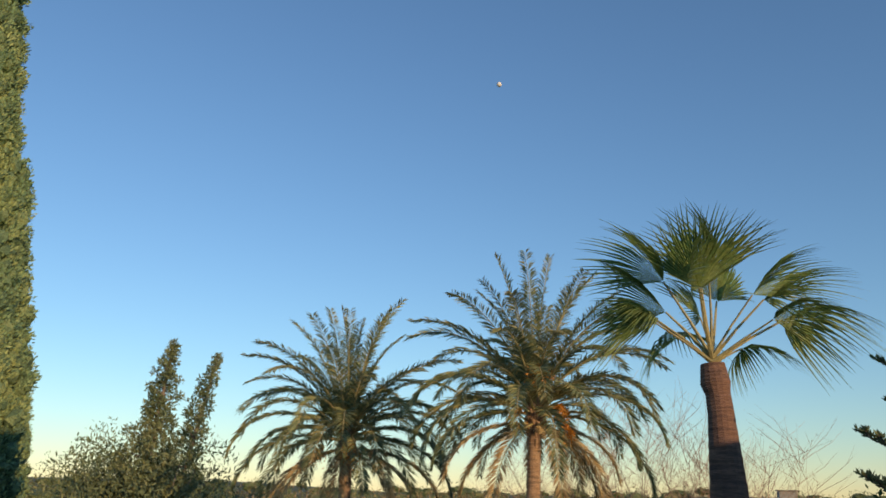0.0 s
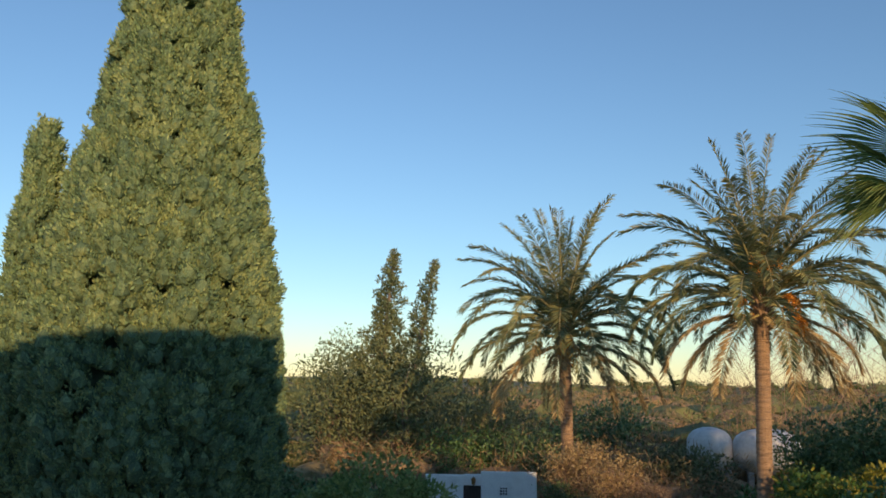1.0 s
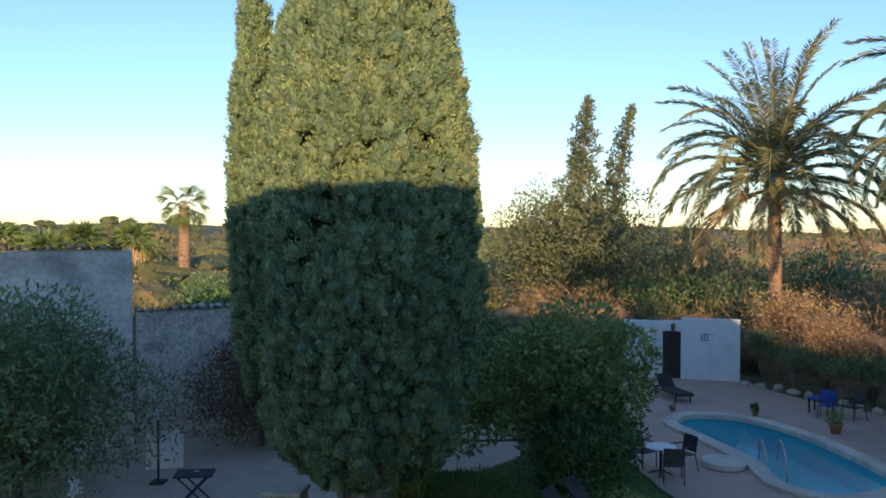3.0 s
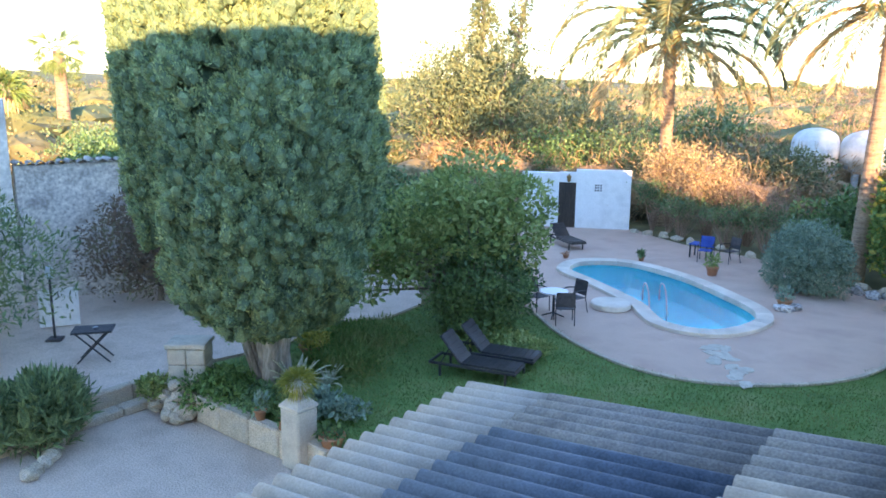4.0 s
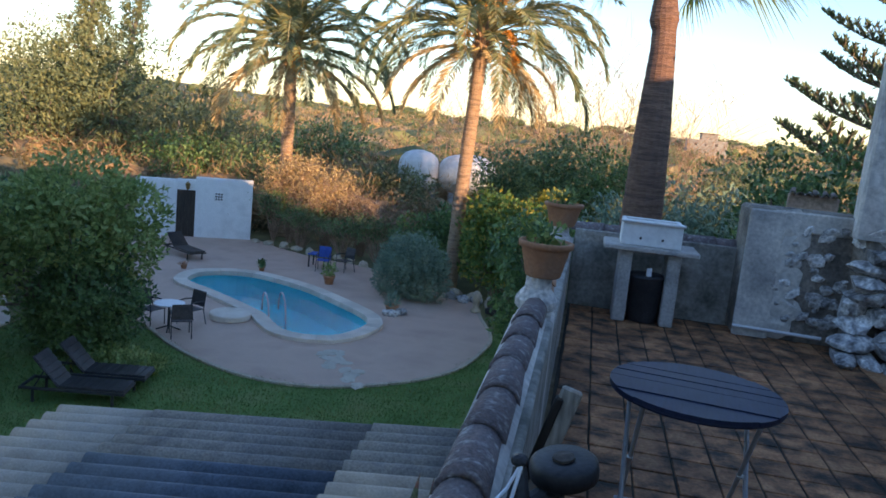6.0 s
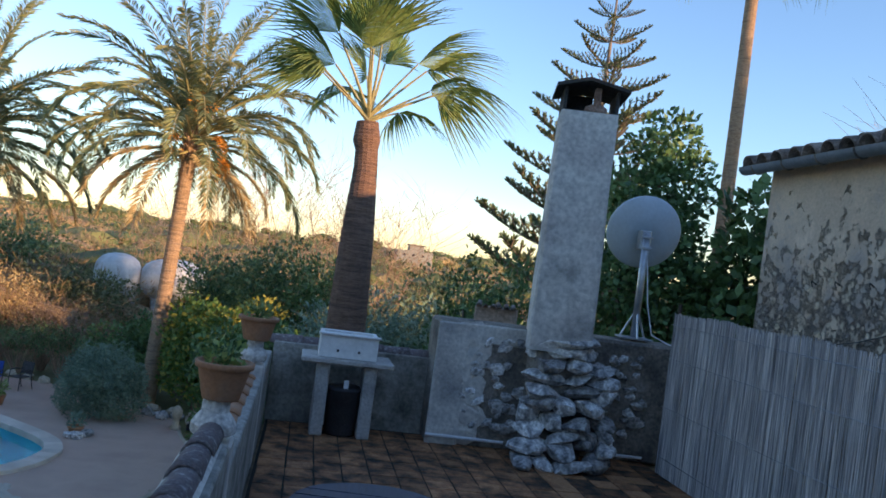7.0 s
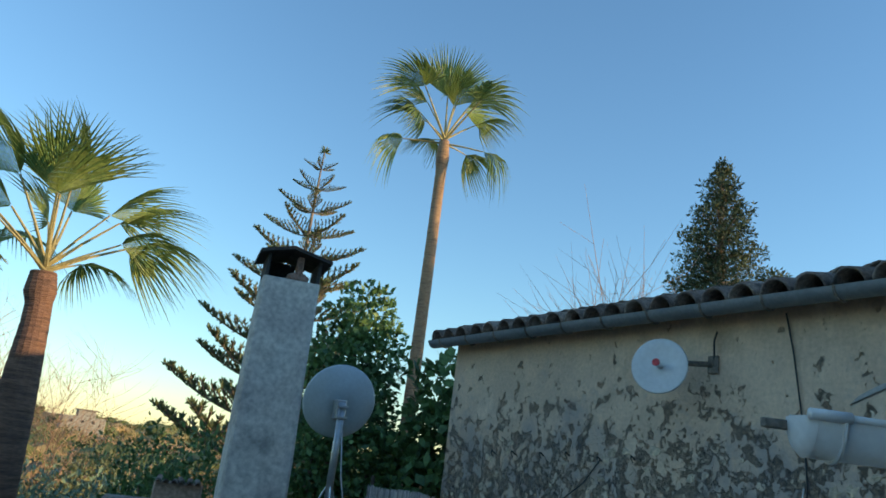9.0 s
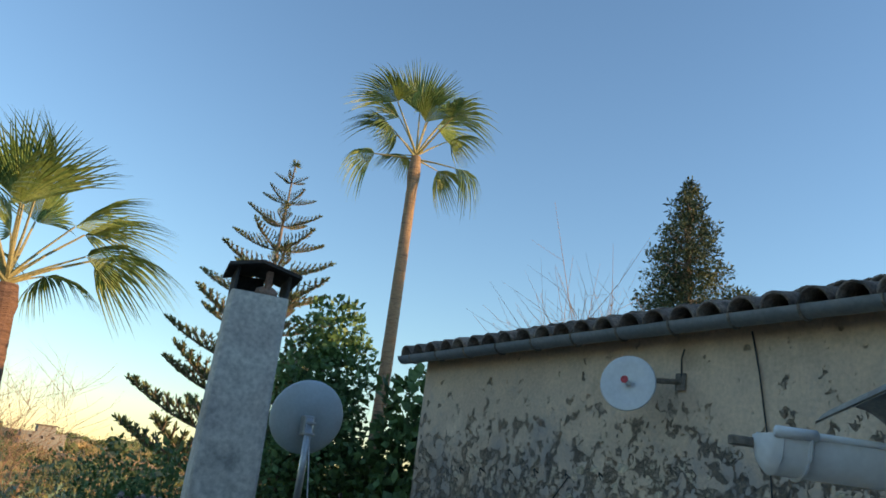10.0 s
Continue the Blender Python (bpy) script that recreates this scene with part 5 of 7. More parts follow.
def date_bunch(t, p, d, size, seed):
    g = np.random.default_rng(seed)
    n = 260
    q = g.random(n)
    base = np.array(p)
    dirs = unit(np.array(d) * 0.5 + g.normal(size=(n, 3)) * 0.35)
    pos = base + dirs * (q * size)[:, None] + np.array([0, 0, -1.0]) * (q ** 2 * size * 0.9)[:, None]
    part("date_cluster", np_mesh("date_cluster", leaf_faces(pos, unit(g.normal(size=(n, 3)) + np.array([0, 0, -0.8])), 0.11, 0.07), 4), M["dates"], t, "orange bunch of dates")["kind"] = "stuff"


p1, top1 = date_palm((-13.5, 33.3, 0.0), 8.5, 0.27, (-0.1, 0.0), 1, "tall date palm with arching grey-green fronds", 1.0, 20)
for k, (x, y, z) in enumerate([(0.5, -0.8, -0.35), (0.55, -0.8, -0.7), (-0.9, -0.5, -0.4)]):
    date_bunch(p1, top1 + Vector((x, y, z)), (x, y, -0.3), 0.5, k)
p2, top2 = date_palm((-4.45, 27.1, 0.0), 9.0, 0.235, (0.3, 0.0), 2, "tall date palm with orange date bunches in the sun", 0.86, 65)
for k, (x, y, z) in enumerate([(0.4, -0.9, 1.3), (0.15, -0.9, 1.35), (0.9, -0.8, 0.0), (1.0, -0.7, -0.6), (-0.4, -0.8, -0.1)]):
    date_bunch(p2, top2 + Vector((x, y, z)), (x, y, 0.1), 0.42, 20 + k)


def fan_leaf(pet, R, seed, droop, spread=92, segs=30):
    """A fan leaf that lies along +x with its face up: a stalk, and pleated fingers that hang at the tips."""
    rr = random.Random(seed)
    s = Shape().tube([(0, 0, 0), (pet * 0.5, 0, 0.02), (pet, 0, 0)], [0.035, 0.024, 0.016], 5)
    st = s.mesh("stalk")
    st.materials.append(M["rachis"])
    V4 = []
    for i in range(segs):
        a = radians(-spread + 2 * spread * (i + 0.5) / segs)
        da = radians(2 * spread / segs) * 0.5
        L = R * (0.70 + 0.30 * math.cos(a * 0.8)) * rr.uniform(0.9, 1.08)
        sag = droop * rr.uniform(0.85, 1.25)
        fold = -0.42 * abs(math.sin(a))  # the two halves of the blade fall to the sides
        bend = rr.uniform(-0.05, 0.05)
        rows = []
        for q, w in ((0.02, 1.0), (0.3, 1.0), (0.55, 1.0), (0.72, 0.55), (0.87, 0.28), (1.0, 0.04)):
            rad = L * q
            half = min(rad * math.tan(da), L * 0.55 * math.tan(da)) * w
            ang = a + bend * max(0, q - 0.4)
            dz = fold * rad - sag * L * max(0, q - 0.25) ** 2 * 0.75
            shrink = 1 - 0.22 * sag * max(0, q - 0.35)
            c = Vector((pet + rad * math.cos(ang) * shrink, rad * math.sin(ang) * shrink, dz))
            sd = Vector((-math.sin(ang), math.cos(ang), 0)) * half
            rows.append((c - sd + Vector((0, 0, half * 0.45)), c - Vector((0, 0, half * 0.45)), c + sd + Vector((0, 0, half * 0.45))))
        for u, v in zip(rows, rows[1:]):
            V4 += [u[0], u[1], v[1], v[0], u[1], u[2], v[2], v[1]]
    bl = np_mesh("blade", np.array(V4), 4)
    bl.materials.append(M["fan"])
    return st, bl


FANS = [fan_leaf(1.05, 1.4, 0, 0.5, 60, 34), fan_leaf(1.25, 1.4, 1, 0.8, 70, 36), fan_leaf(1.4, 1.3, 2, 1.1, 74, 36), fan_leaf(1.1, 1.2, 3, 1.7, 68, 30), fan_leaf(1.45, 1.5, 4, 0.75, 66, 36), fan_leaf(1.4, 1.45, 5, 1.3, 74, 38)]


def fan_palm(at, h, prof, lean, leaves, label, bark, scale=1.0, rings=40, group="fan palms"):
    t = thing("fan_palm", label, "palm tree", at, 0, group)
    top = Vector((lean[0], lean[1], h))
    k = len(prof)
    pts = [Vector((lean[0] * (i / (k - 1)) ** 1.3, lean[1] * (i / (k - 1)) ** 1.3, -0.1 + (h + 0.1) * prof[i][0])) for i in range(k)]
    part("trunk", ringed_trunk(pts, [p[1] for p in prof], rings, 0.025), M[bark], t, "reddish ringed trunk")
    rr = random.Random(5)
    for i, (dx, dy, dz, v) in enumerate(leaves):
        d = Vector((dx, dy, dz)).normalized()
        side = Vector((0, 0, 1)).cross(d)
        side = (side if side.length > 0.15 else Vector((1, 0, 0))).normalized()
        up = d.cross(side).normalized()
        m = Matrix((d, side, up)).transposed().to_4x4()
        m = Matrix.Translation(top + Vector((0, 0, -0.1 + 0.25 * max(0, d.z)))) @ m @ pose(0, 0, 0, rr.uniform(-60, 60) if d.z > 0.7 else rr.uniform(-25, 25), 0, 0) @ Matrix.Diagonal((*[scale * rr.uniform(0.8, 1.12)] * 3, 1))
        st, bl = FANS[v]
        f = part("stalk", st, None, t, at=m)
        part("blade", bl, None, f)
    return t, top


LEAVES = [(-0.55, -0.2, 1.0, 4), (-0.75, 0.25, 0.95, 0), (-0.1, -0.3, 1.2, 0), (0.1, -0.1, 1.2, 4), (0.2, 0.3, 1.15, 0), (-0.15, 0.5, 1.0, 0), (0.85, -0.2, 1.2, 4), (0.95, 0.2, 1.05, 4), (1.05, -0.2, 0.68, 5), (1.0, 0.35, 0.62, 5),
          (-1.0, -0.25, 0.8, 5), (-0.9, -0.45, 0.62, 5), (-0.95, 0.35, 0.85, 4), (-0.35, 0.9, 0.5, 2), (0.55, 0.9, 0.4, 2), (-0.15, -0.8, 0.95, 1)]
p3, top3 = fan_palm((1.06, 14.2, 0.0), 8.4, [(0.0, 0.50), (0.3, 0.43), (0.55, 0.36), (0.75, 0.30), (0.9, 0.215), (0.94, 0.205), (0.96, 0.25), (1.0, 0.2)], (-0.14, 0.0), LEAVES, "stout fan palm with a thick red-brown trunk", "redbark", 1.02)
p4, top4 = fan_palm((12.95, 22.9, 0.0), 17.6, [(0.0, 0.4), (0.25, 0.26), (0.5, 0.22), (0.75, 0.2), (0.93, 0.19), (0.96, 0.24), (1.0, 0.18)], (0.0, 0.1),
                    [(-0.25, -0.3, 1, 0), (0.2, 0, 1, 1), (-0.7, -0.3, 0.7, 2), (-0.9, -0.4, 0.25, 2), (-0.9, 0.4, -0.05, 3), (0.35, -0.4, 0.9, 1), (0.8, -0.1, 0.65, 2), (0.75, -0.5, -0.1, 3), (0.9, 0.3, 0.05, 3), (0.1, -0.9, 0.5, 2), (0.2, 0.9, 0.4, 2), (-0.3, 0.7, 0.7, 1), (-0.1, -0.5, 1.0, 0), (0.55, 0.2, 0.9, 1), (-0.55, 0.1, 0.8, 1)],
                    "very tall slender fan palm lit from the side", "palmbark", 1.36, 80)
fan_palm((-54.0, 26.6, 0.0), 8.2, [(0.0, 0.5), (0.5, 0.42), (1.0, 0.35)], (0, 0), [(math.cos(k * 2.4), math.sin(k * 2.4), 1.1 - k * 0.09, min(3, k // 5)) for k in range(22)], "distant fan palm with a skirt of dry leaves", "palmbark", 0.95, 20)

# ---- trees ----
def araucaria():
    t = thing("norfolk_pine", "young Norfolk Island pine with open tiers of branches", "conifer", (8.2, 22.6, 0.0))
    H = 15.6
    part("trunk", Shape().tube([(0, 0, -0.1), (0.05, 0, 7), (0.1, 0, 12), (0.15, 0, H)], [0.2, 0.13, 0.07, 0.02], 8), M["bark"], t, smooth=True)
    def branch(seed, tw):
        rr = np.random.default_rng(seed)
        n = 10
        pts = [(q, 0, 0.02 * q + 0.34 * q * q) for q in np.linspace(0, 1, n + 1)]
        s = Shape().tube(pts, [0.018 * (1 - 0.8 * i / n) for i in range(n + 1)], 5)
        side = []
        for i in range(2, n):
            for sd in (-1, 1):
                l = 0.34 * (1 - i / n) + 0.05
                a = Vector(pts[i])
                b = a + Vector((0.5 * l, sd * l * 0.6, 0.7 * l))
                s.tube([a, b], 0.008, 4)
                side.append((a, b))
        wood = s.mesh("branch")
        wood.materials.append(M["bark"])
        segs = side + [(Vector(pts[i]), Vector(pts[i + 1])) for i in range(2, n)]
        P, W = [], []
        for a, b in segs:
            for q in rr.random(24):
                P.append(a.lerp(b, q)), W.append(((b - a).normalized() * 0.6 + Vector(rr.normal(size=3)) * 0.45 + Vector((0, 0, 0.55))).normalized())
        nd = np_mesh("needles", leaf_faces(np.array(P), np.array(W), 0.06, 0.02), 4)
        nd.materials.append(M["pine"])
        return wood, nd
    B = [branch(k, 0) for k in range(3)]
    z, k = 5.6, 0
    while z < H - 0.5:
        L = 3.6 * ((H - z) / (H - 5.6)) ** 0.8 + 0.15
        for j in range(5):
            wood, nd = B[(k + j) % 3]
            b = part("branch", wood, None, t, at=pose(0.05 + z * 0.006, 0, z, 0, 0, j * 72 + k * 31) @ Matrix.Diagonal((L, L, L, 1)))
            part("needles", nd, None, b)
        z += 0.95 * (0.45 + 0.55 * (H - z) / (H - 5.6)) + 0.22
        k += 1
    part("leader", np_mesh("leader", leaf_faces(np.array([[0.15, 0, H - 0.1]] * 40), unit(rng.normal(size=(40, 3)) + np.array([0, 0, 0.6])), 0.25, 0.04), 4), M["pine"], t)


araucaria()


M["darkpine"] = mat("dark_pine", [(0.036, 0.06, 0.038), (0.066, 0.094, 0.05), (0.114, 0.126, 0.06)], 0.9, 20, 0.9, 0, island=True, transl=0.08)


def spire(at, h, w, lean, n, count, label, leaf="pine", size=0.32, z0=0.2, fat=0.24):
    rr = random.Random(int(abs(at[0] * 7)))
    blobs = []
    for i in range(n):
        q = (i + 0.5) / n
        a = i * 2.4 + rr.uniform(-0.4, 0.4)
        r = w * (1 - q) ** 0.75 * rr.uniform(0.3, 1.15)
        blobs.append(((math.cos(a) * r * 0.75 + lean[0] * q, math.sin(a) * r * 0.75 + lean[1] * q, h * (z0 + (1 - z0) * q)), (0.22 + w * fat * (1 - q), 0.22 + w * fat * (1 - q), 0.14 + h * 0.02 * (1.2 - q))))
    t = thing("conifer", label, "conifer", at, 0, "conifers")
    s = Shape().tube([(0, 0, -0.1), (lean[0] * 0.5, lean[1] * 0.5, h * 0.5), (lean[0], lean[1], h * 0.99)], [w * 0.09 + 0.1, w * 0.06 + 0.05, 0.03], 8)
    for c, r in blobs:
        q = max(0, c[2] - 0.4) / h
        s.tube([(lean[0] * q, lean[1] * q, q * h), c], [0.05, 0.015], 5)
    part("trunk", s, M["bark"], t)
    part("crown", np_mesh("crown", cloud(blobs, count, size, 0.35, 0.2, 0.6), 4), M[leaf], t)
    return t


spire((-30.2, 41.2, -0.02), 14.8, 2.9, (1.6, 0), 90, 15000, "tall open pine with grey-green tiers lit by low sun", size=0.24, z0=0.25, fat=0.12)
spire((-29.3, 42.6, -0.02), 14.2, 2.1, (3.0, 0), 64, 9000, "leaning pine beside a taller one", size=0.23, z0=0.25, fat=0.12)
leafy("pine_tree", "broad irregular pine at the garden edge, partly sunlit", "tree", (-31.0, 40.5, -0.02), bushy(9.0, 10.0, 30, 61, 0.3), 8000, 0.3, "pine", (0.2, 2.0), aspect=0.3)
leafy("pine_tree", "bushy pine in front of taller spires", "tree", (-26.6, 39.5, -0.02), bushy(7.5, 9.5, 28, 62, 0.3), 7000, 0.3, "pine", (0.2, 2.0), aspect=0.3)
leafy("pine_tree", "dark young pine beyond the garden", "tree", (-34.8, 43.0, -0.02), bushy(5.0, 10.2, 22, 63, 0.3), 4500, 0.3, "pine", (0.2, 2.0), aspect=0.3)
leafy("pine_tree", "low golden pine beyond the white wall", "tree", (-22.0, 39.0, -0.02), bushy(7.0, 6.4, 22, 64, 0.3), 5000, 0.28, "leafolive", (0.2, 1.5), aspect=0.3)
spire((19.45, 15.9, 0.0), 16.8, 4.4, (0, 0), 170, 95000, "dense dark cypress-like conifer behind the house roof", "darkpine", 0.14, 0.3, 0.22)

leafy("broadleaf_tree", "round leafy evergreen tree behind the chimney", "tree", (5.12, 11.2, 0.0), [((0.25, 0, 8.25), (0.5, 0.55, 0.55)), ((0.5, 0.15, 7.6), (0.62, 0.6, 0.7)), ((0.0, 0.15, 7.55), (0.6, 0.6, 0.6)), ((0.2, 0.15, 6.9), (0.8, 0.7, 0.7)), ((0.2, 0, 6.2), (1.0, 0.9, 0.75)), ((0.85, 0.3, 5.9), (0.8, 0.7, 0.85)), ((-0.6, 0, 5.7), (0.8, 0.8, 0.8)), ((0.25, -0.2, 5.0), (1.3, 1.0, 0.9)), ((1.2, 0, 4.8), (0.9, 0.8, 0.9))], 15000, 0.115, "leafdark", (0.2, 3.0), aspect=0.6)
leafy("broadleaf_tree", "leafy evergreen against the corner of the old house", "tree", (7.6, 10.6, 0.0), [((-0.9, 0, 7.2), (0.5, 0.6, 0.7)), ((-0.9, -0.2, 6.3), (0.65, 0.7, 0.9)), ((-1.2, 0, 5.5), (0.8, 0.8, 0.9)), ((-0.6, 0, 4.6), (1.0, 0.8, 1.0)), ((0.4, 0, 5.6), (1.0, 0.8, 1.2)), ((-0.4, 0, 3.5), (1.3, 1.0, 1.0))], 7000, 0.19, "leafdark", (0.14, 3.0), aspect=0.6)
leafy("shrub", "grey-green olive shrub behind the terrace wall", "shrub", (2.35, 17.6, 0.0), bushy(4.4, 5.7, 16, 2, 1.0), 13000, 0.15, "leafblue", (0.1, 1.2), aspect=0.35)
leafy("shrub", "sparse olive shrub with dry tips", "shrub", (3.6, 20.5, 0.0), bushy(4.2, 5.7, 14, 3, 1.0), 11000, 0.13, "leafolive", (0.1, 1.2), aspect=0.35)
leafy("shrub", "dark round evergreen shrub behind the chimney", "shrub", (3.35, 13.2, 0.0), bushy(2.5, 6.5, 16, 4, 1.0), 12000, 0.11, "leafdark", (0.15, 1.5), aspect=0.5)
leafy("shrub", "dark evergreen bush beyond the terrace", "shrub", (-0.8, 19.5, 0.0), bushy(3.0, 4.2, 10, 5, 0.6), 6000, 0.16, "leafdark", (0.1, 0.8))
leafy("shrub", "sunlit green bush at the garden edge", "shrub", (0.5, 26.0, 0.0), bushy(4.0, 3.2, 12, 6, 0.3), 9000, 0.2, "leaf", (0.15, 1.0))

# the extra yellow leaves put low sunlight into the crown's colour
leafy("lemon_tree", "glossy citrus tree with yellow-green sunlit top", "tree", (-2.9, 27.0, 0.0), bushy(3.3, 3.7, 16, 12, 0.2) + [((-0.3, -0.3, 3.1), (0.9, 0.9, 0.7)), ((0.7, -0.2, 2.9), (0.8, 0.8, 0.7))], 8000, 0.17, "leaf", (0.1, 0.6), aspect=0.6, extra=("leafyellow", 18, 1800))
leafy("shrub", "yellowing sunlit bush top beside the palm", "shrub", (-1.6, 28.6, 0.0), bushy(2.8, 4.0, 10, 14, 0.4), 4000, 0.17, "leafyellow", (0.08, 0.6))
leafy("shrub", "dark citrus bush behind the palm trunk", "shrub", (-5.2, 28.9, 0.0), bushy(3.0, 3.0, 10, 15, 0.1), 5000, 0.17, "leafdark", (0.08, 0.5))
leafy("round_bush", "rounded blue-grey lavender bush on the pool terrace", "shrub", (-5.35, 24.6, 0.04), [((0, 0, 1.0), (1.15, 1.05, 1.1)), ((0.6, -0.1, 0.7), (0.75, 0.7, 0.7)), ((-0.55, -0.2, 0.7), (0.7, 0.7, 0.75)), ((0.1, -0.4, 1.3), (0.8, 0.6, 0.75)), ((-0.5, 0.1, 1.4), (0.6, 0.6, 0.55)), ((0.7, 0.1, 1.25), (0.55, 0.5, 0.5))], 24000, 0.095, "leafblue", (0.07, 0.3), aspect=0.3)
leafy("loquat_tree", "spreading tree with pale green leaves over a clipped bush", "tree", (-11.15, 15.5, 0.0), [((0, 0, 3.6), (1.3, 1.2, 0.8)), ((0.9, 0.4, 3.2), (1.0, 0.9, 0.8)), ((-0.9, -0.5, 3.0), (1.2, 1.1, 0.75)), ((-1.7, -1.3, 2.3), (0.9, 0.8, 0.55)), ((-1.1, -1.3, 1.9), (0.8, 0.7, 0.5)), ((0.3, -0.7, 2.8), (1.2, 0.9, 0.8)), ((1.2, 0.2, 2.4), (0.7, 0.8, 0.7)), ((-1.9, -2.1, 2.2), (0.9, 0.6, 0.35)), ((-2.0, -2.5, 1.1), (1.0, 0.6, 0.2)), ((-1.2, -1.6, 1.5), (0.8, 0.6, 0.35))], 9500, 0.16, "leaflight", (0.11, 1.2), aspect=0.5)
leafy("round_bush", "dark clipped evergreen ball under the tree", "shrub", (-10.8, 15.5, 0.0), [((0, 0, 1.1), (1.3, 1.3, 1.15)), ((0.15, -0.2, 1.4), (1.15, 1.1, 1.0)), ((-0.4, -0.3, 0.8), (1.1, 1.0, 0.8))], 13000, 0.11, "leafdark", (0.1, 0.5), aspect=0.55)
leafy("tall_shrub", "tall dark bamboo-like shrub beside the gravel path", "shrub", (-18.6, 5.2, 0.03), bushy(6.0, 5.0, 30, 17, 0.1), 26000, 0.17, "leafdark2", (0.12, 0.6), aspect=0.28)
leafy("shrub", "dark spiky shrub at the courtyard edge", "shrub", (-13.95, 5.5, -0.45), bushy(2.2, 1.25, 16, 18, 0.0), 9000, 0.24, "leafdark2", (0.05, 0.2), aspect=0.18, up=0.9)
leafy("shrub", "bare-looking reddish shrub against the garden wall", "shrub", (-19.4, 11.8, 0.03), bushy(3.6, 3.3, 14, 19, 0.1), 7000, 0.14, "dryred", (0.08, 0.5), aspect=0.4)
leafy("shrub", "dark shrub behind the gravel path", "shrub", (-16.6, 20.6, 0.0), bushy(4.5, 3.2, 14, 20, 0.1), 7000, 0.18, "leafdark", (0.1, 0.5))
leafy("shrub", "dark shrub at the far end of the path", "shrub", (-20.3, 20.8, 0.0), bushy(4.5, 3.6, 14, 22, 0.1), 7000, 0.18, "leafdark2", (0.1, 0.5))



def twiggy(at, h, w, seed, label, leaf=None, count=0, stems=16, tips=5):
    """A bare shrub or tree of many thin branches."""
    rr = random.Random(seed)
    t = thing("bare_shrub", label, "shrub", at, 0, "bare shrubs")
    s = Shape()
    ends = []
    for k in range(stems):
        a = rr.uniform(0, 6.283)
        tip = Vector((math.cos(a) * w * rr.uniform(0.15, 0.5), math.sin(a) * w * rr.uniform(0.15, 0.5), h * rr.uniform(0.6, 1.0)))
        mid = tip * 0.5 + Vector((rr.uniform(-0.1, 0.1) * w, rr.uniform(-0.1, 0.1) * w, h * 0.08))
        r = 0.008 + 0.0032 * h if h < 6 else 0.008 + 0.0018 * h
        s.tube([(tip.x * 0.08, tip.y * 0.08, -0.05), mid, tip], [r, r * 0.6, r * 0.2], 5)
        for j in range(tips):
            q = rr.uniform(0.35, 0.95)
            b = mid.lerp(tip, q)
            e = b + Vector((rr.uniform(-1, 1), rr.uniform(-1, 1), rr.uniform(0.3, 1.2))) * h * 0.14
            e2 = e + (e - b) * 0.7 + Vector((rr.uniform(-1, 1), rr.uniform(-1, 1), 0.2)) * h * 0.05
            s.tube([b, e, e2], [r * 0.4, r * 0.25, r * 0.1], 4)
            e3 = e + Vector((rr.uniform(-1, 1), rr.uniform(-1, 1), rr.uniform(0.2, 1))) * h * 0.08
            s.tube([e, e3], [r * 0.22, r * 0.1], 3)
            ends += [e, e2, e3]
    part("branching", s, M["twig"], t)
    if leaf:
        E = np.array([ends[i % len(ends)] for i in range(count)]) + rng.normal(size=(count, 3)) * h * 0.06
        part("leaves", np_mesh("leaves", leaf_faces(E, unit(rng.normal(size=(count, 3)) + np.array([0, 0, 0.5])), 0.13, 0.05), 4), M[leaf], t)
    return t


for k, (x, y, h, w, lf) in enumerate([(-12.6, 31.9, 3.4, 2.6, "dry"), (-10.8, 31.4, 3.0, 3.0, "dry"), (-9.0, 31.0, 2.7, 3.0, None), (-7.4, 30.6, 2.6, 2.8, None), (-11.6, 30.7, 1.7, 2.2, "leafdark2"), (-9.6, 30.2, 1.6, 2.4, "leafdark2"), (-8.0, 29.9, 1.6, 2.2, "leafdark2"), (-6.6, 29.4, 1.5, 2.0, "leafdark2"), (-13.2, 31.6, 1.9, 1.5, "leafdark2")]):
    twiggy((x, y, 0.0), h, w, 50 + k, "tangled winter shrub with reddish bare stems" if lf != "leafdark2" else "dark low hedge shrub along the pool terrace", lf, 1800 if lf == "leafdark2" else 2600, 40)
for k, (x, y, h, w) in enumerate([(-6.0, 46, 9.5, 8), (-1.8, 42, 10.5, 9), (1.6, 38, 9.0, 7), (3.6, 36, 8.5, 6), (16.3, 16.9, 12.7, 1.6), (-9.5, 50, 8, 7)]):
    twiggy((x, y, -0.02), h, w, 80 + k, "leafless winter tree with fine grey-brown twigs", None, 0, 18, 9)


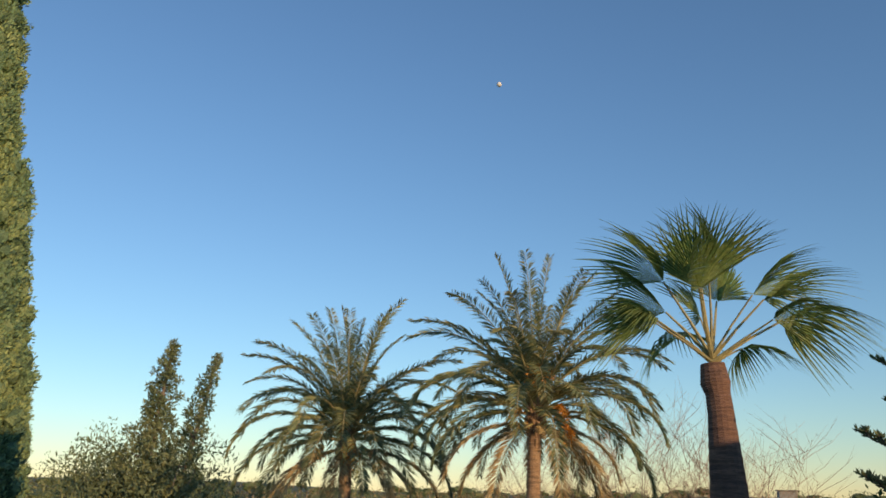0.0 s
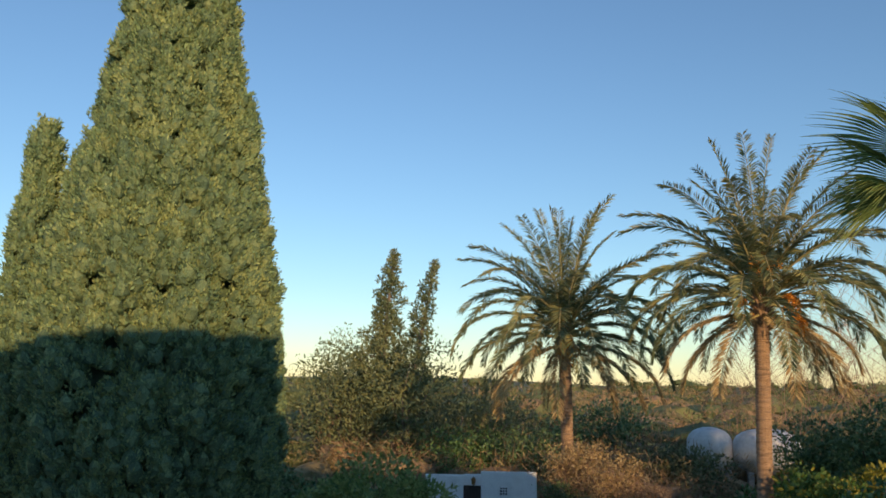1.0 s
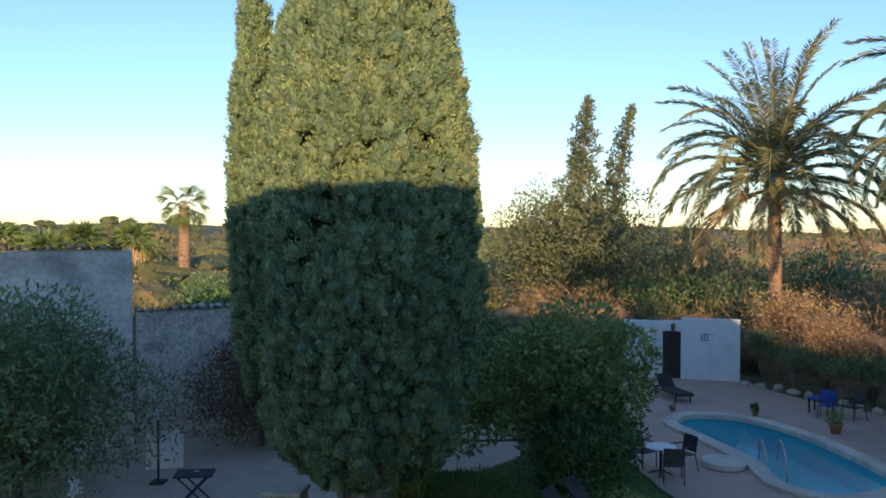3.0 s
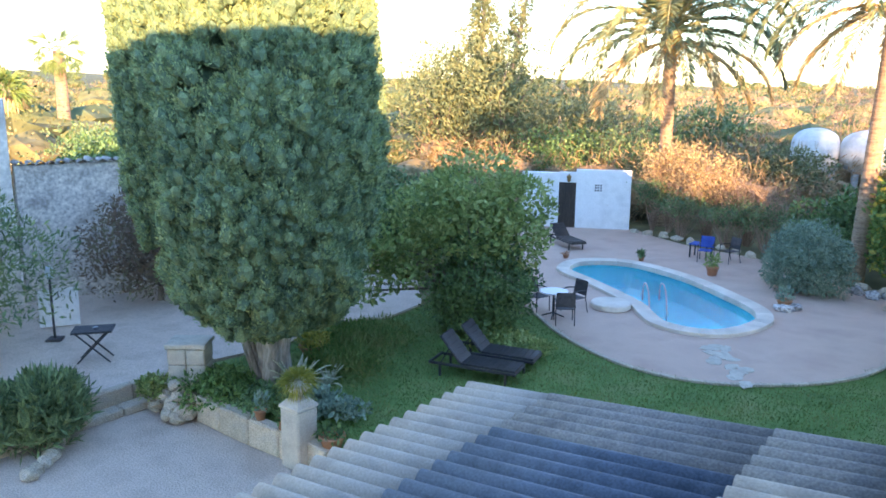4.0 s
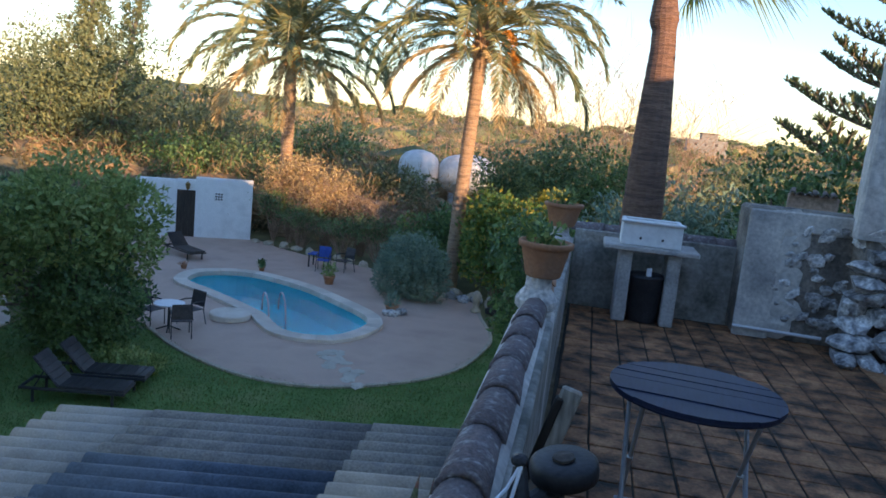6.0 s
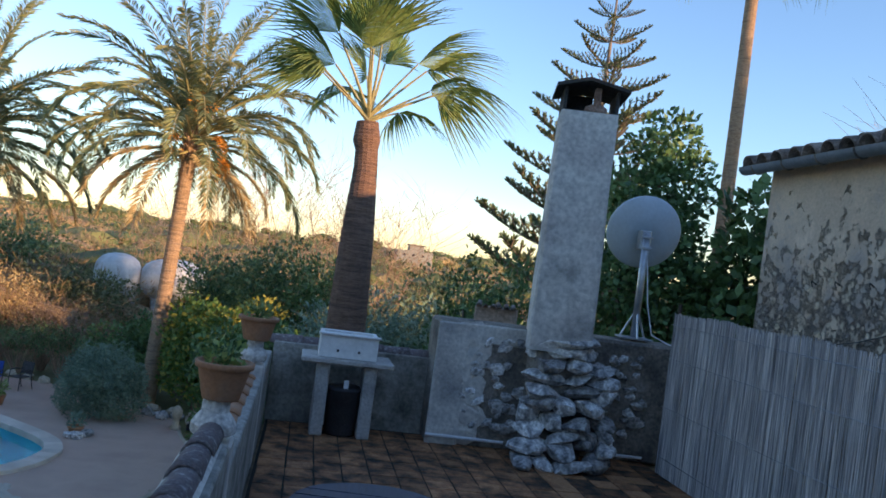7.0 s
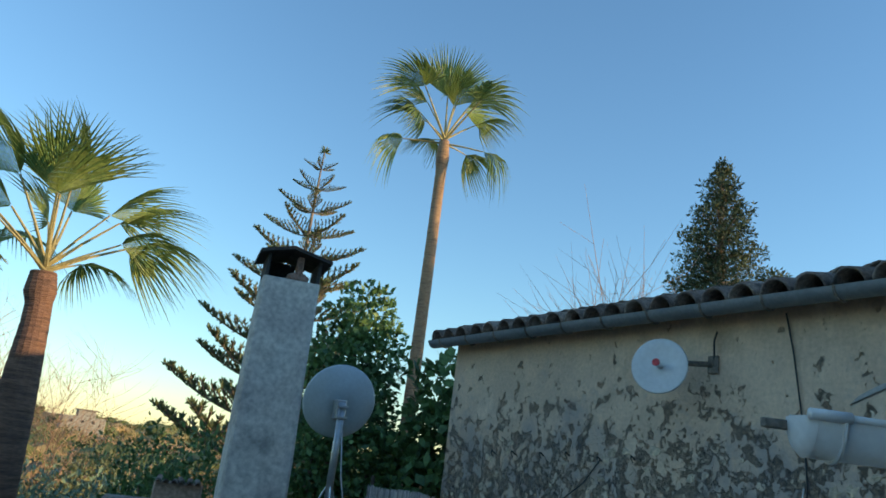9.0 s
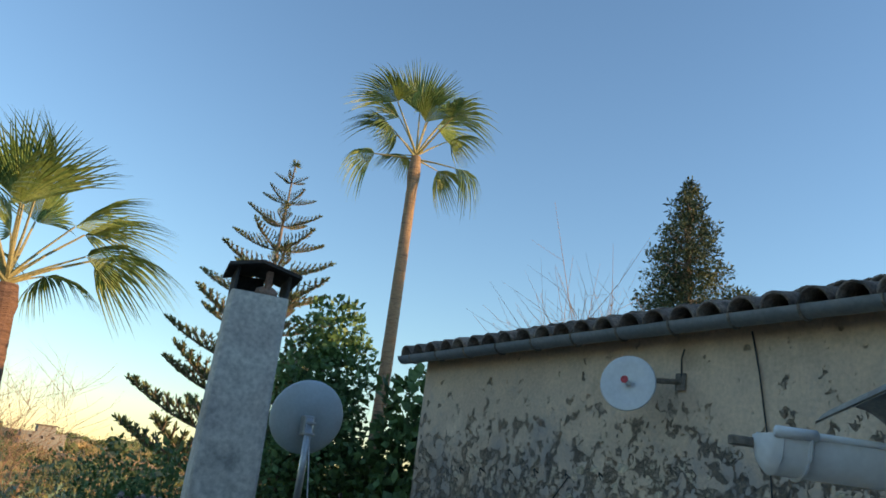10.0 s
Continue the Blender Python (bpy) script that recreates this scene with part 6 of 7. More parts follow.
# ---- countryside ----
def countryside(name, label, count, seed, leaf, rmin, rmax, size, per, az0=-84, az1=64, hmin=1.4, hmax=4.4, aspect=0.5, core=0.56):
    g = np.random.default_rng(seed)
    blobs = []
    for k in range(count):
        a, q = radians(g.uniform(az0, az1)), g.random()
        r = rmin * (rmax / rmin) ** q
        x, y = r * math.sin(a), r * math.cos(a)
        if r < 46 and -13.5 < math.degrees(a) < -7:  # cleared ground before the storage tanks
            continue
        h = g.uniform(hmin, hmax) * (1 + r / 260)
        g0 = land_height(math.hypot(x + 8, y - 14), math.atan2(y - 14, x + 8))
        w = h * g.uniform(0.7, 1.3)
        blobs.append(((x, y, g0 + h * 0.45), (w, w, h * 0.55)))
        blobs.append(((x + w * 0.7, y + g.uniform(-1, 1), g0 + h * 0.35), (w * 0.7, w * 0.7, h * 0.4)))
    bm = bmesh.new()
    bmesh.ops.create_icosphere(bm, subdivisions=2, radius=1.0)
    ball = np.array([v.co for v in bm.verts])
    tri = np.array([[v.index for v in f.verts] for f in bm.faces])
    bm.free()
    P, S = [], []
    for b in blobs:
        d = math.hypot(b[0][0], b[0][1])
        P.append(cloud([b], per, size * (0.5 + d / 110), aspect, 0.3, 0.25 if core > 0.5 else 0.9))
        k = core * (1 + 0.22 * np.sin(ball @ g.normal(size=(3, 1)) * 6 + g.random() * 6) + 0.15 * np.sin(ball @ g.normal(size=(3, 1)) * 11))
        S.append((np.array(b[0]) + ball * k * np.array(b[1]))[tri].reshape(-1, 3))
    ob = part(name, np_mesh(name, np.concatenate(S), 3), M[leaf])
    tagged(part("leaf_fringe", np_mesh("leaf_fringe", np.concatenate(P), 4), M[leaf], ob), kind="stuff")
    return tagged(ob, label, "woodland", "", "stuff")


countryside("far_scrub", "olive and dry scrub across the fields, sunlit", 240, 5, "scrub", 44, 420, 0.25, 200)
countryside("far_bushes", "dry reddish winter bushes beyond the garden", 200, 6, "thicket", 46, 260, 0.5, 220, -30, 40, aspect=0.16, core=0.42)
countryside("far_woods", "dark evergreen woods across the plain", 420, 7, "woods", 52, 420, 0.26, 150, hmin=2.0, hmax=4.6)
countryside("far_treeline", "distant belt of evergreen trees along the hills", 300, 17, "woods", 420, 1300, 0.2, 60, hmin=1.6, hmax=3.4)
countryside("near_thicket", "brown winter thicket just outside the garden", 120, 8, "thicket", 37, 70, 0.7, 520, -40, 20, 1.8, 3.6, 0.06, 0.36)
countryside("far_copses", "golden sunlit trees on the plain", 120, 9, "scrub", 60, 500, 0.28, 170, -84, -45, 1.5, 3.8)


def edge_trees():
    """Evergreen trees and tall bushes in a loose belt outside the garden."""
    for k, (x, y, w, h, lf, size, n, lb) in enumerate((
            (-20.5, 37.5, 6.0, 4.6, "leafdark", 0.2, 6000, "dark evergreen bush behind the whitewashed wall"),
            (-17.0, 36.5, 5.0, 4.2, "leafdark2", 0.2, 5000, "dark evergreen bush behind the whitewashed wall"),
            (-24.5, 45.0, 8.0, 6.2, "leafolive", 0.25, 6000, "olive tree beyond the garden, sunlit on one side"),
            (-17.5, 47.0, 8.0, 5.6, "leafdark2", 0.25, 6000, "round evergreen tree in the fields"),
            (-10.5, 40.0, 5.5, 3.6, "leafolive", 0.2, 5000, "olive bush beyond the garden, golden in the sun"),
            (-3.4, 35.5, 4.2, 5.2, "leafdark2", 0.19, 7000, "leafy evergreen bush beside the storage tanks"),
            (-1.2, 33.5, 4.4, 6.4, "leafdark2", 0.19, 8000, "tall leafy evergreen bush outside the garden"),
            (0.9, 32.0, 3.6, 5.6, "leafdark", 0.18, 6000, "dark leafy bush outside the garden"),
            (5.6, 31.0, 5.0, 6.2, "leafdark2", 0.2, 6000, "dark rounded evergreen beyond the terrace"),
            (2.6, 27.5, 4.0, 4.6, "leafolive", 0.17, 6000, "dry olive-grey bush with golden tips"),
            (-38.0, 29.0, 6.0, 3.8, "leafdark2", 0.25, 5000, "low dark bush beyond the garden wall"),
            (-44.0, 24.0, 7.0, 4.0, "leafdark2", 0.25, 5000, "low dark bush beyond the garden wall"),
            (-36.0, 20.0, 6.0, 3.9, "leafdark", 0.25, 5000, "low dark bush beyond the garden wall"))):
        leafy("evergreen_tree", lb, "tree", (x, y, -0.02), bushy(w, h, 20, 100 + k, 0.15), n, size, lf, (0.14, 1.0), aspect=0.45, group="garden edge trees")


edge_trees()


def skirted_palm(at, h, seed, label):
    """A fan palm whose dead leaves hang in a thick skirt round the trunk."""
    t = thing("skirted_palm", label, "palm tree", at, 0, "far palms")
    g = np.random.default_rng(seed)
    part("trunk", Shape().tube([(0, 0, -0.1), (0, 0, h)], [0.45, 0.35], 8), M["palmbark"], t)
    n = 900
    a, z = g.random(n) * 6.283, h * (0.35 + 0.62 * g.random(n))
    r = 0.5 + 0.75 * np.sin((z / h - 0.3) * 2.2)
    out = np.stack([np.cos(a), np.sin(a), np.zeros(n)], 1)
    part("leaf_skirt", np_mesh("leaf_skirt", leaf_faces(out * r[:, None] + np.stack([0 * z, 0 * z, z], 1), unit(out * 0.3 + np.array([0, 0, -1.0])), g.uniform(0.6, 1.3, n), 0.16), 4), M["dry"], t, "hanging dead leaves")
    m = 26
    P, W = [], []
    for k in range(m):
        b, e = k * 2.4, 1.25 - 1.7 * k / m
        d = np.array([math.cos(b) * math.cos(e), math.sin(b) * math.cos(e), math.sin(e)])
        hub = np.array([0, 0, h]) + d * 0.9
        for _ in range(22):
            P.append(hub), W.append(d * 0.9 + g.normal(size=3) * 0.42)
    part("crown", np_mesh("crown", leaf_faces(np.array(P), unit(np.array(W)), g.uniform(0.8, 1.5, len(P)), 0.13, 0.25), 4), M["fan"], t)
    return t


grove = skirted_palm((-57.0, 20.5, -0.02), 5.4, 3, "fan palm in a far sunlit grove, skirted with dead leaves")
for k in range(13):
    copy_thing(grove, pose(-58 - 3.0 * (k % 3) + 0.8 * math.sin(k * 5), 24.5 - 2.1 * k, -0.02 - 0.25 * (k % 4), 0, 0, k * 70))


# ---- sky and distance ----
moon = part("moon", Shape().blob((0, 0, 0), (6.3, 6.3, 6.3), 3, 0.0), M["moon"], None, "", True)
moon.matrix_world = Matrix.Translation((-0.1706 * 2000, 0.852 * 2000, 0.495 * 2000 + 6))
tagged(moon, "small pale daytime moon in the clear sky", "moon")


def gas_tanks():
    for k, (x, y, lx) in enumerate(((-9.85, 44.4, 1.2), (-7.0, 44.9, 1.75))):
        t = thing("storage_tank", "white rounded storage tank on low feet, streaked with dirt", "tank", (x, y, -0.02), 12, "storage tanks")
        pr = []
        for i in range(13):
            a = math.pi * i / 12
            pr.append((1.2 * math.sin(a) ** 0.62, -lx * math.cos(a)))
        pr = [(max(r, 0.01), h) for r, h in pr]
        part("shell", Shape().lathe(pr, 28, m=Matrix.Translation((0, 0, 2.95)) @ Matrix.Rotation(radians(90), 4, "Y")), M["tank"], t, smooth=True)
        for q in (-0.9, 0.9):
            part("foot", Shape().box((q, 0, 0.95), (0.3, 1.8, 1.9), None, 0.03), M["concrete"], t)


gas_tanks()


def far_house():
    t = thing("far_house", "flat-roofed grey house on the far hill", "house", (34.0, 258, -0.6))
    part("wall", Shape().box((0, 0, 4.2), (12, 8, 8.4), None, 0.1), M["mossrender"], t)
    part("wall", Shape().box((0.6, 0, 9.3), (5.0, 5, 1.9), None, 0.1), M["mossrender"], t)
    part("roof", Shape().box((0.6, 0, 10.4), (5.8, 5.8, 0.3), None, 0.05), M["rooftile"], t)
    for x in (-3.5, -0.5, 2.6):
        w = part("window", Shape().box((x, -4.02, 7.0), (1.2, 0.12, 1.2), None, 0.03), M["concrete"], t)
        part("pane", Shape().box((x, -4.1, 7.0), (0.9, 0.06, 0.9)), M["blackpl"], w)


far_house()


M["palewall"] = mat("pale_wall", [(0.504, 0.468, 0.42), (0.72, 0.672, 0.6), (0.6, 0.552, 0.492), (0.36, 0.336, 0.312)], 0.7, 9, 0.95, 0.6, fine_amt=0.2)


def tiled_wall(name, label, a, b, z0, top, material, pitch, thick=0.35, tile="rooftile"):
    a, b = Vector(a), Vector(b)
    L = (b - a).length
    t = thing(name, label, "wall", (a.x, a.y, 0), math.degrees(math.atan2(b.y - a.y, b.x - a.x)), kind="structure")
    part("wall_body", Shape().box((L / 2, 0, (z0 + top) / 2), (L, thick, top - z0), None, 0.02), M[material], t)
    vs, fs = half_tile(thick + 0.26, pitch * 0.42, pitch * 0.36, 0.016, 6)
    me = Shape().add(vs, fs).mesh("coping_tile", True)
    me.materials.append(M[tile])
    rr = random.Random(int(L * 10))
    for k in range(int(L / pitch)):
        part("coping_tile", me, None, t, at=pose((k + 0.5) * pitch, -(thick + 0.26) / 2, top + 0.0, rr.uniform(-6, 6), rr.uniform(-5, 5), rr.uniform(-5, 5)))
    return t


tiled_wall("wall_west_tall", "tall old rendered wall with a tiled top beside the garden", (-25.5, 0.0), (-22.1, 9.25), 0.0, 5.62, "palewall", 0.26, 0.5)
tiled_wall("wall_west", "lower rubble garden wall topped with clay tiles", (-22.05, 9.3), (-19.6, 18.5), 0.0, 3.85, "plasterlight", 0.26, 0.4, "captilelight")
tiled_wall("wall_far", "sunlit field wall with tile coping beyond the garden", (-3.6, 45.9), (2.2, 46.2), 0.0, 2.4, "sandstone", 0.4, 0.4)
tiled_wall("wall_outbuilding", "small pinkish outbuilding wall with a tiled edge", (2.66, 11.0), (3.26, 10.85), 0.0, 5.52, "pinkplaster", 0.1, 0.3)


# ---- courtyard edge and planting ----
def planter_wall():
    t = thing("planter_wall", "low retaining wall of pale sandstone blocks", "wall", kind="structure")
    pts = [(-12.55, 8.32), (-11.75, 8.28), (-10.9, 8.27), (-10.1, 8.3), (-9.65, 8.32)]
    for (x0, y0), (x1, y1) in zip(pts, pts[1:]):
        L = math.hypot(x1 - x0, y1 - y0)
        part("block", Shape().box((0, 0, 0), (L * 0.985, 0.24, 0.54), None, 0.03), M["sandstone"], t, at=pose((x0 + x1) / 2, (y0 + y1) / 2, -0.18, 0, 0, math.degrees(math.atan2(y1 - y0, x1 - x0))))
    for k in range(11):
        x = -9.3 + k * 0.8
        part("block", Shape().box((0, 0, 0), (0.79, 0.2, 0.5), None, 0.02), M["sandstone"], t, at=pose(x, 8.3 - (x + 8.6) * 0.125 if x > -8.6 else 8.33, -0.2, 0, 0, -7))
    for k in range(9):
        part("block", Shape().box((0, 0, 0), (0.2, 0.86, 0.5), None, 0.03), M["sandstone"], t, at=pose(-14.28, 8.3 - k * 0.88, -0.21))
    for k in range(5):
        part("step", Shape().box((0, 0, 0), (0.34, 0.9, 0.16), None, 0.02), M["sandstone"], t, at=pose(-14.02, 7.9 - k * 0.92, -0.37))
    rr = random.Random(4)
    for k in range(34):
        a = rr.uniform(0, 6.28)
        q = rr.random() ** 0.6
        r = rr.uniform(0.08, 0.17)
        x, y = -13.15 + math.cos(a) * 0.62 * q, 8.2 + math.sin(a) * 0.42 * q
        part("rock", Shape().blob((0, 0, 0), (r * 1.2, r, r * 0.8), 2, 0.45, 1.8, k), M["sandstone"], t, at=pose(x, y, -0.38 + 0.5 * (1 - q) + rr.uniform(0, 0.06), rr.uniform(-20, 20), rr.uniform(-20, 20), rr.uniform(0, 180)))


planter_wall()
rr_b = random.Random(77)
for k in range(11):
    st = part("boulder", Shape().blob((0, 0, 0), (rr_b.uniform(0.13, 0.22), rr_b.uniform(0.11, 0.17), rr_b.uniform(0.09, 0.14)), 2, 0.45, 1.8, k + 130), M["sandstone"])
    tagged(st, "rounded boulder edging the courtyard planting", "boulder", "courtyard boulders")
    st.matrix_world = pose(-12.75 - 0.12 * k, 5.05 + 0.21 * k + rr_b.uniform(-0.05, 0.05) - 0.012 * k * k, YARD_Z + 0.07, 0, 0, k * 50)


def plinth():
    t = thing("stone_plinth", "pale carved stone plinth of stacked blocks", "plinth", (-13.42, 8.72, 0.0), 38)
    for k in range(2):
        for j in range(2):
            part("block", Shape().box((-0.19 + 0.385 * j, 0, 0.3 + 0.33 * k), (0.37, 0.6, 0.32), None, 0.02), M["palestone"], t)
    part("block", Shape().box((0, 0, 0.07), (0.92, 0.74, 0.15), None, 0.03), M["palestone"], t)
    part("block", Shape().box((0, 0, 0.86), (0.84, 0.68, 0.1), None, 0.02), M["palestone"], t)


M["palestone"] = mat("pale_stone", [(0.42, 0.37, 0.30), (0.55, 0.49, 0.40), (0.47, 0.41, 0.33)], 3, 40, 0.9, 0.4, rand=0.1, fine_amt=0.15)
plinth()


def urn_pillar():
    t = thing("gate_pillar", "square pale stone pillar", "pillar", (-9.62, 8.27, YARD_Z))
    part("shaft", Shape().box((0, 0, 0.55), (0.46, 0.46, 1.1), None, 0.03), M["palestone"], t)
    part("capstone", Shape().lathe([(0.34, 0), (0.33, 0.04), (0.2, 0.14), (0.0, 0.16)], 4, (0, 0, 1.1), m=Matrix.Rotation(radians(45), 4, "Z")), M["palestone"], t)
    u = thing("urn_planter", "stone urn with a mop of yellow-green grass on the pillar", "urn", (-9.62, 8.27, YARD_Z + 1.24))
    part("urn", Shape().lathe([(0.1, 0), (0.09, 0.03), (0.06, 0.06), (0.1, 0.1), (0.2, 0.18), (0.235, 0.26), (0.2, 0.26), (0.0, 0.24)], 20), M["palestone"], u, smooth=True)
    n = 900
    d = unit(rng.normal(size=(n, 3)) + np.array([0, 0, 0.4]))
    part("grass_tuft", np_mesh("grass_tuft", leaf_faces(np.array([0, 0, 0.3]) + d * np.array([0.16, 0.16, 0.1]), unit(d + np.array([0, 0, 0.1])), rng.uniform(0.16, 0.3, n), 0.014, 0.35), 4), M["leafyellow"], u)


urn_pillar()


def rosette(name, label, at, n, length, width, leaf, seed, arch=0.5):
    """A plant of long arching blades."""
    rr = random.Random(seed)
    t = thing(name, label, "plant", at)
    for k in range(n):
        a = k * 2.4
        e = rr.uniform(0.35, 1.25)
        L = length * rr.uniform(0.7, 1.1)
        s = Shape()
        d = Vector((math.cos(a) * math.cos(e), math.sin(a) * math.cos(e), math.sin(e)))
        sd = Vector((-math.sin(a), math.cos(a), 0))
        pts = [d * L * q + Vector((0, 0, -1)) * arch * L * q ** 2.2 * math.cos(e) for q in (0, 0.3, 0.6, 0.85, 1.0)]
        ws = (0.7, 1.0, 0.85, 0.5, 0.05)
        vs = []
        for p, w in zip(pts, ws):
            vs += [p - sd * width * w * 0.5 + Vector((0, 0, 0.012)), p + Vector((0, 0, -0.012)), p + sd * width * w * 0.5 + Vector((0, 0, 0.012))]
        fs = []
        for i in range(4):
            fs += [(3 * i, 3 * i + 1, 3 * i + 4, 3 * i + 3), (3 * i + 1, 3 * i + 2, 3 * i + 5, 3 * i + 4)]
        part("leaf", s.add(vs, fs), M[leaf], t)
    return t


M["agave"] = mat("striped_agave", [(0.24, 0.31, 0.22), (0.42, 0.46, 0.33), (0.62, 0.62, 0.48)], 9, 30, 0.5, 0, island=True)
rosette("agave", "variegated agave with long arching pale-edged leaves", (-11.35, 9.75, 0.0), 38, 1.05, 0.10, "agave", 3, 0.55)
rosette("agave", "smaller blue agave beside the larger one", (-11.1, 10.4, 0.0), 22, 0.6, 0.07, "agave", 4, 0.5)
rosette("spiky_plant", "tuft of dark strap leaves by the path", (-13.35, 12.9, 0.0), 18, 0.6, 0.05, "leafdark", 5, 0.2)
leafy("shrub", "low green ground cover under the cypress", "shrub", (-12.6, 8.75, 0.0), bushy(1.7, 0.45, 9, 31, 0.0), 2600, 0.1, "leaf", (0.03, 0.1))
leafy("shrub", "low leafy ground cover behind the retaining wall", "shrub", (-11.2, 8.9, 0.0), bushy(1.9, 0.4, 9, 32, 0.0), 2600, 0.1, "leafdark", (0.03, 0.1))
leafy("shrub", "clump of leafy green plants by the lawn", "shrub", (-9.9, 9.3, 0.0), bushy(1.2, 0.5, 8, 33, 0.0), 1500, 0.12, "leafblue", (0.03, 0.1))
leafy("shrub", "small green plant on the rock heap", "shrub", (-13.6, 7.95, -0.2), bushy(0.7, 0.5, 7, 34, 0.0), 900, 0.1, "leaflight", (0.03, 0.1))
leafy("shrub", "dark leafy plant at the courtyard corner", "shrub", (-14.55, 6.3, 0.0), bushy(1.0, 0.6, 8, 35, 0.0), 1800, 0.16, "leafdark", (0.04, 0.1), aspect=0.3)
leafy("shrub", "low plants between the loungers and the bush", "shrub", (-9.3, 14.2, 0.0), bushy(2.0, 0.35, 9, 36, 0.0), 1800, 0.11, "leaflight", (0.03, 0.1))
leafy("shrub", "unmown tall grass and weeds along the path", "shrub", (-12.4, 12.9, 0.0), bushy(2.6, 0.4, 14, 37, 0.0), 4200, 0.17, "grass", (0.03, 0.1), aspect=0.12, up=1.2)
leafy("shrub", "tall weeds beside the lawn", "shrub", (-11.6, 11.4, 0.0), bushy(2.4, 0.4, 14, 38, 0.0), 4200, 0.17, "grass", (0.03, 0.1), aspect=0.12, up=1.2)


def ground_pot(at, d, h, leaf, label, pl=1.0, n=160, size=0.12):
    t = thing("flower_pot", label, "flower pot", at, 0, "garden pots")
    r = d / 2
    part("pot", Shape().lathe([(r * 0.65, 0), (r * 0.9, h * 0.78), (r, h * 0.82), (r * 1.02, h), (r * 0.88, h), (r * 0.84, h * 0.86), (0.0, h * 0.84)], 20), M["terracotta"], t, smooth=True)
    part("leaves", np_mesh("leaves", cloud([((0, 0, h + r * 0.5 * pl), (r * 1.1, r * 1.1, r * 0.8 * pl))], n, size, 0.4, 0.6, 0.6), 4), M[leaf], t)


ground_pot((-17.8, 17.55, 0.03), 0.5, 0.42, "leafblue", "red clay pot with a grey plant by the path")
ground_pot((-12.6, 11.35, 0.0), 0.66, 0.3, "leafyellow", "wide clay bowl with yellow succulents", 0.8, 400, 0.12)
ground_pot((-9.0, 8.45, 0.0), 0.46, 0.24, "leafdark", "round clay bowl beside the pillar", 0.4)
ground_pot((-10.7, 8.3, 0.09), 0.24, 0.2, "leafblue", "small clay pot with aloe on the wall", 1.6, 60, 0.16)
ground_pot((-10.05, 8.3, 0.09), 0.28, 0.18, "leafdark", "small clay pot on the wall end", 0.6)
ground_pot((-5.35, 22.35, 0.04), 0.42, 0.26, "leafblue", "clay pot with grey leaves at the pool edge", 1.3)
ground_pot((-8.3, 25.0, 0.04), 0.42, 0.3, "leaflight", "clay pot with a leafy plant behind the pool", 1.4)
ground_pot((-11.0, 25.5, 0.04), 0.22, 0.16, "leafdark", "little dark plant in a pot at the pool rim", 1.6)
ground_pot((-13.3, 24.2, 0.04), 0.24, 0.14, "terracotta", "small clay pot on the pool rim", 0.3, 20)


def lounger(at, rz, label, back=38, mat_name="blackpl"):
    t = thing("sun_lounger", label, "sun lounger", at, rz, "sun loungers")
    for y in (-0.31, 0.31):
        part("rail", Shape().box((0.0, y, 0.28), (1.95, 0.045, 0.06), None, 0.012), M[mat_name], t)
    for x in (-0.95, 0.95):
        part("end_rail", Shape().box((x, 0, 0.28), (0.05, 0.64, 0.06), None, 0.012), M[mat_name], t)
    for x in (-0.72, 0.75):
        for y in (-0.29, 0.29):
            part("leg", Shape().box((x, y, 0.13), (0.05, 0.05, 0.27), None, 0.008), M[mat_name], t)
    s = part("seat", Shape().box((0.36, 0, 0.325), (1.2, 0.6, 0.035), None, 0.012), M[mat_name], t)
    for k in range(9):
        part("slat", Shape().box((-0.18 + k * 0.135, 0, 0.35), (0.115, 0.6, 0.018), None, 0.005), M[mat_name], s)
    m = Matrix.Translation((-0.25, 0, 0.32)) @ Matrix.Rotation(radians(back), 4, "Y")
    b = part("backrest", Shape().box((-0.37, 0, 0.0), (0.74, 0.6, 0.035), m, 0.012), M[mat_name], t)
    for k in range(5):
        part("slat", Shape().box((-0.08 - k * 0.145, 0, 0.024), (0.125, 0.58, 0.018), m, 0.005), M[mat_name], b)
    for y in (-0.24, 0.24):
        part("prop", Shape().tube([m @ Vector((-0.42, y, 0)), (-0.72, y, 0.28)], 0.014, 6), M[mat_name], t)


LN = 14
lounger((-9.05, 12.72, 0.0), LN, "black plastic sun lounger with a raised back on the lawn", 50)
lounger((-9.15, 13.6, 0.0), LN, "black plastic sun lounger standing beside its twin", 50)
lounger((-14.35, 26.1, 0.04), -32, "dark wooden sun lounger by the white wall", 38, "darkwood")


def cafe_table():
    t = thing("cafe_table", "round white plastic garden table", "table", (-9.95, 17.5, 0.04))
    part("tabletop", Shape().lathe([(0.0, 0.68), (0.36, 0.685), (0.38, 0.7), (0.38, 0.715), (0.0, 0.72)], 32), M["whitepvc"], t)
    part("column", Shape().tube([(0, 0, 0.04), (0, 0, 0.68)], 0.03, 10), M["blackpl"], t)
    for k in range(4):
        a = k * math.pi / 2 + 0.4
        part("leg", Shape().tube([(0, 0, 0.12), (math.cos(a) * 0.3, math.sin(a) * 0.3, 0.015)], 0.018, 6), M["blackpl"], t)


cafe_table()


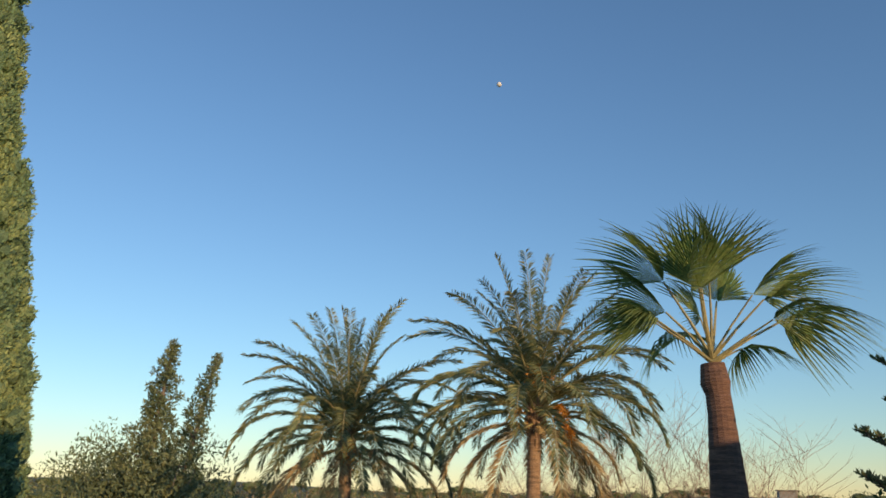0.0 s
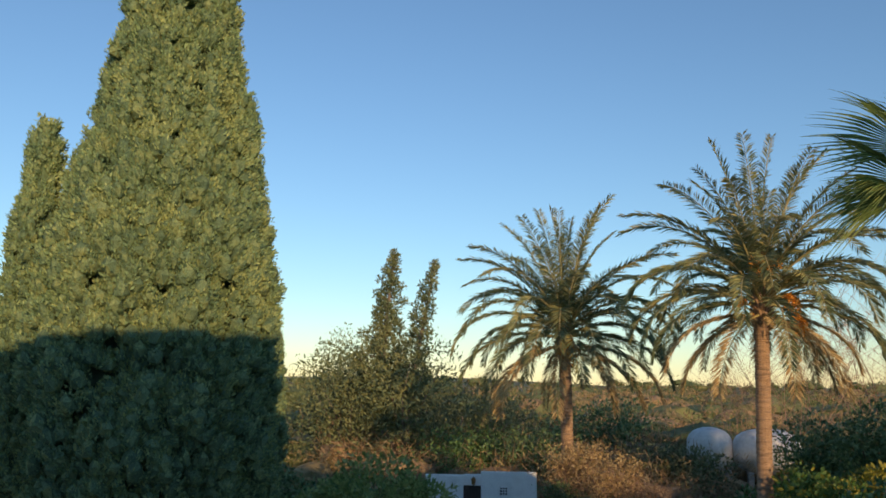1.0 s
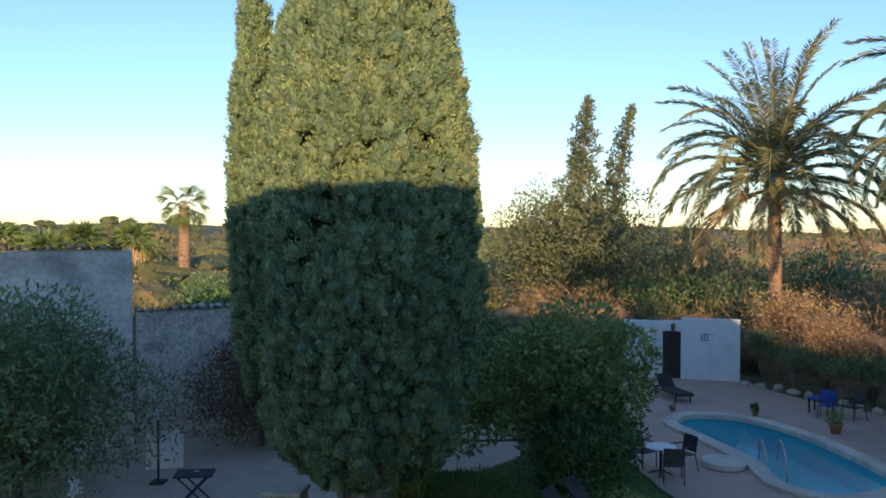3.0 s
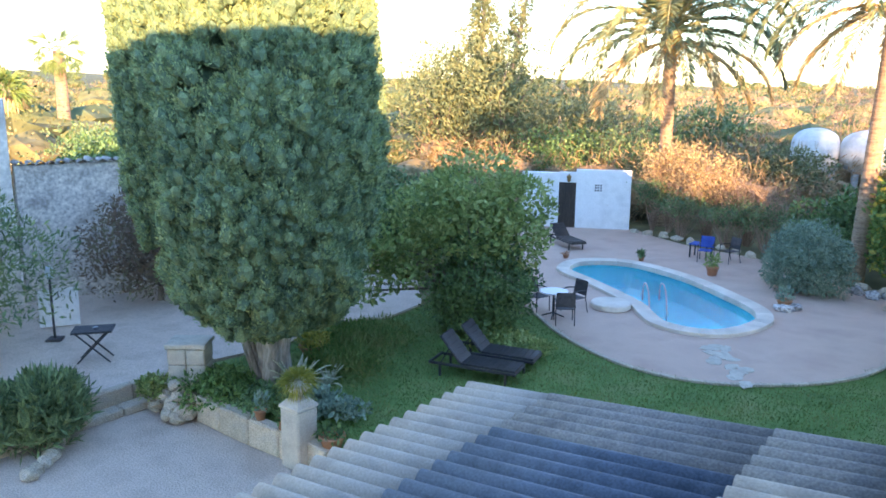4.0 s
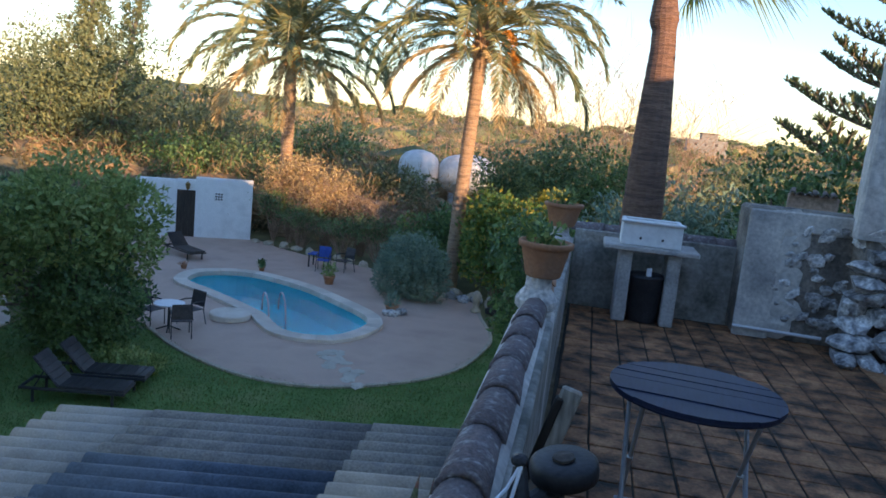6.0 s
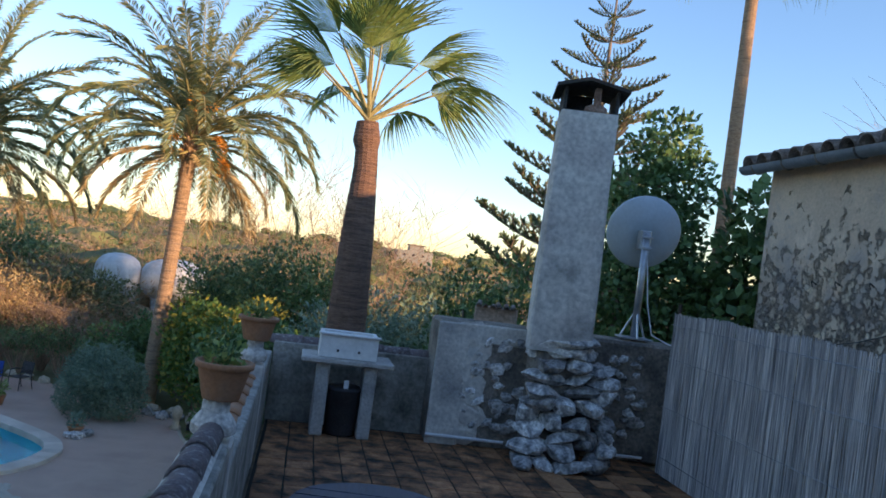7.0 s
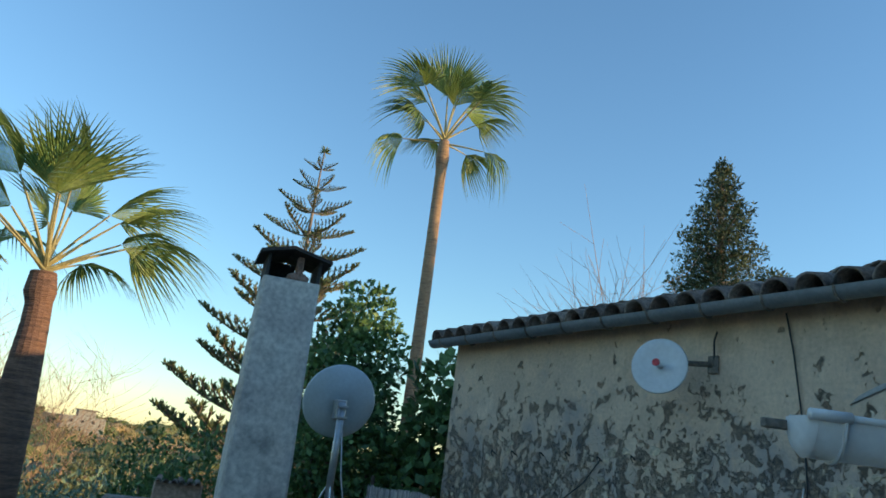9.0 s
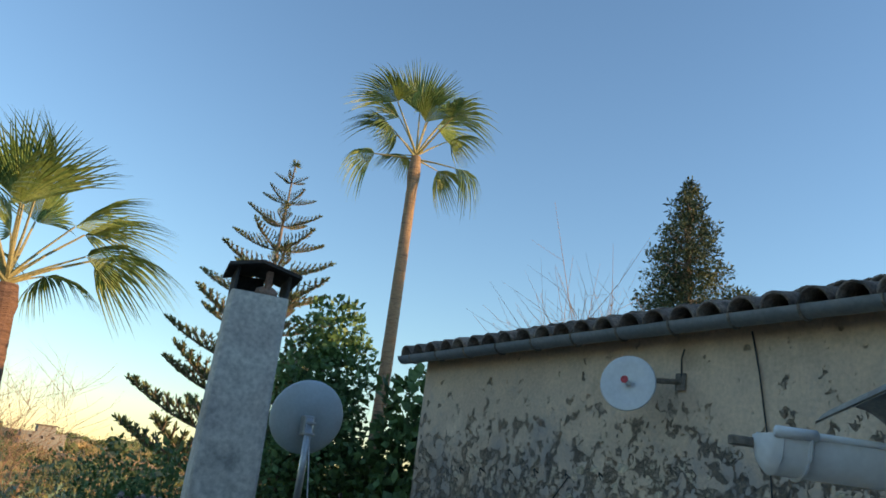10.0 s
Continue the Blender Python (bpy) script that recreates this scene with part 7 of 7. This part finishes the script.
def garden_chair(at, rz, label, cushion=None):
    t = thing("garden_chair", label, "chair", at, rz, "garden chairs")
    for x in (-0.24, 0.24):
        part("front_leg", Shape().tube([(x, -0.24, 0.0), (x, -0.22, 0.62)], 0.014, 6), M["blackpl"], t)
        part("rear_leg", Shape().tube([(x, 0.3, 0.0), (x, 0.2, 0.42), (x * 0.95, 0.28, 0.86)], 0.014, 6), M["blackpl"], t)
        part("armrest", Shape().tube([(x, -0.23, 0.62), (x, 0.0, 0.65), (x, 0.23, 0.62)], 0.018, 6), M["blackpl"], t)
    part("seat", Shape().box((0, -0.01, 0.42), (0.46, 0.44, 0.025), None, 0.01), M[cushion or "wicker"], t)
    b = part("backrest", Shape().box((0, 0.252, 0.68), (0.47, 0.012, 0.40), Matrix.Translation((0, 0.252, 0.68)) @ Matrix.Rotation(radians(-8), 4, "X") @ Matrix.Translation((0, -0.252, -0.68)), 0.004), M[cushion or "wicker"], t)
    for k in range(7):
        part("weave_band", Shape().box((0, 0.218 + 0.008 * k, 0.5 + k * 0.055), (0.46, 0.012, 0.046), None, 0.003), M[cushion or "wicker"], b)


M["wicker"] = mat("wicker", [(0.05, 0.048, 0.05), (0.10, 0.09, 0.09)], 10, 90, 0.7, 0.5)
garden_chair((-9.45, 17.2, 0.04), 215, "dark woven garden chair drawn up to a round table")
garden_chair((-9.75, 18.25, 0.04), -20, "dark woven garden chair facing the table")
garden_chair((-10.6, 17.75, 0.04), 75, "dark woven garden chair half hidden by the bush")
garden_chair((-9.2, 26.9, 0.04), 10, "dark garden chair with a blue cushion behind the pool", "blue")
garden_chair((-8.5, 27.3, 0.04), -30, "dark wooden garden chair beside the hedge")
tb = thing("side_table", "low dark table with a blue cloth", "table", (-9.6, 27.5, 0.04))
part("tabletop", Shape().box((0, 0, 0.5), (0.7, 0.6, 0.04), None, 0.01), M["blue"], tb)
for dx in (-0.3, 0.3):
    for dy in (-0.25, 0.25):
        part("leg", Shape().box((dx, dy, 0.24), (0.05, 0.05, 0.48), None, 0.006), M["blackpl"], tb)


def x_table():
    t = thing("folding_table", "small dark folding table with crossed legs", "table", (-16.1, 8.1, 0.03), 52)
    tp = part("tabletop", Shape().box((0, 0, 0.70), (0.84, 0.56, 0.03), None, 0.006), M["blackpl"], t)
    for k in range(6):
        part("slat", Shape().box((0, -0.23 + k * 0.093, 0.722), (0.84, 0.082, 0.016), None, 0.004), M["blackpl"], tp)
    for y in (-0.22, 0.22):
        for sg in (-1, 1):
            part("leg", Shape().tube([(-0.34 * sg, y * (0.9 if sg > 0 else 1), 0.0), (0.34 * sg, y * (0.9 if sg > 0 else 1), 0.69)], 0.02, 6), M["blackpl"], t)
    part("ashtray", Shape().lathe([(0.05, 0), (0.06, 0.03), (0.04, 0.03), (0.0, 0.012)], 12, (0.05, 0, 0.73)), M["steel"], t)


x_table()


def stand_and_board():
    t = thing("lamp_stand", "dark garden lamp on a post with a flat base", "lamp", (-18.15, 8.2, 0.03))
    part("base", Shape().lathe([(0.24, 0), (0.24, 0.04), (0.2, 0.06), (0.0, 0.06)], 4), M["blackpl"], t)
    part("post", Shape().tube([(0, 0, 0.05), (0, 0, 1.5)], 0.028, 10), M["blackpl"], t)
    part("head", Shape().lathe([(0.05, 1.5), (0.09, 1.56), (0.09, 1.76), (0.05, 1.8), (0.0, 1.81)], 10), M["dishgrey"], t)
    b = thing("white_board", "white panel leaning in the shade", "panel", (-19.0, 8.75, 0.03), 62)
    part("panel", Shape().box((0, 0, 0.52), (0.92, 0.03, 0.95), Matrix.Rotation(radians(-14), 4, "X"), 0.005), M["limewash"], b)
    part("prop", Shape().tube([(0, 0.12, 0.9), (0, 0.5, 0.0)], 0.014, 6), M["darkwood"], b)


stand_and_board()


def yucca_flower():
    t = thing("yucca", "spiky plant with a tall spike of white bells", "plant", (-15.65, 5.4, 0.03))
    part("stalk", Shape().tube([(0, 0, 0), (0.01, 0, 1.25)], [0.02, 0.01], 6), M["leaflight"], t)
    g = np.random.default_rng(4)
    n = 130
    a = g.random(n) * 6.28
    z = g.uniform(0.55, 1.27, n)
    r = 0.12 * (1.35 - z) + 0.05
    P = np.stack([np.cos(a) * r, np.sin(a) * r, z], 1)
    part("blossom", np_mesh("blossom", leaf_faces(P, unit(g.normal(size=(n, 3)) + np.array([0, 0, -0.6])), 0.075, 0.06), 4), M["flower"], t, "white hanging bells")
    for k in range(18):
        b = k * 2.4
        part("leaf", Shape().tube([(0, 0, 0.02), (math.cos(b) * 0.25, math.sin(b) * 0.25, 0.3), (math.cos(b) * 0.5, math.sin(b) * 0.5, 0.38)], [0.022, 0.016, 0.003], 4), M["leafdark"], t)


yucca_flower()

rr_f = random.Random(12)
for k in range(14):
    q = k / 13
    st = part("flagstone", Shape().blob((0, 0, 0), (rr_f.uniform(0.16, 0.3), rr_f.uniform(0.12, 0.2), 0.03), 2, 0.5, 1.6, k), M["palestone"])
    tagged(st, "irregular pale flagstone set in the pool terrace", "flagstone", "flagstones")
    st.matrix_world = pose(-5.75 + 1.2 * q + rr_f.uniform(-0.3, 0.3), 17.9 - 2.0 * q + rr_f.uniform(-0.15, 0.15), 0.05, 0, 0, rr_f.uniform(0, 180))
for k in range(16):
    q = k / 15
    st = part("border_rock", Shape().blob((0, 0, 0), (rr_f.uniform(0.15, 0.3), rr_f.uniform(0.14, 0.24), rr_f.uniform(0.1, 0.2)), 2, 0.45, 1.8, k + 40), M["sandstone"])
    tagged(st, "rough pale border rock beside the pool terrace", "rock", "border rocks")
    st.matrix_world = pose(-13.6 + 10.2 * q, 30.75 - 2.3 * q - 2.6 * q * q + rr_f.uniform(-0.15, 0.15), 0.08, 0, 0, rr_f.uniform(0, 180))
for k, (x, y) in enumerate([(-5.3, 22.1), (-5.1, 22.4), (-3.6, 25.2), (-4.1, 25.5), (-3.2, 25.4)]):
    st = part("border_rock", Shape().blob((0, 0, 0), (0.26, 0.2, 0.12 + 0.06 * (k > 1)), 2, 0.45, 1.8, k + 80), M["stone"])
    tagged(st, "grey rock at the edge of the pool terrace", "rock", "border rocks")
    st.matrix_world = pose(x, y, 0.1, 0, 0, k * 40)


def garden_ornaments():
    t = thing("stone_ornament", "small weathered stone garden ornament", "ornament", (-3.0, 24.0, 0.04))
    part("ornament_body", Shape().lathe([(0.16, 0), (0.17, 0.08), (0.1, 0.14), (0.09, 0.3), (0.15, 0.42), (0.16, 0.55), (0.08, 0.68), (0.0, 0.72)], 12), M["sandstone"], t, smooth=True)
    u = thing("ring_ornament", "white ring-shaped garden ornament", "ornament", (-2.55, 24.3, 0.04))
    part("ring", Shape().tube([(0.2 * math.cos(k * math.pi / 8), 0, 0.26 + 0.2 * math.sin(k * math.pi / 8)) for k in range(17)], 0.055, 8), M["palestone"], u, smooth=True)
    g = thing("trough", "long dark trough by the lawn edge", "trough", (-1.75, 23.95, 0.02), -14)
    part("trough_body", Shape().box((0, 0, 0.1), (1.9, 0.3, 0.2), None, 0.03), M["blackpl"], g)
    for k, dx in enumerate((-0.6, 0.1, 0.6)):
        part("plant", np_mesh("plant", cloud([((dx, 0, 0.4), (0.25, 0.2, 0.25))], 160, 0.12, 0.4), 4), M["leafdark"], g)


garden_ornaments()


# ---- on the terrace ----
def bistro_table():
    t = thing("bistro_table", "round folding table with dark navy slats and pale metal legs", "table", (0.655, 3.5, FLOOR))
    R, Z = 0.385, 0.735
    tp = part("frame_ring", Shape().tube([(R * 0.97 * math.cos(k * math.pi / 20), R * 0.97 * math.sin(k * math.pi / 20), Z - 0.022) for k in range(41)], 0.011, 6), M["navy"], t)
    n = 8
    for k in range(n):
        y0, y1 = -R + 2 * R * k / n + 0.0025, -R + 2 * R * (k + 1) / n - 0.0025
        up, lo = [], []
        for i in range(9):
            y = y0 + (y1 - y0) * i / 8
            h = math.sqrt(max(0.0004, R * R - y * y))
            up.append((h, y)), lo.append((-h, y))
        ring = up + lo[::-1]
        m = len(ring)
        sag = random.Random(k).uniform(-0.003, 0.003)
        sh = Shape().add([(x, y, Z + sag) for x, y in ring] + [(x, y, Z - 0.018 + sag) for x, y in ring],
                         [tuple(range(m)), tuple(range(m, 2 * m))[::-1]] + [(i, m + i, m + (i + 1) % m, (i + 1) % m) for i in range(m)])
        part("slat", sh, M["navy"], t, at=pose(0, 0, 0, 0, 0, -8))
    for x in (-0.27, 0.27):
        part("leg", Shape().tube([(x, -0.26, 0.0), (x, 0.24, Z - 0.03)], 0.011, 8), M["palemetal"], t)
        part("leg", Shape().tube([(x * 0.9, 0.26, 0.0), (x * 0.9, -0.24, Z - 0.03)], 0.011, 8), M["palemetal"], t)
        part("pivot", Shape().tube([(x * 1.03, 0.0, 0.36), (x * 0.86, 0.0, 0.36)], 0.012, 6), M["steel"], t)
    for y in (-0.24, 0.24):
        part("stretcher", Shape().tube([(-0.27, y, 0.04), (0.27, y, 0.04)], 0.009, 6), M["palemetal"], t)


M["palemetal"] = mat("pale_metal", [(0.42, 0.44, 0.47), (0.52, 0.54, 0.57)], 6, 40, 0.5, 0.1, metal=0.3, fine_amt=0.1)
bistro_table()


def trolley():
    t = thing("wheeled_trolley", "folded black trolley with rubber wheels against the parapet", "trolley", (0, 0, 0))
    w = part("wheel", Shape().lathe([(0.03, -0.028), (0.075, -0.03), (0.088, -0.02), (0.09, 0.0), (0.088, 0.02), (0.075, 0.03), (0.03, 0.028)], 24, m=Matrix.Translation((0.096, 1.886, 5.165)) @ Matrix.Rotation(radians(6), 4, "X") @ Matrix.Rotation(radians(-8), 4, "Y")), M["blackpl"], t, "black rubber wheel", True)
    part("hub", Shape().lathe([(0.0, 0.02), (0.03, 0.03), (0.028, 0.036), (0.0, 0.04)], 16, m=Matrix.Translation((0.096, 1.886, 5.165)) @ Matrix.Rotation(radians(6), 4, "X") @ Matrix.Rotation(radians(-8), 4, "Y")), M["darkwood"], w)
    part("frame_tube", Shape().tube([(0.10, 1.88, 5.13), (0.05, 1.83, 5.11), (0.0, 1.79, 5.09), (-0.002, 1.74, 4.96), (0.03, 1.72, 4.2)], 0.024, 10), M["blackpl"], t)
    part("frame_tube", Shape().tube([(0.085, 1.87, 5.12), (0.10, 1.82, 5.0), (0.13, 1.78, 4.22)], 0.02, 10), M["blackpl"], t)
    part("handle", Shape().tube([(-0.012, 1.795, 5.19), (-0.006, 1.765, 5.12), (0.004, 1.74, 4.95), (0.02, 1.70, 4.2)], [0.018, 0.03, 0.034, 0.03], 10), M["blackpl"], t)
    part("knob", Shape().blob((-0.014, 1.80, 5.205), (0.024, 0.024, 0.018), 2, 0.1), M["blackpl"], t)
    part("cord", Shape().tube([(-0.01, 1.79, 5.20), (-0.035, 1.74, 5.155), (-0.06, 1.66, 5.15), (-0.05, 1.60, 5.08)], 0.005, 6), M["whitepvc"], t, "white cord")
    part("cord", Shape().tube([(-0.008, 1.785, 5.2), (-0.022, 1.72, 5.13), (-0.015, 1.66, 4.95)], 0.005, 6), M["whitepvc"], t, "white cord")


trolley()


def old_bracket():
    t = thing("wooden_prop", "weathered lichened board leaning from the parapet", "board", (0, 0, 0))
    part("board", Shape().box((0, 0, 0.0), (0.075, 0.03, 0.95), Matrix.Translation((-0.02, 2.64, 4.67)) @ Matrix.Rotation(radians(15), 4, "Y"), 0.008), M["sandgrey"], t)
    part("batten", Shape().box((0, 0, 0.0), (0.03, 0.04, 0.90), Matrix.Translation((-0.055, 2.635, 4.66)) @ Matrix.Rotation(radians(15), 4, "Y"), 0.006), M["darkwood"], t)


M["sandgrey"] = mat("weathered_board", [(0.20, 0.17, 0.14), (0.40, 0.36, 0.30), (0.30, 0.26, 0.22)], 6, 50, 0.95, 0.5, stretch=(1, 1, 0.2))
old_bracket()


def cactus_pot():
    t = thing("spotted_plant", "speckled succulent leaves growing beside the parapet", "plant", (-0.36, 1.72, 3.66))
    part("pot", Shape().lathe([(0.08, 0), (0.12, 0.24), (0.13, 0.26), (0.1, 0.26), (0.0, 0.22)], 16), M["terracotta"], t)
    rr = random.Random(9)
    for k in range(7):
        a = k * 0.9
        s = Shape()
        s.blob((0, 0, 0.62), (0.045, 0.014, 0.62), 2, 0.15, 1.5, k, pose(math.cos(a) * 0.05, math.sin(a) * 0.05, 0.22, math.sin(a) * 7, math.cos(a) * 7, k * 50))
        part("leaf", s, M["speckle"], t)


M["speckle"] = mat("speckled_leaf", [(0.05, 0.08, 0.04), (0.12, 0.15, 0.08), (0.30, 0.10, 0.09), (0.3, 0.29, 0.24)], 22, 80, 0.6, 0.1)
cactus_pot()


# ---- grass ----
def grass():
    n = 120000
    P = np.stack([rng.uniform(-13.8, -0.4, n), rng.uniform(7.6, 23.8, n), np.zeros(n)], 1)
    poly = np.array(LAWN)
    inside = np.zeros(n, bool)
    j = len(poly) - 1
    for i in range(len(poly)):
        (xi, yi), (xj, yj) = poly[i], poly[j]
        inside ^= ((yi > P[:, 1]) != (yj > P[:, 1])) & (P[:, 0] < (xj - xi) * (P[:, 1] - yi) / (yj - yi + 1e-12) + xi)
        j = i
    P = P[inside]
    way = unit(rng.normal(size=P.shape) * 0.5 + np.array([0, 0, 1.0]))
    ob = part("grass", np_mesh("grass", leaf_faces(P, way, rng.uniform(0.035, 0.085, len(P)), 0.016), 4), M["grass"])
    tagged(ob, "short uneven winter grass of the lawn", "grass", "", "stuff")


grass()
